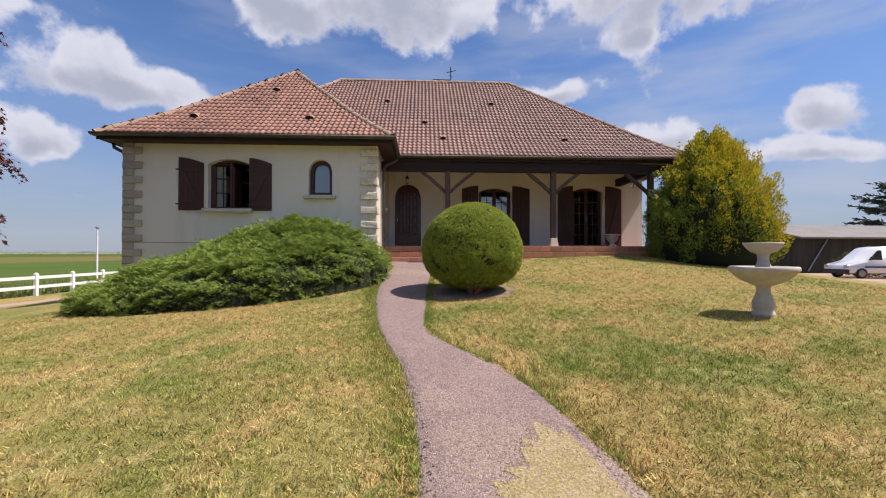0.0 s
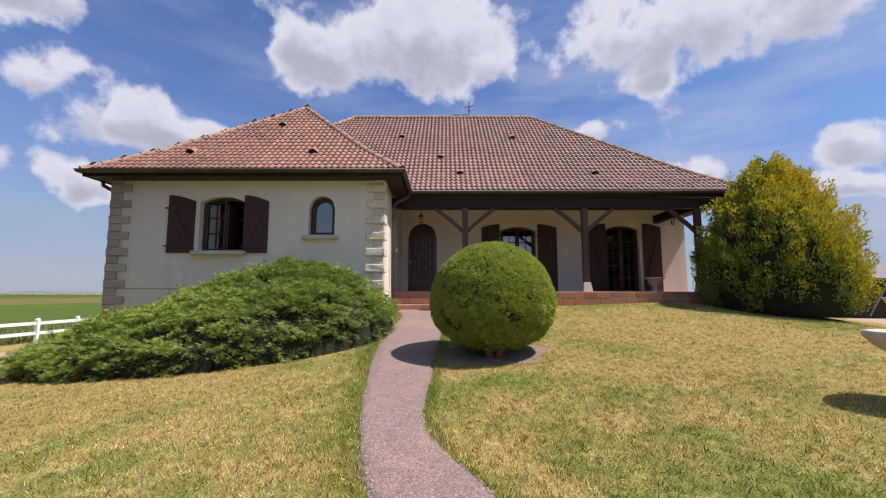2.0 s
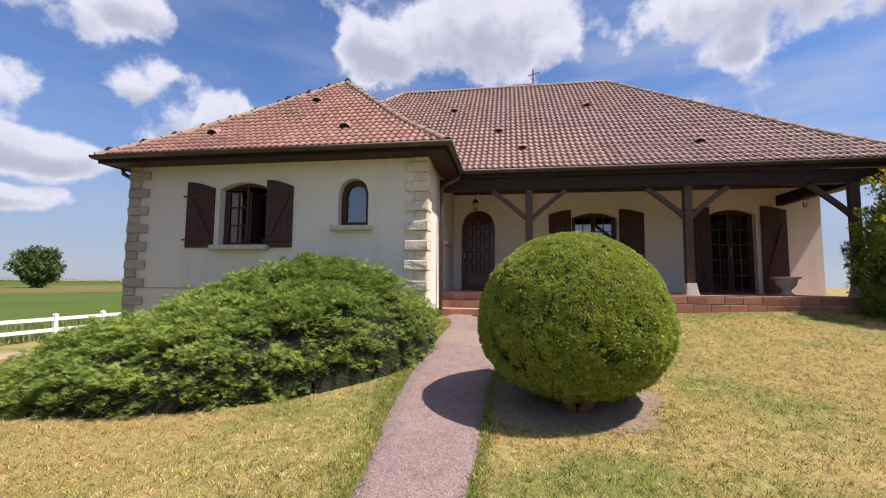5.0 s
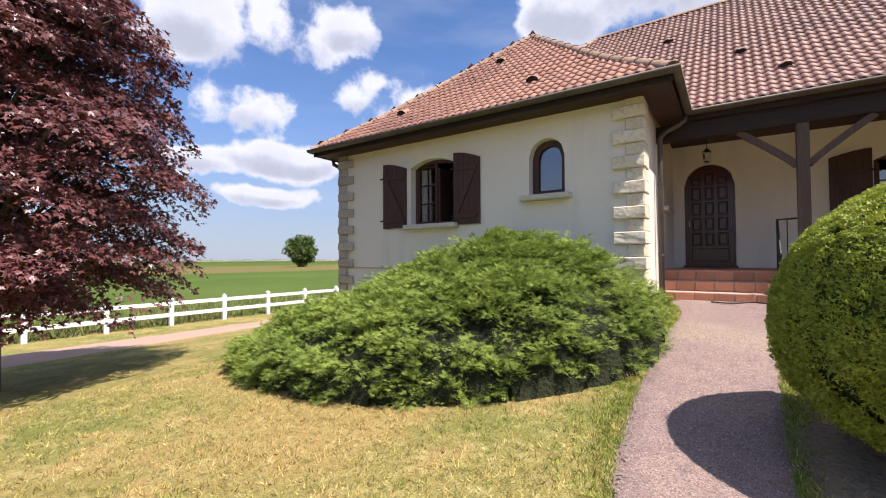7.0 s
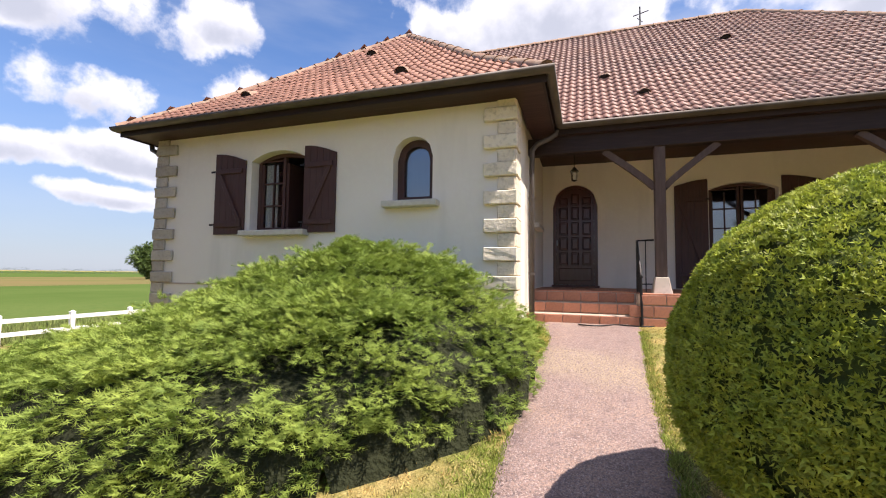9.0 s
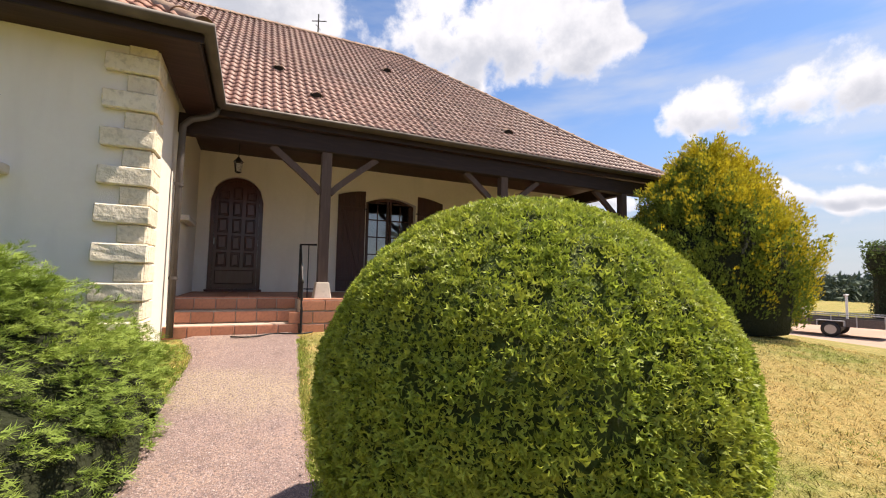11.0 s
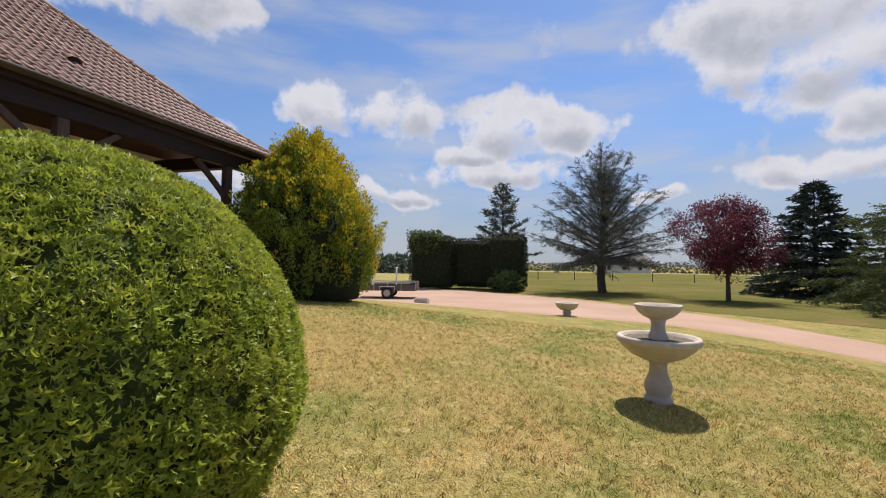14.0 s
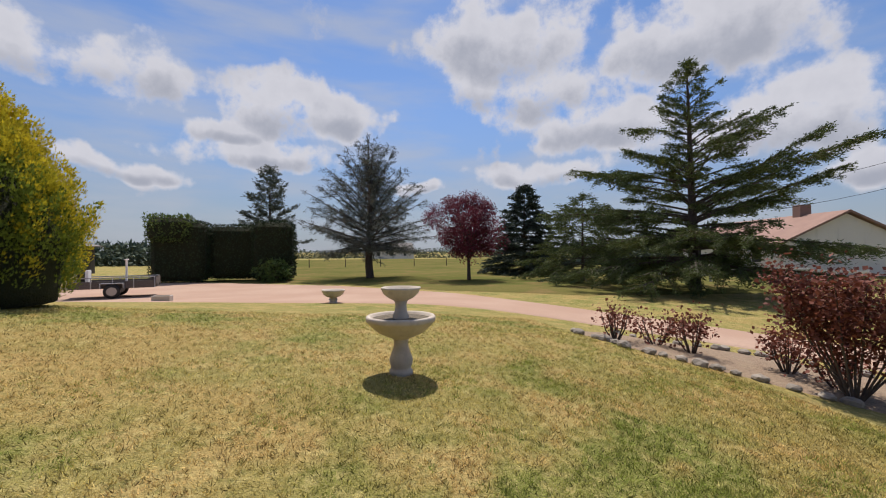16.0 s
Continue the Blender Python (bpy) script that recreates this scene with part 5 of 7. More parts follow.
def golden_conifer():
    cx, cy = 8.2, 12.1
    z0 = gz(cx, cy)
    H = 4.72 - z0
    s = thing("golden_conifer", (cx, cy, z0), "broad oval conifer, golden yellow tips, most on the sunward side over green plumes", "tree")
    nl = 560
    t = rng.random(nl) ** 0.9
    w = rng.uniform(0, math.tau, nl)

    def radius(t):
        return 1.66 * np.clip(np.where(t < 0.32, 0.88 + 0.375 * t, 1.0 * (1 - np.clip((t - 0.32) / 0.70, 0, 1) ** 1.5)), 0, 1.0)

    rad = radius(t) * (0.93 + 0.07 * np.sin(w * 5 + t * 9)) * rng.uniform(0.79, 1.02, nl)
    base = np.stack([cx + rad * np.cos(w), cy + rad * np.sin(w), z0 + 0.02 + t * H * 0.93], 1)
    m = 120
    out = np.stack([np.cos(w), np.sin(w), np.zeros(nl)], 1)
    axis = unit(out * 0.45 + np.array([0, 0, 1.0]) + rng.normal(0, 0.15, (nl, 3)))
    L = rng.uniform(0.32, 0.62, nl)
    f = rng.random((nl, m))
    wid = (0.15 * rng.uniform(0.75, 1.2, (nl, 1))) * np.sin(np.pi * np.clip(f * 0.70 + 0.18, 0, 1))
    off = unit(rng.normal(size=(nl, m, 3))) * wid[..., None]
    P = base[:, None] + axis[:, None] * (f * L[:, None])[..., None] + off
    A = axis[:, None] * 1.0 + unit(off + 1e-6) * 0.45 + rng.normal(0, 0.2, (nl, m, 3))
    Nn = unit(off + 1e-6) + out[:, None] * 0.25 + rng.normal(0, 0.2, (nl, m, 3))
    # gold new growth, also spread over the sunward top and side as sunlit colour
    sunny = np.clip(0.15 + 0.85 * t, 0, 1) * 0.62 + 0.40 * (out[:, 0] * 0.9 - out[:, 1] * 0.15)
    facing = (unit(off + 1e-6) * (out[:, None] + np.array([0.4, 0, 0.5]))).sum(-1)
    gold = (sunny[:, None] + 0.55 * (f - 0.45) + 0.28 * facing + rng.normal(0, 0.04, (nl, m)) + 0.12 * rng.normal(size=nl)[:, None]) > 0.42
    P, A, Nn, gold = P.reshape(-1, 3), A.reshape(-1, 3), Nn.reshape(-1, 3), gold.ravel()
    size = rng.uniform(0.05, 0.085, len(P))
    for name, mask, mat, label in (("green_foliage", ~gold, M_YGREEN, "deep green plumes, inside and away from the sun"), ("golden_foliage", gold, M_YGOLD, "golden yellow tips, most on the sunward side")):
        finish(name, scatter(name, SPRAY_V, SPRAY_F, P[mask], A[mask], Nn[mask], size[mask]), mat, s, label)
    # dark shell behind the plumes, coloured as the shade between them
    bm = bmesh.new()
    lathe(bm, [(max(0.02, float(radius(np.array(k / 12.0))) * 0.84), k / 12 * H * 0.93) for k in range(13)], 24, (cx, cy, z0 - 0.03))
    part("shade_core", bm, M_CORE, s, "dark shell that gives the shade between the plumes", True)


golden_conifer()


# ---- trees ----


def limb_points(p, d, length, sag, n=6, jitter=0.05):
    pts = [Vector(p)]
    d = Vector(d).normalized()
    for i in range(n):
        d = (d + Vector((random.uniform(-jitter, jitter), random.uniform(-jitter, jitter), random.uniform(-jitter, jitter) + sag))).normalized()
        pts.append(pts[-1] + d * length / n)
    return pts


def conifer(name, x, y, H, R, limbs, sag, mat, label, leaf=(0.2, 0.4), dens=30, low=0.08, trunk=0.022, sparse=1.0, rise_tip=0.4, droop=0.15, power=0.8, lean=(0, 0), plate=0.25, belly=0.0, ragged=0.7, extra=(), spray=0.30, hang=0.0, twigs=1.9):
    """A conifer: tapered trunk, whorls of limbs, needle sprays along them."""
    z0 = gz(x, y)
    s = thing(name, (x, y, z0), label, "tree")
    bm = bmesh.new()
    tp = [(x + lean[0] * k / 8, y + lean[1] * k / 8, z0 - 0.1 + H * k / 8) for k in range(9)]
    tube(bm, tp, [H * trunk * (1 - 0.95 * k / 8) + 0.01 for k in range(9)], 8)
    part("trunk", bm, M_BARK, s)
    bl = bmesh.new()
    P, A = [], []
    own = len(extra)
    for i in range(-own, limbs):
        t = low + (1 - low) * (i + 0.5) / limbs
        w = i * 2.399 + random.uniform(-0.4, 0.4)
        L = R * (1 - t) ** power * random.uniform(ragged, 1.12) * (1 - belly * max(0.0, 1 - (t - low) / 0.28)) + 0.12
        el = droop * -1 + rise_tip * t + random.uniform(-0.1, 0.18)
        if i < 0:
            t, w, L, el = extra[i + own]
        p = Vector((x + lean[0] * t, y + lean[1] * t, z0 + H * t))
        pts = limb_points(p, (math.cos(w), math.sin(w), el), L, sag)
        r0 = max(0.012, H * trunk * 0.42 * (1 - t))
        tube(bl, pts, [r0 * (1 - 0.85 * k / 6) for k in range(7)], 4, False)
        side = Vector((-math.sin(w), math.cos(w), 0))
        for j in range(max(3, int(L * twigs))):
            f = random.uniform(0.22, 0.95)
            q = pts[min(5, int(f * 6))].lerp(pts[min(6, int(f * 6) + 1)], f * 6 % 1)
            sl = L * spray * (1.15 - f) * random.uniform(0.6, 1.2) + 0.15
            dd = (pts[-1] - pts[0]).normalized() + side * random.choice((-1, 1)) * random.uniform(0.5, 1.1)
            tw = limb_points(q, dd, sl, sag * 0.6 - 3 * hang, 3, 0.1)
            tube(bl, tw, [r0 * 0.3, r0 * 0.22, r0 * 0.15, 0.004], 3, False)
            k = max(2, int(sl * dens * sparse))
            for _ in range(k):
                g = random.uniform(0.1, 1.0)
                c = tw[min(2, int(g * 3))].lerp(tw[min(3, int(g * 3) + 1)], g * 3 % 1)
                P.append(c + Vector((random.gauss(0, plate * 0.35), random.gauss(0, plate * 0.35), random.gauss(-hang, plate * 0.16 + hang))))
                A.append(dd.normalized() + Vector((random.gauss(0, 0.5), random.gauss(0, 0.5), random.gauss(-0.1, 0.3))))
        for _ in range(int(L * dens * 0.5 * sparse)):
            f = random.uniform(0.3, 1.0)
            q = pts[min(5, int(f * 6))].lerp(pts[min(6, int(f * 6) + 1)], f * 6 % 1)
            P.append(q + Vector((random.gauss(0, plate * 0.3), random.gauss(0, plate * 0.3), random.gauss(0, plate * 0.12))))
            A.append((pts[-1] - pts[0]).normalized() + Vector((random.gauss(0, 0.5), random.gauss(0, 0.5), random.gauss(0, 0.3))))
    for _ in range(int(dens * 2)):
        P.append(Vector((x + lean[0] + random.gauss(0, 0.08), y + lean[1] + random.gauss(0, 0.08), z0 + H * random.uniform(0.93, 1.0))))
        A.append(Vector((random.gauss(0, 0.4), random.gauss(0, 0.4), 1)))
    tagged(part("branchwork", bl, M_BARK, s), "", "", "", "stuff")
    P, A = np.array(P), np.array(A)
    finish("crown", scatter("crown", NEEDLE_V, NEEDLE_F, P, A, np.array([0, 0, 1.0]) + rng.normal(0, 0.5, P.shape), rng.uniform(leaf[0], leaf[1], len(P))), mat, s)
    return s


def broadleaf(name, x, y, H, clear, R, mat, label, leaves, leaf=(0.08, 0.14), flat=1.0, trunk=0.12, lobes=26, cone=0.0, open_=0.55, clump=0.40):
    """A round-headed tree: trunk, forking limbs, leaves in uneven clumps."""
    z0 = gz(x, y)
    s = thing(name, (x, y, z0), label, "tree")
    bm = bmesh.new()
    tube(bm, [(x, y, z0 - 0.1), (x + 0.03, y, z0 + clear * 0.6), (x, y + 0.03, z0 + clear + 0.4)], [trunk, trunk * 0.8, trunk * 0.65], 8)
    part("trunk", bm, M_BARK, s)
    bl = bmesh.new()
    cz, rz = z0 + (clear + H) / 2, (H - clear) / 2 * flat
    C = []
    for i in range(lobes):
        zz = -1 + 2 * (i + 0.5) / lobes
        w = i * 2.399
        q = (1 - zz * zz) ** (0.5 if zz > 0 or not cone else 0.28) * random.uniform(open_, 0.92) * (1 - cone * (zz + 0.35))
        c = Vector((x + R * q * math.cos(w), y + R * q * math.sin(w), cz + rz * zz * random.uniform(0.75, 0.95)))
        C.append(c)
        a = Vector((x, y, z0 + clear))
        mid = a.lerp(c, 0.5) + Vector((0, 0, 0.12 * R))
        tube(bl, [a, mid, c], [trunk * 0.4, trunk * 0.22, 0.01], 5, False)
    tagged(part("branchwork", bl, M_BARK, s), "", "", "", "stuff")
    C = np.array(C)
    pick = rng.integers(0, len(C), leaves)
    d = unit(rng.normal(size=(leaves, 3))) * (rng.random((leaves, 1)) ** 0.45)
    lr = R * clump * rng.uniform(0.7, 1.15, len(C))[pick][:, None]
    P = C[pick] + d * lr * np.array([1, 1, 0.8])
    P[:, 2] += 0.10 * R * wob(P, 2.6 / R * 1.6, 1.0)
    A = d + rng.normal(0, 0.6, (leaves, 3)) + np.array([0, 0, -0.2])
    finish("crown", scatter("crown", SPRAY_V, SPRAY_F, P, A, rng.normal(0, 0.6, (leaves, 3)) + d + np.array([0, 0, 0.5]), rng.uniform(leaf[0], leaf[1], leaves)), mat, s)
    return s




def layered_maple(x, y, H, clear, R):
    """A purple maple: limbs carrying flat drooping layers of lobed leaves with gaps between them."""
    z0 = gz(x, y)
    s = thing("purple_maple", (x, y, z0), "dense dark purple-leaved maple with low hanging branches", "tree")
    bm = bmesh.new()
    tube(bm, [(x, y, z0 - 0.1), (x + 0.03, y, z0 + clear), (x, y + 0.05, z0 + H * 0.55), (x - 0.05, y, z0 + H * 0.9)], [0.17, 0.14, 0.09, 0.02], 10)
    part("trunk", bm, M_BARK, s)
    bl = bmesh.new()
    cz, rz = z0 + (clear + H) / 2, (H - clear) / 2
    n, m = 250, 400
    C, O, W = [], [], []
    for i in range(n):
        zz = -1 + 2 * (i + 0.5) / n
        w = i * 2.399 + random.uniform(-0.3, 0.3)
        q = (1 - zz * zz) ** (0.5 if zz > 0 else 0.28) * (random.uniform(0.72, 1.02) if i % 3 else random.uniform(0.3, 0.7)) * (1 - 0.33 * (zz + 0.35))
        c = Vector((x + R * q * math.cos(w), y + R * q * math.sin(w), cz + rz * zz * 0.95))
        a = Vector((x, y, max(z0 + clear, c.z - 0.4 - 0.5 * q * R)))
        tube(bl, [a, a.lerp(c, 0.55) + Vector((0, 0, 0.10 * R)), c], [0.05, 0.03, 0.008], 5, False)
        C.append(c)
        O.append((math.cos(w), math.sin(w), 0))
        W.append(random.uniform(0.5, 0.85))
    tagged(part("branchwork", bl, M_BARK, s), "", "", "", "stuff")
    C, O, W = np.array(C), np.array(O), np.array(W)
    th = rng.uniform(0, math.tau, (n, m))
    rho = np.sqrt(rng.random((n, m))) * (0.8 + 0.2 * np.sin(th * 3 + rng.uniform(0, 6, (n, 1)))) * W[:, None]
    P = C[:, None] + np.stack([rho * np.cos(th), rho * np.sin(th), rng.normal(0, 0.055, (n, m))], -1)
    along = ((P - C[:, None]) * O[:, None]).sum(-1)
    P[..., 2] -= 0.30 * rho ** 2 / 0.6 + 0.38 * along
    A = (P - C[:, None]) * 1.2 + O[:, None] * 0.4 + rng.normal(0, 0.45, (n, m, 3)) + np.array([0, 0, -0.35])
    Nn = np.array([0, 0, 1.0]) + O[:, None] * 0.5 + rng.normal(0, 0.42, (n, m, 3))
    finish("crown", scatter("crown", PALM_V, PALM_F, P.reshape(-1, 3), A.reshape(-1, 3), Nn.reshape(-1, 3), rng.uniform(0.06, 0.105, n * m)), M_MAPLE, s)


def open_cedar(x, y, H, R):
    """A thin-needled cedar: low fork, many straight limbs rising outwards, fine twigs."""
    z0 = gz(x, y)
    s = thing("bare_cedar", (x, y, z0), "thin grey half-bare cedar on the lawn", "tree")
    bm = bmesh.new()
    tube(bm, [(x + 0.10 * math.sin(k * 1.1), y + 0.12 * math.sin(k * 0.9), z0 - 0.1 + H * k / 10) for k in range(11)], [0.30 * (1 - k / 10.3) ** 1.1 + 0.01 for k in range(11)], 9)
    part("trunk", bm, M_BARK, s)
    bl = bmesh.new()
    P, A = [], []

    def needles(pts, n):
        for _ in range(n):
            g = random.uniform(0.1, 1.0) * (len(pts) - 1)
            k = min(len(pts) - 2, int(g))
            P.append(pts[k].lerp(pts[k + 1], g - k) + Vector((random.gauss(0, 0.07), random.gauss(0, 0.07), random.gauss(-0.02, 0.05))))
            A.append((pts[-1] - pts[0]).normalized() + Vector((random.gauss(0, 0.7), random.gauss(0, 0.7), random.gauss(0, 0.4))))

    count = 96
    for i in range(count):
        tip = 0.16 + 0.82 * i / count
        w = i * 2.399 + random.uniform(-0.3, 0.3)
        env = R * (1 - (max(0.0, tip - 0.3) / 0.72) ** 1.9) * (0.72 + 0.28 * min(1.0, tip / 0.3)) * random.uniform(0.55, 1.05)
        t = 0.11 + (tip - 0.11) * 0.52 if tip > 0.25 else 0.15 + 0.1 * random.random()
        t = max(t, tip - 0.3)
        up = H * (tip - t) / max(env, 0.2)
        L = math.hypot(env, H * (tip - t))
        pts = limb_points((x, y, z0 + H * t), (math.cos(w), math.sin(w), up), L, 0.0, 7, 0.07)
        r0 = 0.025 + 0.055 * (1 - t)
        tube(bl, pts, [r0 * (1 - 0.88 * k / 7) for k in range(8)], 5, False)
        side = Vector((-math.sin(w), math.cos(w), 0))
        d0 = (pts[-1] - pts[0]).normalized()
        for _ in range(int(L * 4.6) + 2):
            g = random.uniform(0.16, 0.99) * 7
            k = min(6, int(g))
            q = pts[k].lerp(pts[k + 1], g - k)
            tl = random.uniform(0.35, 1.15) * (1.15 - 0.6 * g / 7)
            dd = d0 * 0.55 + side * random.choice((-1, 1)) * random.uniform(0.3, 1.0) + Vector((0, 0, random.uniform(-0.35, 0.25)))
            tw = limb_points(q, dd, tl, -0.05, 3, 0.14)
            tube(bl, tw, [0.016, 0.012, 0.008, 0.004], 3, False)
            needles(tw, int(tl * 26))
            for _ in range(2):
                q2 = tw[1].lerp(tw[3], random.random())
                t2 = limb_points(q2, dd.normalized() + Vector((random.gauss(0, 0.7), random.gauss(0, 0.7), random.gauss(-0.1, 0.4))), tl * 0.5, -0.05, 2, 0.1)
                tube(bl, t2, [0.009, 0.007, 0.004], 3, False)
                needles(t2, int(tl * 15))
    tagged(part("branchwork", bl, M_TWIG, s), "", "", "", "stuff")
    P, A = np.array(P), np.array(A)
    finish("crown", scatter("crown", NEEDLE_V * [0.6, 1, 0.6], NEEDLE_F, P, A, rng.normal(0, 1, P.shape), rng.uniform(0.08, 0.20, len(P))), M_GREYNEEDLE, s)


layered_maple(-8.95, 6.28, 8.0, 1.1, 2.55)
open_cedar(31.2, 3.85, 10.5, 5.7)
broadleaf("purple_plum", 26.4, -2.2, 5.7, 1.5, 2.75, M_PLUM, "round purple-red ornamental plum tree", 20000, (0.09, 0.17), 1.0, 0.14, 70, -0.18, 0.30, 0.27)
conifer("dark_spruce", 33.0, -9.3, 7.5, 4.3, 230, -0.02, M_SPRUCE, "dense dark conical spruce", (0.2, 0.42), 26, 0.03, 0.02, 1.0, 0.3, 0.15, 0.75, plate=0.3)
conifer("spreading_cedar", 16.4, -10.3, 11.0, 6.0, 120, -0.03, M_CEDAR, "large dark green cedar with wide layered branches", (0.085, 0.18), 85, 0.05, 0.024, 1.0, 0.72, -0.08, 0.85, lean=(0.3, 0.1), plate=0.2, ragged=0.3, spray=0.42, hang=0.04, twigs=2.9,
        extra=((0.33, 3.93, 7.0, 0.62), (0.30, 4.05, 6.4, 0.5), (0.36, 3.8, 5.8, 0.7), (0.55, 3.93, 4.4, 0.85), (0.58, 4.1, 3.9, 0.8), (0.42, 4.2, 5.6, 0.45), (0.30, 0.785, 7.6, 0.2), (0.32, 0.6, 7.0, 0.24), (0.45, 0.9, 5.7, 0.30), (0.47, 0.7, 5.2, 0.34), (0.68, 0.6, 3.4, 0.45),
               (0.2, 0.6, 7.3, 0.05), (0.18, 4.0, 7.0, 0.14), (0.1, 3.7, 6.0, 0.02), (0.12, 1.0, 6.8, 0.0), (0.16, 2.4, 6.0, 0.05), (0.09, 2.0, 6.0, -0.02), (0.13, 3.0, 6.0, 0.02), (0.24, 2.7, 5.6, 0.1), (0.14, 1.5, 6.2, 0.0), (0.22, 1.9, 5.8, 0.1), (0.2, 3.3, 6.4, 0.1)))
# the grey needle material puts distance haze into the pine's colour
conifer("tall_pine", 54, 14.0, 12.3, 5.4, 80, 0.05, M_GREYNEEDLE, "tall dark pine behind the clipped hedge", (0.25, 0.5), 26, 0.2, 0.018, 1.0, 0.55, 0.05, 0.62, plate=0.55, ragged=0.4)
conifer("low_cedar", 23.5, -8.8, 5.4, 4.6, 90, -0.05, M_CEDAR, "low drooping green conifer", (0.09, 0.19), 60, 0.05, 0.02, 1.0, 0.3, 0.1, 0.55, plate=0.22, hang=0.05, twigs=2.6)
broadleaf("field_tree", -119, 95, 10.5, 1.0, 5.0, M_LEAF, "lone round green tree standing in the field", 4000, (0.7, 1.2), 1.0, 0.4, 26)
conifer("garden_cedar", 52, 44, 9.5, 6.5, 60, -0.03, M_SPRUCE, "broad dark cedar behind the barn", (0.35, 0.7), 14, 0.25, 0.02, 1.0, 0.4, 0.0, 0.5, plate=0.5)


def leafy_block(owner, name, x0, x1, y0, y1, z0, z1, mat, n, size, rough=0.08):
    """A clipped block of leaves round a dark core that supplies inner shade."""
    c, hlf = np.array([(x0 + x1) / 2, (y0 + y1) / 2, (z0 + z1) / 2]), np.array([(x1 - x0) / 2, (y1 - y0) / 2, (z1 - z0) / 2])
    d = rng.uniform(-1, 1, (n, 3))
    ax = rng.choice(3, n, p=np.array([hlf[1] * hlf[2], hlf[0] * hlf[2], hlf[0] * hlf[1]]) / (hlf[1] * hlf[2] + hlf[0] * hlf[2] + hlf[0] * hlf[1]))
    d[np.arange(n), ax] = np.sign(d[np.arange(n), ax])
    r = (np.abs(d) ** 8).sum(1) ** (1 / 8)
    d = d / r[:, None]
    P = c + d * hlf * (1 + rough * 0.5 * wob(d * hlf, 1.7)[:, None]) + rng.normal(0, size * 0.3, (n, 3))
    nn = np.zeros((n, 3))
    nn[np.arange(n), ax] = np.sign(d[np.arange(n), ax])
    A = rng.normal(0, 0.7, (n, 3)) + nn * 0.6 + np.array([0, 0, 0.5])
    finish(name, scatter(name, SPRAY_V, SPRAY_F, P, A, nn + rng.normal(0, 0.5, (n, 3)), rng.uniform(0.6, 1.3, n) * size), mat, owner)
    part("shade_core", boxm(c[0] - hlf[0] * 0.93, c[0] + hlf[0] * 0.93, c[1] - hlf[1] * 0.93, c[1] + hlf[1] * 0.93, z0, c[2] + hlf[2] * 0.94, 0.3), M_CORE, owner)


HX = 30.0
hz = gz(HX, 13)
hd = thing("clipped_hedge", (HX, 13.5, hz), "tall dark clipped evergreen hedge, taller at both ends", "hedge")
leafy_block(hd, "left_block", HX, HX + 2.4, 14.5, 17.8, hz + 0.12, hz + 4.0, M_HEDGE, 5000, 0.14, 0.12)
leafy_block(hd, "climber", HX - 0.25, HX + 1.4, 15.4, 17.9, hz + 2.7, hz + 4.25, M_LEAF, 1500, 0.2, 0.45)
leafy_block(hd, "middle_block", HX + 0.8, HX + 2.6, 11.2, 14.6, hz + 0.22, hz + 3.8, M_HEDGE, 5000, 0.14)
leafy_block(hd, "right_block", HX - 0.2, HX + 2.2, 9.1, 11.7, hz + 0.12, hz + 4.05, M_HEDGE, 5000, 0.14, 0.12)
broadleaf("laurel_bush", 29.2, 10.2, 1.5, 0.05, 1.1, M_LEAF, "low leafy bush at the foot of the hedge", 900, (0.15, 0.3), 1.0, 0.05, 14)
for x, y, H, R in ((27.5, 25.5, 1.5, 1.3), (30.0, 25.0, 1.3, 1.0), (10.4, 16.2, 2.6, 1.0)):
    broadleaf("garden_shrub", x, y, H, 0.05, R, M_LEAF, "loose yellow-green garden shrub", 1400, (0.12, 0.24), 1.0, 0.05, 16)


def rose(x, y, H, R, leaves, label):
    s = thing("rose_bush", (x, y, gz(x, y)), label, "shrub", "rose bushes")
    z0 = gz(x, y) + 0.03
    tips = []
    for i in range(int(7 + R * 8)):
        w = i * 2.4 + random.uniform(-0.3, 0.3)
        sp = R * random.uniform(0.3, 1.0)
        bm = bmesh.new()
        a = Vector((x + 0.04 * math.cos(w), y + 0.04 * math.sin(w), z0 - 0.05))
        c = Vector((x + sp * math.cos(w), y + sp * math.sin(w), z0 + H * random.uniform(0.65, 1.0)))
        m = a.lerp(c, 0.5) + Vector((0.1 * sp * math.cos(w), 0.1 * sp * math.sin(w), -0.03))
        tube(bm, [a, m, c], [0.016, 0.012, 0.005], 5, False)
        part("stem", bm, M_BARK, s)
        tips += [m.lerp(c, t) for t in (0.3, 0.6, 0.85, 1.0)]
    T = np.array(tips)
    P = T[rng.integers(0, len(T), leaves)] + rng.normal(0, 0.075, (leaves, 3)) * (1 + R)
    finish("leaves", scatter("leaves", LEAF_V, LEAF_F, P, rng.normal(0, 1, (leaves, 3)), rng.normal(0, 0.5, (leaves, 3)) + [0, 0, 1], rng.uniform(0.035, 0.08, leaves)), [M_ROSE], s, "reddish young leaves")


for x, y, H, R, n in ((6.49, 1.42, 0.5, 0.28, 420), (6.38, 0.65, 0.46, 0.36, 380), (5.86, 0.39, 0.64, 0.42, 700), (4.82, -0.34, 0.68, 0.36, 600), (4.1, -0.3, 0.55, 0.4, 600)):
    rose(x, y, H, R, n, "bare-stemmed rose bush with reddish young leaves in the bed")
rose(3.75, 0.02, 1.6, 0.72, 7000, "tall dark red-leaved shrub in the rose bed")

# stones round the bed


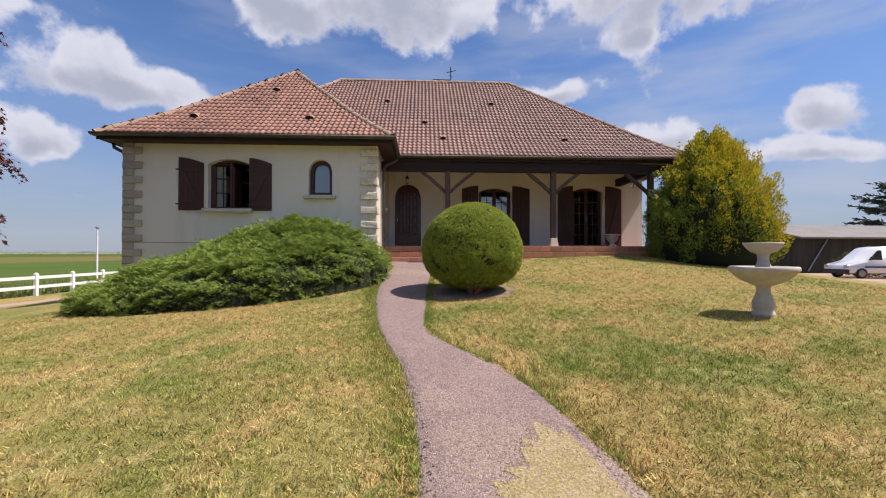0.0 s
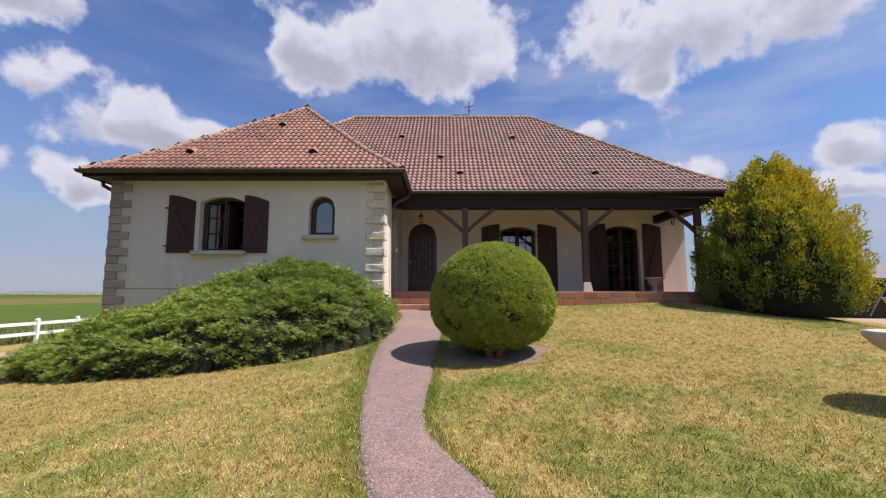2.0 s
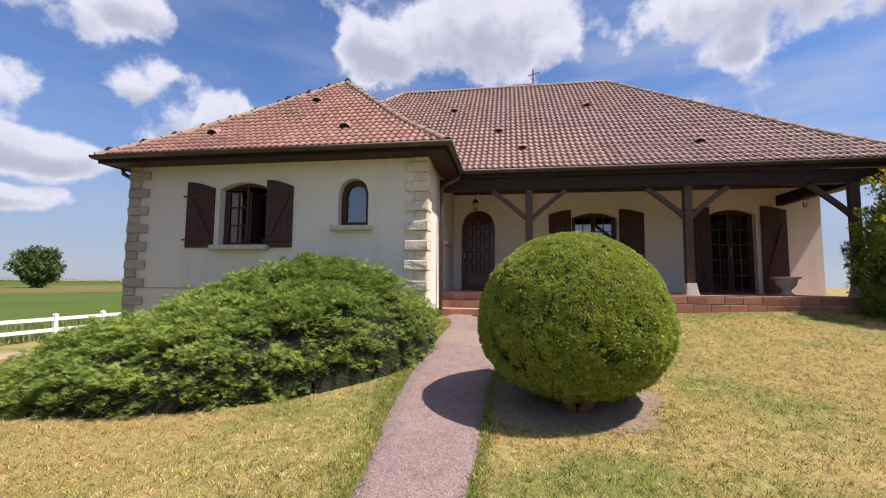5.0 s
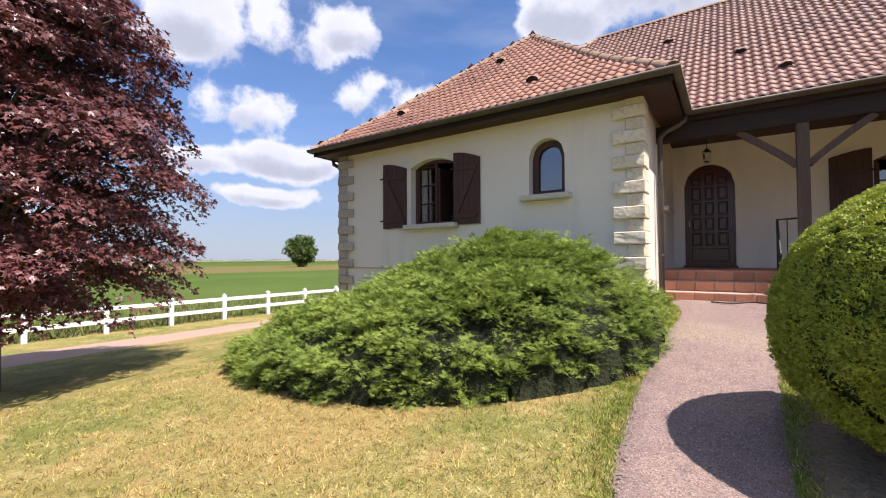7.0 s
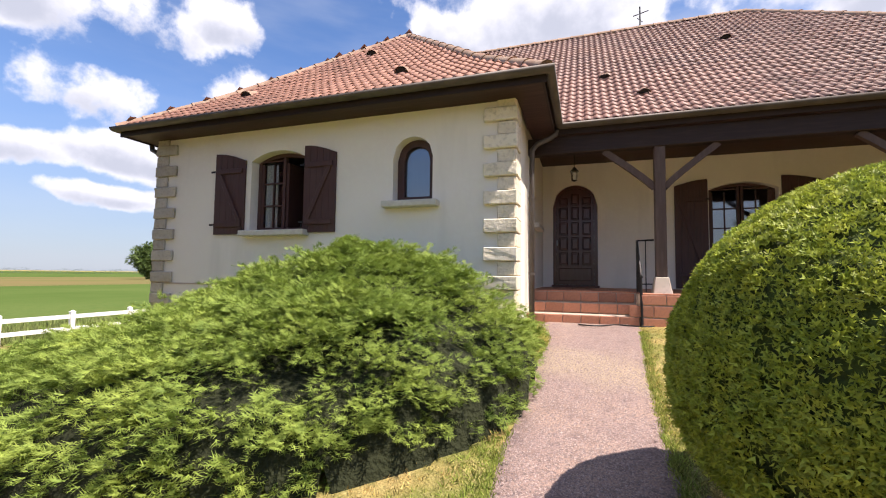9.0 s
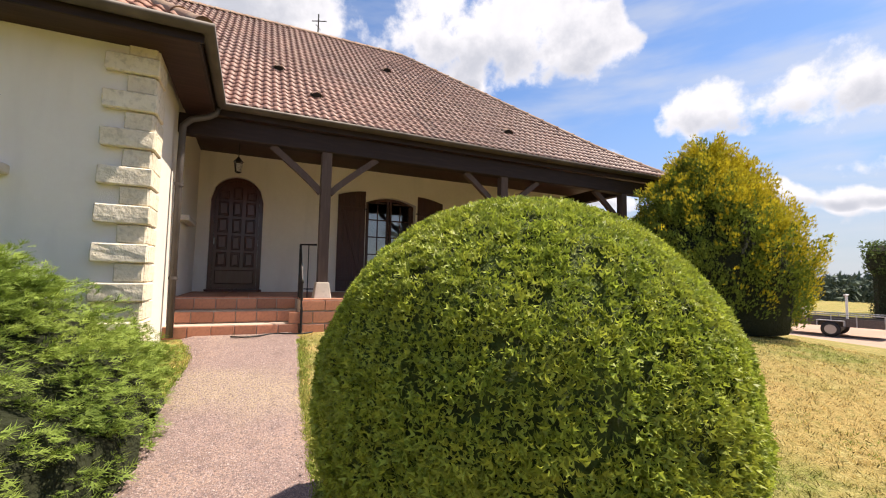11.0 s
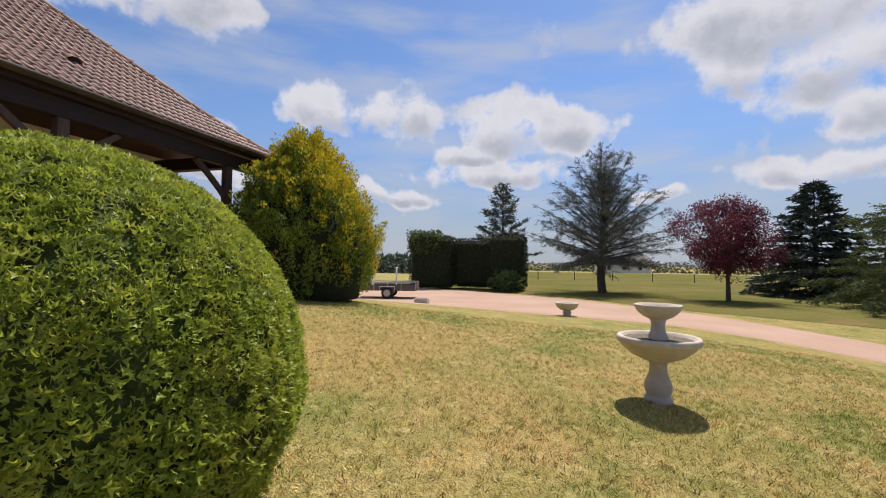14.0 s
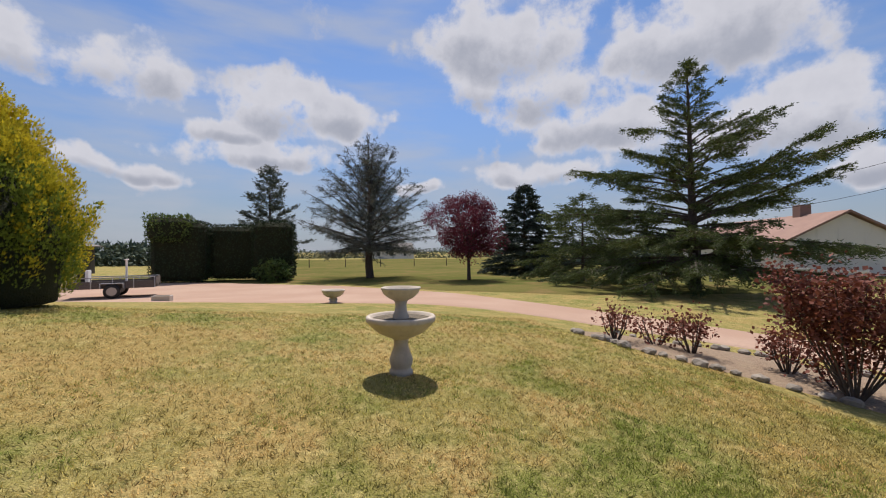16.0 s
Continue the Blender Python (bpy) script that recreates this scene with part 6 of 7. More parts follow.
def rocks():
    r2 = random.Random(4)
    line = [(7.15, 1.85), (5.8, 1.7), (4.85, 0.95), (3.8, 0.42), (2.2, -0.4)]
    back = [(7.5, 0.6), (6.7, -0.55), (5.7, -1.3), (4.5, -1.85)]
    for pl in (line, back):
        for a, b in zip(pl, pl[1:]):
            n = int(math.dist(a, b) / 0.24)
            for k in range(n):
                t = (k + r2.uniform(-0.3, 0.3)) / n
                x, y = a[0] + (b[0] - a[0]) * t + r2.uniform(-0.05, 0.05), a[1] + (b[1] - a[1]) * t + r2.uniform(-0.05, 0.05)
                bm = bmesh.new()
                bmesh.ops.create_icosphere(bm, subdivisions=2, radius=1.0)
                s = r2.uniform(0.06, 0.11)
                for v in bm.verts:
                    v.co *= 1 + 0.35 * noise.noise(v.co * 1.6 + Vector((x * 7, y * 5, 0)))
                    v.co = Vector((x + v.co.x * s * 1.3, y + v.co.y * s, gz(x, y) + 0.035 + v.co.z * s * 0.7))
                tagged(part("edging_stone", bm, M_ROCK, None), "rough grey-brown edging stone of the rose bed", "stone", "rose bed edging")


rocks()

# ---- fountain, pots ----


def fountain(x, y):
    z = gz(x, y)
    f = thing("garden_fountain", (x, y, z), "two-tiered cast stone garden fountain, dry, on the lawn", "fountain")
    bm = bmesh.new()
    lathe(bm, [(0.78 * r, h) for r, h in [(0.155, -0.03), (0.155, 0.035), (0.135, 0.05), (0.135, 0.075), (0.15, 0.10), (0.155, 0.15), (0.13, 0.21), (0.10, 0.27), (0.095, 0.32), (0.105, 0.36), (0.11, 0.375)]], 32, (x, y, z))
    part("pedestal", bm, M_CAST, f, "", True)
    bm = bmesh.new()
    lathe(bm, [(0.78 * r, h) for r, h in [(0.10, 0.36), (0.18, 0.385), (0.30, 0.43), (0.39, 0.49), (0.435, 0.535), (0.45, 0.54), (0.462, 0.555), (0.462, 0.585), (0.45, 0.60), (0.415, 0.60), (0.40, 0.585), (0.33, 0.535), (0.12, 0.515)]], 40, (x, y, z))
    part("lower_basin", bm, M_CAST, f, "", True)
    bm = bmesh.new()
    lathe(bm, [(0.78 * r, h) for r, h in [(0.395, 0.0), (0.395, 0.003)]], 32, (x, y, z + 0.57))
    part("debris", bm, shader("dry_debris", (0.10, 0.085, 0.065), 0.95, var=[(30, 4, 0.4, 0.7, (0.25, 0.21, 0.15), 0.8)], bump=[(40, 1.0, 0.02)]), f, "dry leaves and dirt")
    bm = bmesh.new()
    lathe(bm, [(0.78 * r, h) for r, h in [(0.11, 0.51), (0.11, 0.60), (0.085, 0.64), (0.075, 0.70), (0.085, 0.745), (0.10, 0.76)]], 24, (x, y, z))
    part("stem", bm, M_CAST, f, "", True)
    bm = bmesh.new()
    n = 8 * 6
    prof = [(0.09, 0.755), (0.17, 0.785), (0.225, 0.83), (0.245, 0.865), (0.255, 0.875), (0.255, 0.893), (0.235, 0.893), (0.215, 0.86), (0.15, 0.82), (0.05, 0.81)]
    rings = []
    for r, zz in prof:
        rings.append([bm.verts.new((x + 0.78 * r * (1 + (0.045 if r > 0.2 else 0.0) * abs(math.cos(4 * a))) * math.cos(a), y + 0.78 * r * (1 + (0.045 if r > 0.2 else 0.0) * abs(math.cos(4 * a))) * math.sin(a), z + zz)) for a in [math.tau * k / n for k in range(n)]])
    for r0, r1 in zip(rings, rings[1:]):
        for k in range(n):
            bm.faces.new((r0[k], r0[(k + 1) % n], r1[(k + 1) % n], r1[k]))
    bm.faces.new(rings[0][::-1])
    bm.faces.new(rings[-1])
    part("upper_basin", bm, M_CAST, f, "scalloped upper basin", True)


fountain(4.29, 5.61)


def bowl_planter(x, y):
    z = gz(x, y)
    p = thing("bowl_planter", (x, y, z), "weathered stone bowl planter on a short foot", "planter")
    bm = bmesh.new()
    lathe(bm, [(0.13, -0.02), (0.13, 0.03), (0.10, 0.06), (0.14, 0.11), (0.10, 0.17), (0.20, 0.20), (0.30, 0.27), (0.33, 0.36), (0.35, 0.37), (0.35, 0.41), (0.31, 0.41), (0.28, 0.34), (0.05, 0.31)], 28, (x, y, z))
    part("bowl", bm, M_CAST, p, "", True)


bowl_planter(13.28, 6.36)
tr = thing("trough_planter", (14.55, 11.44, gz(14.55, 11.44)), "small rectangular weathered stone trough on the lawn edge", "planter")
bm = bmesh.new()
zt = gz(14.55, 11.44)
box(bm, 14.40, 14.70, 11.19, 11.69, zt - 0.02, zt + 0.2, 0.015)
top = max(bm.faces, key=lambda f: f.calc_center_median().z)
r = bmesh.ops.inset_region(bm, faces=[top], thickness=0.03)
bmesh.ops.translate(bm, verts=top.verts, vec=(0, 0, -0.06))
part("body", bm, M_CAST, tr)

# ---- white fence ----


def rail_fence(x, ys, z, name="rail_fence", label="white two-rail paddock fence"):
    f = thing(name, (x, ys[0], z), label, "fence")
    for y in ys:
        g = gz(x, y)
        bm = boxm(x - 0.065, x + 0.065, y - 0.065, y + 0.065, g - 0.05, g + 0.93, 0.006)
        bmesh.ops.create_cone(bm, cap_ends=True, segments=4, radius1=0.105, radius2=0.01, depth=0.06, matrix=Matrix.Translation((x, y, g + 0.96)) @ Matrix.Rotation(math.pi / 4, 4, "Z"))
        part("post", bm, M_WHITE, f)
    for a, b in zip(ys, ys[1:]):
        for h in (0.38, 0.78):
            bm = boxm(x - 0.02, x + 0.02, a + 0.066, b - 0.066, 0, 0.13, 0.004)
            for v in bm.verts:
                v.co.z += gz(x, v.co.y) + h - 0.065
            part("rail", bm, M_WHITE, f)
    return f


rail_fence(-16.35, [8.1 + 1.87 * k for k in range(-10, 16)], -0.3)


def low_rails(a, b, n):
    """A white two-rail fence from a to b in n bays."""
    f = thing("garden_rail_fence", (a[0], a[1], gz(*a)), "low white two-rail fence behind the big cedar", "fence")
    pts = [(a[0] + (b[0] - a[0]) * k / n, a[1] + (b[1] - a[1]) * k / n) for k in range(n + 1)]
    turn = math.atan2(b[1] - a[1], b[0] - a[0])
    for px, py in pts:
        bm = boxm(-0.06, 0.06, -0.06, 0.06, -0.05, 0.98, 0.008)
        bmesh.ops.transform(bm, verts=bm.verts, matrix=Matrix.Translation((px, py, gz(px, py))) @ Matrix.Rotation(turn, 4, "Z"))
        part("post", bm, M_WHITE, f)
    bay = math.dist(a, b) / n
    for px, py in pts[:-1]:
        for h in (0.42, 0.84):
            bm = boxm(0.061, bay - 0.061, -0.02, 0.02, h - 0.06, h + 0.06, 0.004)
            bmesh.ops.transform(bm, verts=bm.verts, matrix=Matrix.Translation((px, py, gz(px, py))) @ Matrix.Rotation(turn, 4, "Z"))
            part("rail", bm, M_WHITE, f)


low_rails((23.5, -12.5), (14.5, -18.5), 5)
pl = thing("garden_lamp_post", (-16.9, 23.4, gz(-16.9, 23.4)), "slim white pole behind the fence", "pole")
bm = bmesh.new()
tube(bm, [(-16.9, 23.4, gz(-16.9, 23.4) - 0.05), (-16.9, 23.4, 2.8)], [0.05, 0.035], 8)
part("pole", bm, M_WHITE, pl)
bm = bmesh.new()
lathe(bm, [(0.03, 0), (0.09, 0.04), (0.09, 0.1), (0.02, 0.14)], 10, (-16.9, 23.4, 2.78))
part("head", bm, M_GALV, pl)


# ---- trailer and van ----


def wheel(parent, x, y, z, r, w, dx, dy):
    """A wheel whose axle runs along (dx, dy)."""
    m = Matrix.Translation((x, y, z)) @ Matrix.Rotation(math.atan2(dy, dx), 4, "Z") @ Matrix.Rotation(math.pi / 2, 4, "Y")
    bm = bmesh.new()
    lathe(bm, [(r * 0.62, -w / 2), (r * 0.94, -w / 2), (r, -w / 3), (r, w / 3), (r * 0.94, w / 2), (r * 0.62, w / 2)], 24)
    bmesh.ops.transform(bm, verts=bm.verts, matrix=m)
    ty = part("tyre", bm, M_BLACK, parent, "black rubber tyre", True)
    bm = bmesh.new()
    lathe(bm, [(r * 0.60, -w / 2 - 0.004), (r * 0.52, -w / 2 - 0.008), (r * 0.5, w / 2 + 0.006), (r * 0.60, w / 2 + 0.004)], 20)
    bmesh.ops.transform(bm, verts=bm.verts, matrix=m)
    part("rim", bm, M_RIM, ty, "grey steel rim")


def trailer():
    cx, cy = 20.6, 15.3
    z = gz(cx, cy) + 0.03
    t = thing("flat_trailer", (cx, cy, z), "small grey flat-bed trailer with low rails and two white posts", "trailer")
    ca, sa = math.cos(radians(104)), math.sin(radians(104))

    def place(bm):
        bmesh.ops.transform(bm, verts=bm.verts, matrix=Matrix.Translation((cx, cy, z)) @ Matrix(((ca, -sa, 0, 0), (sa, ca, 0, 0), (0, 0, 1, 0), (0, 0, 0, 1))))
        return bm

    def b(name, mat, *a, label=""):
        return part(name, place(boxm(*a, 0.005)), mat, t, label)

    b("bed", M_TRAILER, -1.45, 1.45, -0.72, 0.72, 0.42, 0.50)
    for s in (-1, 1):
        b("side_board", M_TRAILER, -1.45, 1.45, s * 0.735 - 0.015, s * 0.735 + 0.015, 0.40, 0.70)
        b("top_rail", M_GALV, -1.45, 1.45, s * 0.735 - 0.02, s * 0.735 + 0.02, 0.82, 0.86)
        for x in (-1.43, -0.7, 0, 0.7, 1.43):
            b("stanchion", M_GALV, x - 0.02, x + 0.02, s * 0.76 - 0.01, s * 0.76 + 0.01, 0.40, 0.84)
        b("mudguard", M_GALV, -0.36, 0.36, s * 0.86 - 0.1, s * 0.86 + 0.1, 0.60, 0.63)
        b("mudguard", M_GALV, -0.40, -0.36, s * 0.86 - 0.1, s * 0.86 + 0.1, 0.42, 0.62)
        b("mudguard", M_GALV, 0.36, 0.40, s * 0.86 - 0.1, s * 0.86 + 0.1, 0.42, 0.62)
    b("tailgate", M_TRAILER, -1.48, -1.455, -0.72, 0.72, 0.42, 0.84)
    b("tail_light", M_BLACK, -1.50, -1.481, -0.6, -0.3, 0.46, 0.56)
    b("tail_light", M_BLACK, -1.50, -1.481, 0.3, 0.6, 0.46, 0.56)
    for x in (-0.35, 1.35):
        b("post", M_WHITE, x - 0.035, x + 0.035, -0.035, 0.035, 0.50, 1.55, label="white upright post")
        b("cross_bar", M_WHITE, x - 0.04, x + 0.04, -0.3, 0.3, 1.551, 1.60, label="white cross bar")
    b("drawbar", M_GALV, 1.46, 2.7, -0.04, 0.04, 0.40, 0.48)
    b("box_load", M_BLACK, 1.0, 1.25, -0.25, 0.2, 0.502, 1.0, label="dark box standing on the bed")
    b("white_board", M_WHITE, 0.88, 0.98, -0.25, 0.25, 0.502, 1.15, label="pale board leaning on the bed")
    for s in (-1, 1):
        p = Vector((0.0, s * 0.86, 0.29))
        wheel(t, cx + ca * p.x - sa * p.y, cy + sa * p.x + ca * p.y, z + p.z, 0.29, 0.16, -sa, ca)


trailer()


def van():
    cx, cy = 26.0, 23.6
    z = gz(cx, cy) + 0.03
    v = thing("parked_van", (cx, cy, z), "small white panel van parked on the drive", "van")
    out = [(-2.05, 0.30), (-2.07, 0.62), (-1.95, 0.80), (-1.15, 1.02), (-0.62, 1.55), (-0.35, 1.74), (0.2, 1.82), (1.9, 1.80), (2.05, 1.70), (2.08, 0.32)]
    ca, sa = math.cos(radians(-8)), math.sin(radians(-8))
    M = Matrix.Translation((cx, cy, z)) @ Matrix.Rotation(radians(-8), 4, "Z")
    bm = bmesh.new()
    rows = []
    for y, ins in ((-0.80, 0.0), (-0.84, 0.0), (0.84, 0.0), (0.80, 0.0)):
        k = 0.975 if abs(y) < 0.82 else 1.0
        rows.append([bm.verts.new((x, y * (0.9 if zz > 1.4 and abs(y) < 0.9 else 1.0), zz * (1.0))) for x, zz in out])
    rows = [rows[1], rows[2]]
    for i in range(len(out)):
        j = (i + 1) % len(out)
        bm.faces.new((rows[0][i], rows[1][i], rows[1][j], rows[0][j]))
    bm.faces.new(rows[0])
    bm.faces.new(rows[1][::-1])
    bmesh.ops.delete(bm, geom=[q for q in bm.verts if not q.link_faces], context="VERTS")
    bmesh.ops.bevel(bm, geom=list(bm.edges), offset=0.05, segments=2, affect="EDGES")
    bmesh.ops.recalc_face_normals(bm, faces=bm.faces)
    bmesh.ops.transform(bm, verts=bm.verts, matrix=M)
    part("body", bm, M_CAR, v, "", True)
    for s in (-1, 1):
        bm = bmesh.new()
        y = s * 0.845
        quad = [(-1.02, y, 1.06), (-0.30, y, 1.06), (-0.30, y * 0.935, 1.60), (-0.52, y * 0.935, 1.58)]
        q = [bm.verts.new((a, b + s * 0.006, c)) for a, b, c in quad]
        bm.faces.new(q if s < 0 else q[::-1])
        bmesh.ops.transform(bm, verts=bm.verts, matrix=M)
        part("side_window", bm, M_BLACK, v, "dark side window")
        part("side_trim", (lambda g: (bmesh.ops.transform(g, verts=g.verts, matrix=M), g)[1])(boxm(-1.2, 1.9, y + s * 0.001, y + s * 0.02, 0.62, 0.70)), M_BLACK, v, "black rubbing strip")
        part("mirror", (lambda g: (bmesh.ops.transform(g, verts=g.verts, matrix=M), g)[1])(boxm(-0.95, -0.82, y + s * 0.001, y + s * 0.16, 1.06, 1.22, 0.02)), M_BLACK, v)
        part("headlight", (lambda g: (bmesh.ops.transform(g, verts=g.verts, matrix=M), g)[1])(boxm(-2.075, -1.9, s * 0.68 - 0.13, s * 0.68 + 0.13, 0.62, 0.76, 0.02)), M_RIM, v)
    part("bumper", (lambda g: (bmesh.ops.transform(g, verts=g.verts, matrix=M), g)[1])(boxm(-2.13, -1.95, -0.84, 0.84, 0.28, 0.52, 0.03)), M_BLACK, v, "black front bumper")
    for x in (-1.35, 1.32):
        for s in (-1, 1):
            p = M @ Vector((x, s * 0.78, 0.30))
            wheel(v, p.x, p.y, p.z, 0.30, 0.18, -sa, ca)


van()


# ---- buildings in the distance ----


def barn():
    x0, x1, y0, y1 = 28.5, 52, 31, 40
    z = gz(36, 34)
    b = thing("barn", (38, 31, z), "long low dark boarded barn with a grey roof", "barn")
    part("wall", boxm(x0, x1, y0, y1, z - 0.3, z + 2.7), M_BARN, b)
    bm = bmesh.new()
    for (ya, za), (yb, zb) in (((y0 - 0.5, z + 2.65), (36, z + 3.9)), ((36, z + 3.9), (y1 + 0.5, z + 2.65))):
        q = [(x0 - 0.4, ya, za), (x1 + 0.4, ya, za), (x1 + 0.4, yb, zb), (x0 - 0.4, yb, zb)]
        lo = [bm.verts.new(p) for p in q]
        hi = [bm.verts.new((p[0], p[1], p[2] + 0.12)) for p in q]
        bm.faces.new(lo[::-1])
        bm.faces.new(hi)
        for i in range(4):
            bm.faces.new((lo[i], lo[(i + 1) % 4], hi[(i + 1) % 4], hi[i]))
    part("roof", bm, M_SLATE, b, "grey weathered roof")
    bm = bmesh.new()
    tube(bm, [(30.5, y0 - 0.15, z + 2.6), (29.0, y0 - 0.1, z + 0.2)], 0.05, 6)
    part("downpipe", bm, M_GALV, b)


barn()


def cottage(name, cx, cy, yaw, L, W, eave, ridge, label, wall, roof, chim=True, n=3):
    z = gz(cx, cy)
    h = thing(name, (cx, cy, z), label, "house")
    M = Matrix.Translation((cx, cy, z)) @ Matrix.Rotation(radians(yaw), 4, "Z")

    def add(nm, bm, mat, lab=""):
        bmesh.ops.transform(bm, verts=bm.verts, matrix=M)
        return part(nm, bm, mat, h, lab)

    bm = bmesh.new()
    pts = [(-W / 2, -0.3), (W / 2, -0.3), (W / 2, eave), (0, ridge - 0.1), (-W / 2, eave)]
    a = [bm.verts.new((-L / 2, p, q)) for p, q in pts]
    b = [bm.verts.new((L / 2, p, q)) for p, q in pts]
    bm.faces.new(a)
    bm.faces.new(b[::-1])
    for i in range(5):
        bm.faces.new((a[i], a[(i + 1) % 5], b[(i + 1) % 5], b[i]))
    bmesh.ops.recalc_face_normals(bm, faces=bm.faces)
    add("wall", bm, wall)
    bm = bmesh.new()
    for s in (-1, 1):
        q = [(-L / 2 - 0.3, s * (W / 2 + 0.4), eave - 0.2), (L / 2 + 0.3, s * (W / 2 + 0.4), eave - 0.2), (L / 2 + 0.3, 0, ridge), (-L / 2 - 0.3, 0, ridge)]
        lo = [bm.verts.new(p) for p in q]
        hi = [bm.verts.new((p[0], p[1], p[2] + 0.15)) for p in q]
        bm.faces.new(lo)
        bm.faces.new(hi)
        for i in range(4):
            bm.faces.new((lo[i], lo[(i + 1) % 4], hi[(i + 1) % 4], hi[i]))
    bmesh.ops.recalc_face_normals(bm, faces=bm.faces)
    add("roof", bm, roof)
    if chim:
        add("chimney", boxm(-L * 0.25, -L * 0.25 + 0.8, -0.4, 0.4, ridge - 0.5, ridge + 0.9), roof)
    for k in range(n):
        x = -L / 2 + L * (k + 0.7) / (n + 0.4)
        add("window", boxm(x - 0.5, x + 0.5, W / 2 - 0.02, W / 2 + 0.03, 1.0, 2.2), M_BLACK)


cottage("neighbour_house", 27.9, -30.0, -19, 14.5, 8, 2.5, 4.5, "low pale neighbouring house with a pink tiled roof", M_WALL, M_PINKROOF)
cottage("far_farm", 150, -12, 95, 16, 8, 2.8, 5.6, "distant pale farm building", M_WALL, M_SLATE, False)


def power_line():
    p = thing("power_line", (44, -50, 0), "thin overhead cables across the sky", "cable")
    for dz in (0, -1.6):
        bm = bmesh.new()
        a, b = Vector((22, -23, 6.4 + dz)), Vector((13.5, -30.5, 9.6 + dz))
        tube(bm, [a.lerp(b, t / 8) - Vector((0, 0, 0.5 * math.sin(math.pi * t / 8))) for t in range(9)], 0.018, 4)
        part("cable", bm, M_IRON, p)


power_line()


def woods(name, pts, h, n, label):
    """A far line of trees: many clumps, counted by nobody."""
    P = []
    L = np.array(pts, float)
    for _ in range(n):
        i = rng.integers(0, len(L) - 1)
        t = rng.random()
        q = L[i] * (1 - t) + L[i + 1] * t
        hh = h * (0.55 + 0.45 * abs(math.sin(q[0] * 0.11 + q[1] * 0.07) + 0.5 * math.sin(q[0] * 0.31 - q[1] * 0.23)) / 1.3)
        w = rng.random() ** 1.5
        P.append((q[0] + rng.normal(0, h * 0.5), q[1] + rng.normal(0, h * 0.5), gz(*q) + hh * w))
    P = np.array(P)
    P[:, 2] -= 0.12 * h
    A = unit(rng.normal(size=P.shape)) + np.array([0, 0, 0.5])
    me = scatter(name, SPRAY_V, SPRAY_F, P, A, rng.normal(size=P.shape), rng.uniform(0.09, 0.24, len(P)) * h)
    return tagged(finish(name, me, M_FARWOOD), label, "woods", "", "stuff")


woods("far_woods", [(-420, -150), (-400, 60), (-330, 260), (-200, 420), (-60, 480)], 4, 20000, "far dark line of woods on the horizon")
woods("far_hedgerow", [(150, 160), (165, 80), (170, 20), (160, -40), (140, -110), (100, -160)], 5, 20000, "distant green hedgerow and trees")
woods("near_hedgerow", [(85, 75), (95, 50), (90, 30)], 6, 8000, "green trees beyond the paddock")
woods("back_trees", [(60, -32), (52, -45), (40, -60), (20, -64), (0, -60), (-20, -55)], 6, 14000, "green trees and bushes behind the neighbouring house")

# paddock posts beyond the lawn
for y in range(-10, 20, 5):
    bm = bmesh.new()
    tube(bm, [(62, y, gz(62, y) - 0.1), (62, y, gz(62, y) + 1.2)], 0.06, 6)
    tagged(part("fence_post", bm, M_BARK, None), "weathered wooden paddock post", "post", "paddock posts")

# ---- grass ----


def path_side(x, y):
    ly = np.interp(y, [p[1] for p in PATH_L], [p[0] for p in PATH_L])
    ry = np.interp(y, [p[1] for p in PATH_R], [p[0] for p in PATH_R])
    worn = (y < 3.1 + 0.16 * np.sin(x * 9)) & (x > 0.38 + 0.22 * (y - 2.2) + 0.05 * np.sin(y * 7)) & (x < ry - 0.16)
    return (x > ly + 0.02) & (x < ry - 0.02) & (y < 12.96) & ~worn


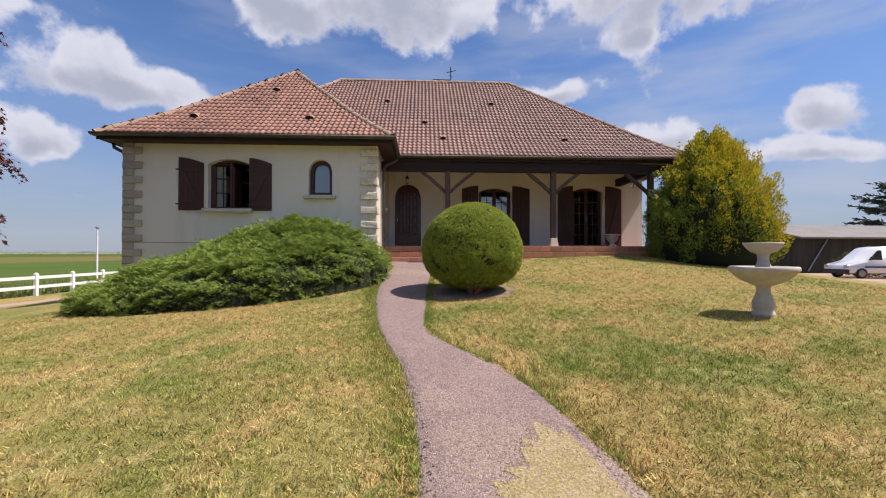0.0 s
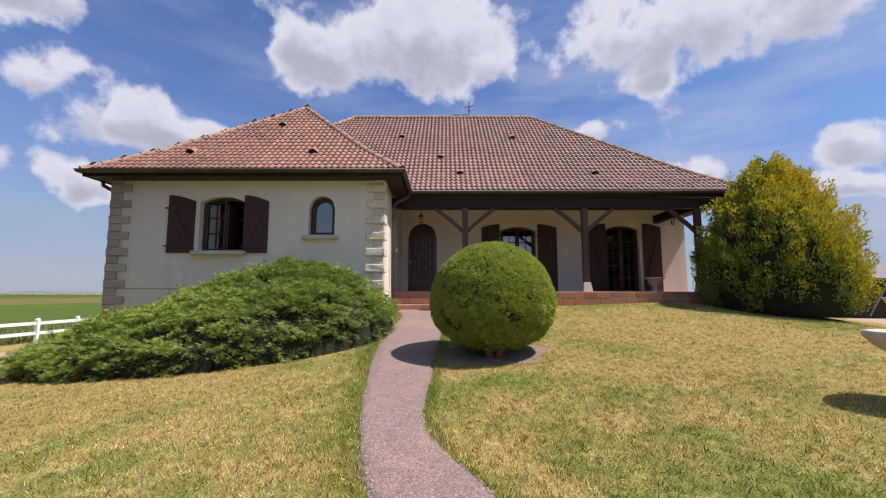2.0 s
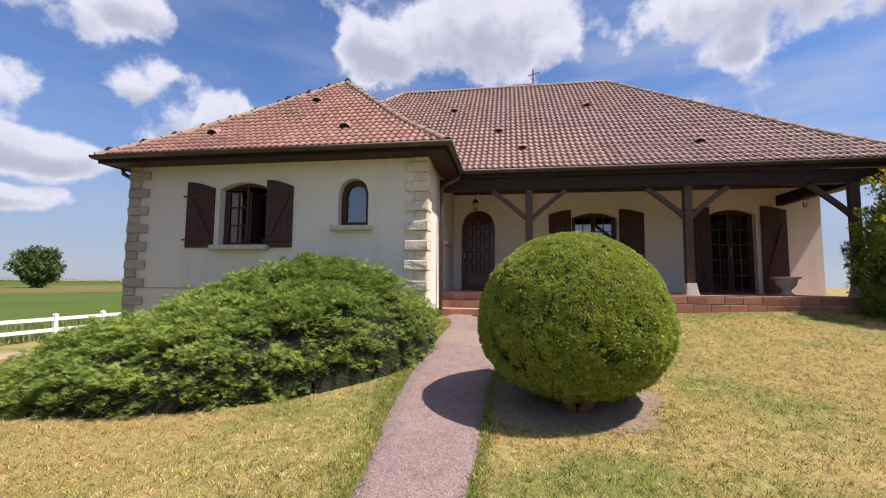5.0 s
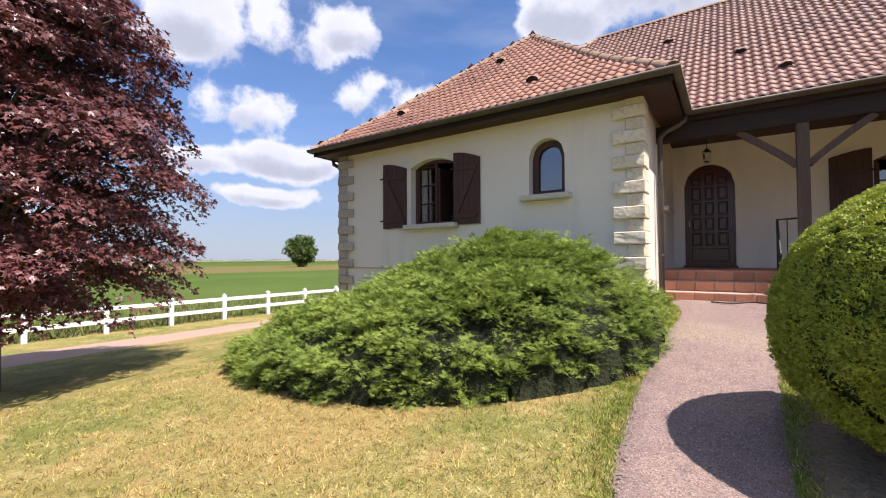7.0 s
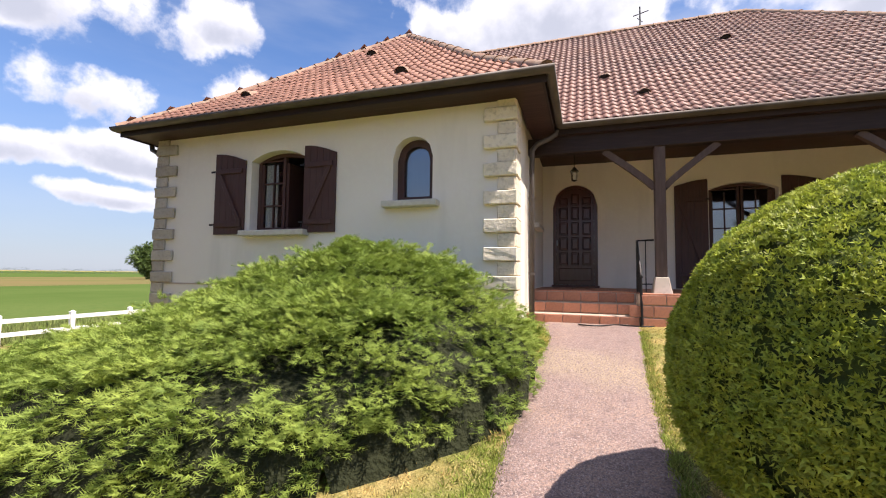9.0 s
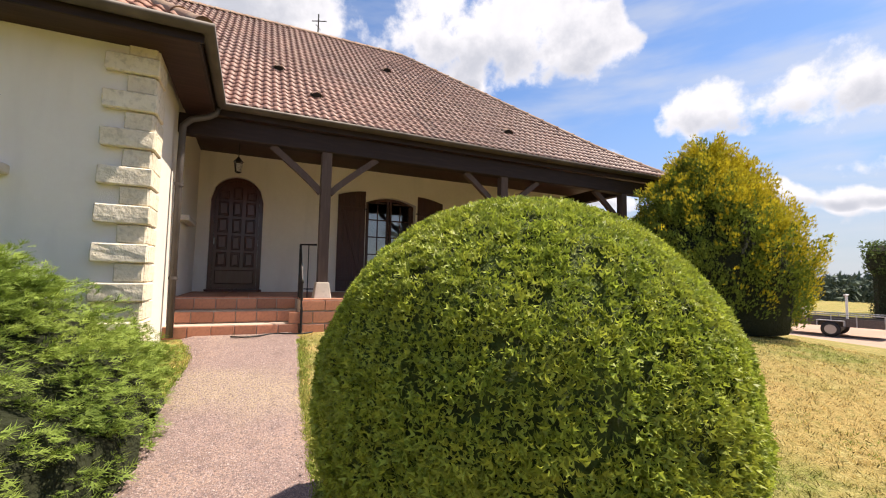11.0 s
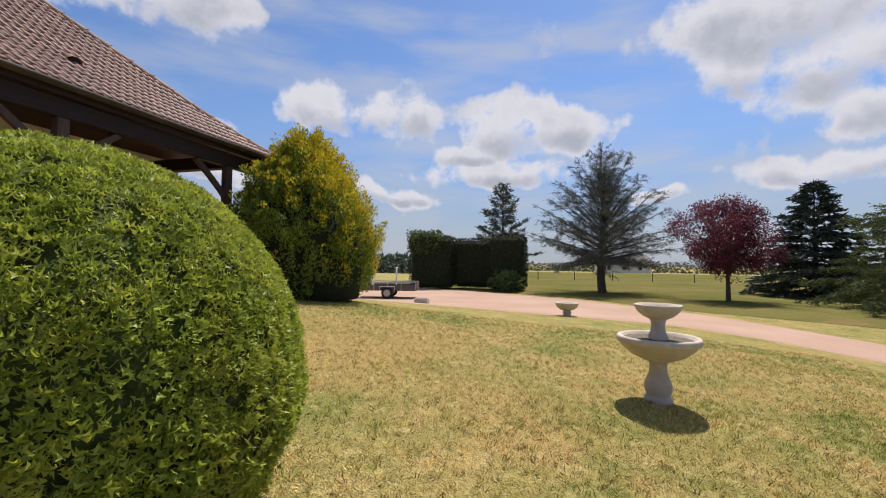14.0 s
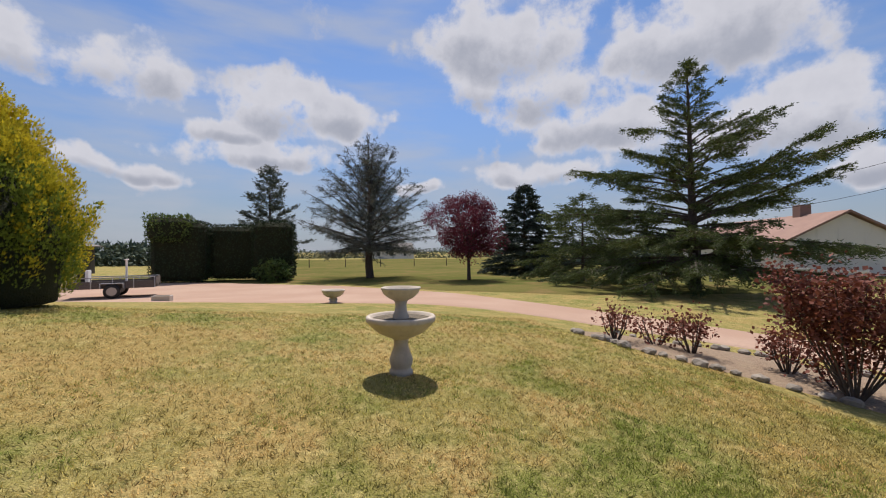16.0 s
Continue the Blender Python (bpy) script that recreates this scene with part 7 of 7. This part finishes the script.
def lawn_blades(n):
    near = rng.random(n) < 0.42
    X, Y = np.where(near, rng.normal(0.9, 2.4, n), rng.uniform(-7, 9, n)), np.where(near, 1.0 + np.abs(rng.normal(0, 4.2, n)), rng.uniform(1.0, 12.9, n))
    keep = ~path_side(X, Y)
    h, rr = juniper_shape(X, Y)
    keep &= rr > 0.97
    keep &= ~((Y > 11.4) & (X < -1.1))
    keep &= (np.hypot((X - 0.95) / 0.78, (Y - 8.25) / 0.64) > 1.0 + 0.08 * np.sin(5 * np.arctan2(Y - 8.25, X - 0.95))) | (rng.random(n) < 0.06)
    keep &= Y < 12.9
    bed = (Y < 1.9) & (X > 2) & (Y < 0.42 + 0.6 * (X - 3.8))
    keep &= ~bed
    X, Y = X[keep], Y[keep]
    n = len(X)
    P = np.stack([X, Y, ground_z(X, Y) - 0.002], 1)
    A = np.stack([rng.normal(0, 0.6, n), rng.normal(0, 0.6, n), np.full(n, 0.62)], 1)
    edge = path_side(X + 0.12, Y) | path_side(X - 0.12, Y)
    size = rng.uniform(0.022, 0.05, n) * np.where(edge, 1.3, 1.0)
    tv = np.array([(-0.10, 0, 0), (0.10, 0, 0), (0.03, 1.0, 0.12), (0.35, 0, 0.1), (0.5, 0.05, 0.1), (0.75, 0.8, 0.0), (-0.4, 0, -0.1), (-0.25, 0, -0.1), (-0.7, 0.7, 0.1)])
    tf = np.array([(0, 1, 2), (3, 4, 5), (6, 7, 8)])
    m = 15000
    yy = rng.uniform(0.8, 12.6, m)
    side = rng.random(m) < 0.62
    lx = np.interp(yy, [p[1] for p in PATH_L], [p[0] for p in PATH_L]) - np.abs(rng.normal(0, 0.16, m)) + 0.05
    rx = np.interp(yy, [p[1] for p in PATH_R], [p[0] for p in PATH_R]) + np.abs(rng.normal(0, 0.06, m)) - 0.04
    xx = np.where(side, lx, rx)
    patchy = (wob(np.stack([xx, yy, 0 * yy], 1), 1.9, 3.0) > -0.35) & (juniper_shape(xx, yy)[1] > 0.99)
    xx, yy = xx[patchy], yy[patchy]
    m = len(xx)
    E = np.stack([xx, yy, ground_z(xx, yy) - 0.004], 1)
    EA = np.stack([rng.normal(0, 0.5, m), rng.normal(0, 0.5, m), np.full(m, 0.8)], 1)
    tagged(finish("edge_grass", scatter("edge_grass", tv, tf, E, EA, rng.normal(size=(m, 3)), rng.uniform(0.02, 0.055, m)), M_EDGE), "longer green grass along the path edges", "grass", "", "stuff")
    q = 26000
    tx, ty = rng.normal(1.2, 2.9, q), 1.2 + np.abs(rng.normal(0, 4.4, q))
    T = np.stack([tx, ty, 0 * ty], 1)
    good = (wob(T, 2.3, 6.0) + 0.5 * wob(T, 6.0, 2.0) > 0.22) & ~path_side(tx, ty) & (juniper_shape(tx, ty)[1] > 0.99) & (ty < 12.8) & (np.hypot(tx - 0.95, ty - 8.25) > 0.85) & ~((ty < 1.9) & (tx > 2) & (ty < 0.42 + 0.6 * (tx - 3.8)))
    tx, ty = np.repeat(tx[good], 3), np.repeat(ty[good], 3)
    q = len(tx)
    tx, ty = tx + rng.normal(0, 0.025, q), ty + rng.normal(0, 0.025, q)
    T = np.stack([tx, ty, ground_z(tx, ty) - 0.004], 1)
    TA = np.stack([rng.normal(0, 0.7, q), rng.normal(0, 0.7, q), np.full(q, 0.8)], 1)
    tagged(finish("lawn_tufts", scatter("lawn_tufts", tv * [1.3, 1, 1], tf, T, TA, rng.normal(size=(q, 3)), rng.uniform(0.018, 0.042, q)), M_EDGE), "greener tufts of clover and grass in the dry lawn", "grass", "", "stuff")
    me = scatter("lawn_grass", tv, tf, P, A, rng.normal(size=(n, 3)), size)
    tagged(finish("lawn_grass", me, M_BLADE), "short dry mown grass, straw and green", "grass", "", "stuff")
    n = 16000
    X, Y = rng.uniform(-21, -16.6, n), rng.uniform(-6, 40, n)
    P = np.stack([X, Y, ground_z(X, Y) - 0.01], 1)
    A = np.stack([rng.normal(0, 0.3, n), rng.normal(0, 0.3, n), np.ones(n)], 1)
    tagged(finish("verge_grass", scatter("verge_grass", tv, tf, P, A, rng.normal(size=(n, 3)), rng.uniform(0.15, 0.5, n)), M_TALL), "tall green verge grass behind the white fence", "grass", "", "stuff")


sheet("dry_patch", np.arange(0.2, 1.3, 0.014), np.arange(1.2, 3.4, 0.014), 0.0335, shader("straw_dirt", (0.34, 0.255, 0.14), 0.95, var=[(6, 5, 0.42, 0.62, (0.27, 0.215, 0.085), 0.8), (60, 4, 0.45, 0.65, (0.48, 0.38, 0.2), 0.7)], bump=[(60, 0.8, 0.02)]),
      "straw-covered dry patch spreading over the path", "grass patch",
      lambda x, y: (y < 3.0 + 0.16 * np.sin(x * 9) + 0.09 * np.sin(x * 37 + y * 11)) & (x > 0.42 + 0.22 * (y - 2.2) + 0.06 * np.sin(y * 7) + 0.05 * np.sin(y * 31 + x * 23) + 0.03 * np.sin(y * 77)) & (x < np.interp(y, [p[1] for p in PATH_R], [p[0] for p in PATH_R]) - 0.14))
sheet("bare_soil", np.arange(-0.2, 2.2, 0.012), np.arange(6.9, 9.3, 0.012), 0.006, M_SOIL, "bare brown soil under the ball shrub", "soil",
      lambda x, y: (np.hypot((x - 0.95) / 0.86, (y - 8.25) / 0.72) < 1.0 + 0.08 * np.sin(5 * np.arctan2(y - 8.25, x - 0.95)) + 0.03 * np.sin(x * 40 + y * 31)) & (x > np.interp(y, [p[1] for p in PATH_R], [p[0] for p in PATH_R]) - 0.05))
bm = bmesh.new()
tube(bm, [(x, 12.80 + 0.10 * math.sin(x * 9), gz(x, 12.8) + 0.045) for x in [-0.35 + 0.06 * k for k in range(18)]], 0.011, 6)
tagged(part("garden_cable", bm, M_BLACK, None, "", True), "thin black cable lying at the foot of the steps", "cable")
lawn_blades(170000)


def gravel(n):
    """Loose grit over the path, too small to count."""
    y = 0.8 + 12.0 * rng.random(n) ** 1.5
    lx = np.interp(y, [p[1] for p in PATH_L], [p[0] for p in PATH_L])
    rx = np.interp(y, [p[1] for p in PATH_R], [p[0] for p in PATH_R])
    x = lx + (rx - lx) * rng.uniform(0.05, 0.95, n)
    tv = np.array([(-1, -0.7, 0), (0.9, -0.8, 0), (0.1, 1, 0), (0, 0, 0.8)])
    tf = np.array([(0, 1, 3), (1, 2, 3), (2, 0, 3)])
    P = np.stack([x, y, ground_z(x, y) + 0.03], 1)
    A = np.stack([rng.normal(size=n), rng.normal(size=n), np.zeros(n)], 1)
    tagged(finish("path_grit", scatter("path_grit", tv, tf, P, A, np.array([0, 0, 1.0]) + rng.normal(0, 0.1, (n, 3)), rng.uniform(0.004, 0.011, n)), M_PEBBLE), "loose mauve and pale grit on the path", "gravel", "", "stuff")


gravel(20000)

# ---- single pieces, last: terracotta tiles and roof tiles ----


def face_tiles(owner, x0, x1, y, z0, z1, w):
    n = max(1, round((x1 - x0) / w))
    ww = (x1 - x0) / n
    bm = bmesh.new()
    box(bm, -ww / 2 + 0.006, ww / 2 - 0.006, -0.012, 0.012, 0.006, z1 - z0 - 0.006, 0.004)
    me = bpy.data.meshes.new("tile")
    bm.to_mesh(me)
    bm.free()
    me.materials.append(M_TERRA)
    o = ORIGIN[owner.name]
    for i in range(n):
        ob = new("tile", me)
        ob.parent = owner
        ob.location = Vector((x0 + ww * (i + 0.5) + 0, y + random.uniform(-0.002, 0.002), z0)) - o


def floor_tiles(owner, x0, x1, y0, y1, z, w):
    nx, ny = max(1, round((x1 - x0) / w)), max(1, round((y1 - y0) / w))
    a, b = (x1 - x0) / nx, (y1 - y0) / ny
    bm = bmesh.new()
    box(bm, -a / 2 + 0.004, a / 2 - 0.004, -b / 2 + 0.004, b / 2 - 0.004, -0.02, 0.0, 0.003)
    me = bpy.data.meshes.new("tile")
    bm.to_mesh(me)
    bm.free()
    me.materials.append(M_TERRA)
    o = ORIGIN[owner.name]
    for i in range(nx):
        for j in range(ny):
            ob = new("tile", me)
            ob.parent = owner
            ob.location = Vector((x0 + a * (i + 0.5), y0 + b * (j + 0.5), z + random.uniform(-0.001, 0.001))) - o


floor_tiles(terrace, XR, 8.6, 13.60, YB - 0.01, FLOOR, 0.33)
floor_tiles(front, 0.52, 8.6, TY, 13.60, FLOOR, 0.31)
face_tiles(front, 0.52, 8.6, TY, 1.58, FLOOR - 0.022, 0.33)
face_tiles(front, 0.52 - 0.16, 8.6, TY, 1.40, 1.57, 0.33)
face_tiles(front, 0.52, 8.6, TY, 1.22, 1.39, 0.33)
face_tiles(steps, XR, 0.50, TY, 1.235, 1.40, 0.29)
face_tiles(steps, XR, 0.50, 13.29, 1.405, 1.565, 0.29)
face_tiles(steps, XR, 0.50, 13.588, 1.57, FLOOR - 0.022, 0.29)
lay_single(roof_main, near_main, M_TILE)
lay_single(roof_wing, near_wing, M_TILE_W)
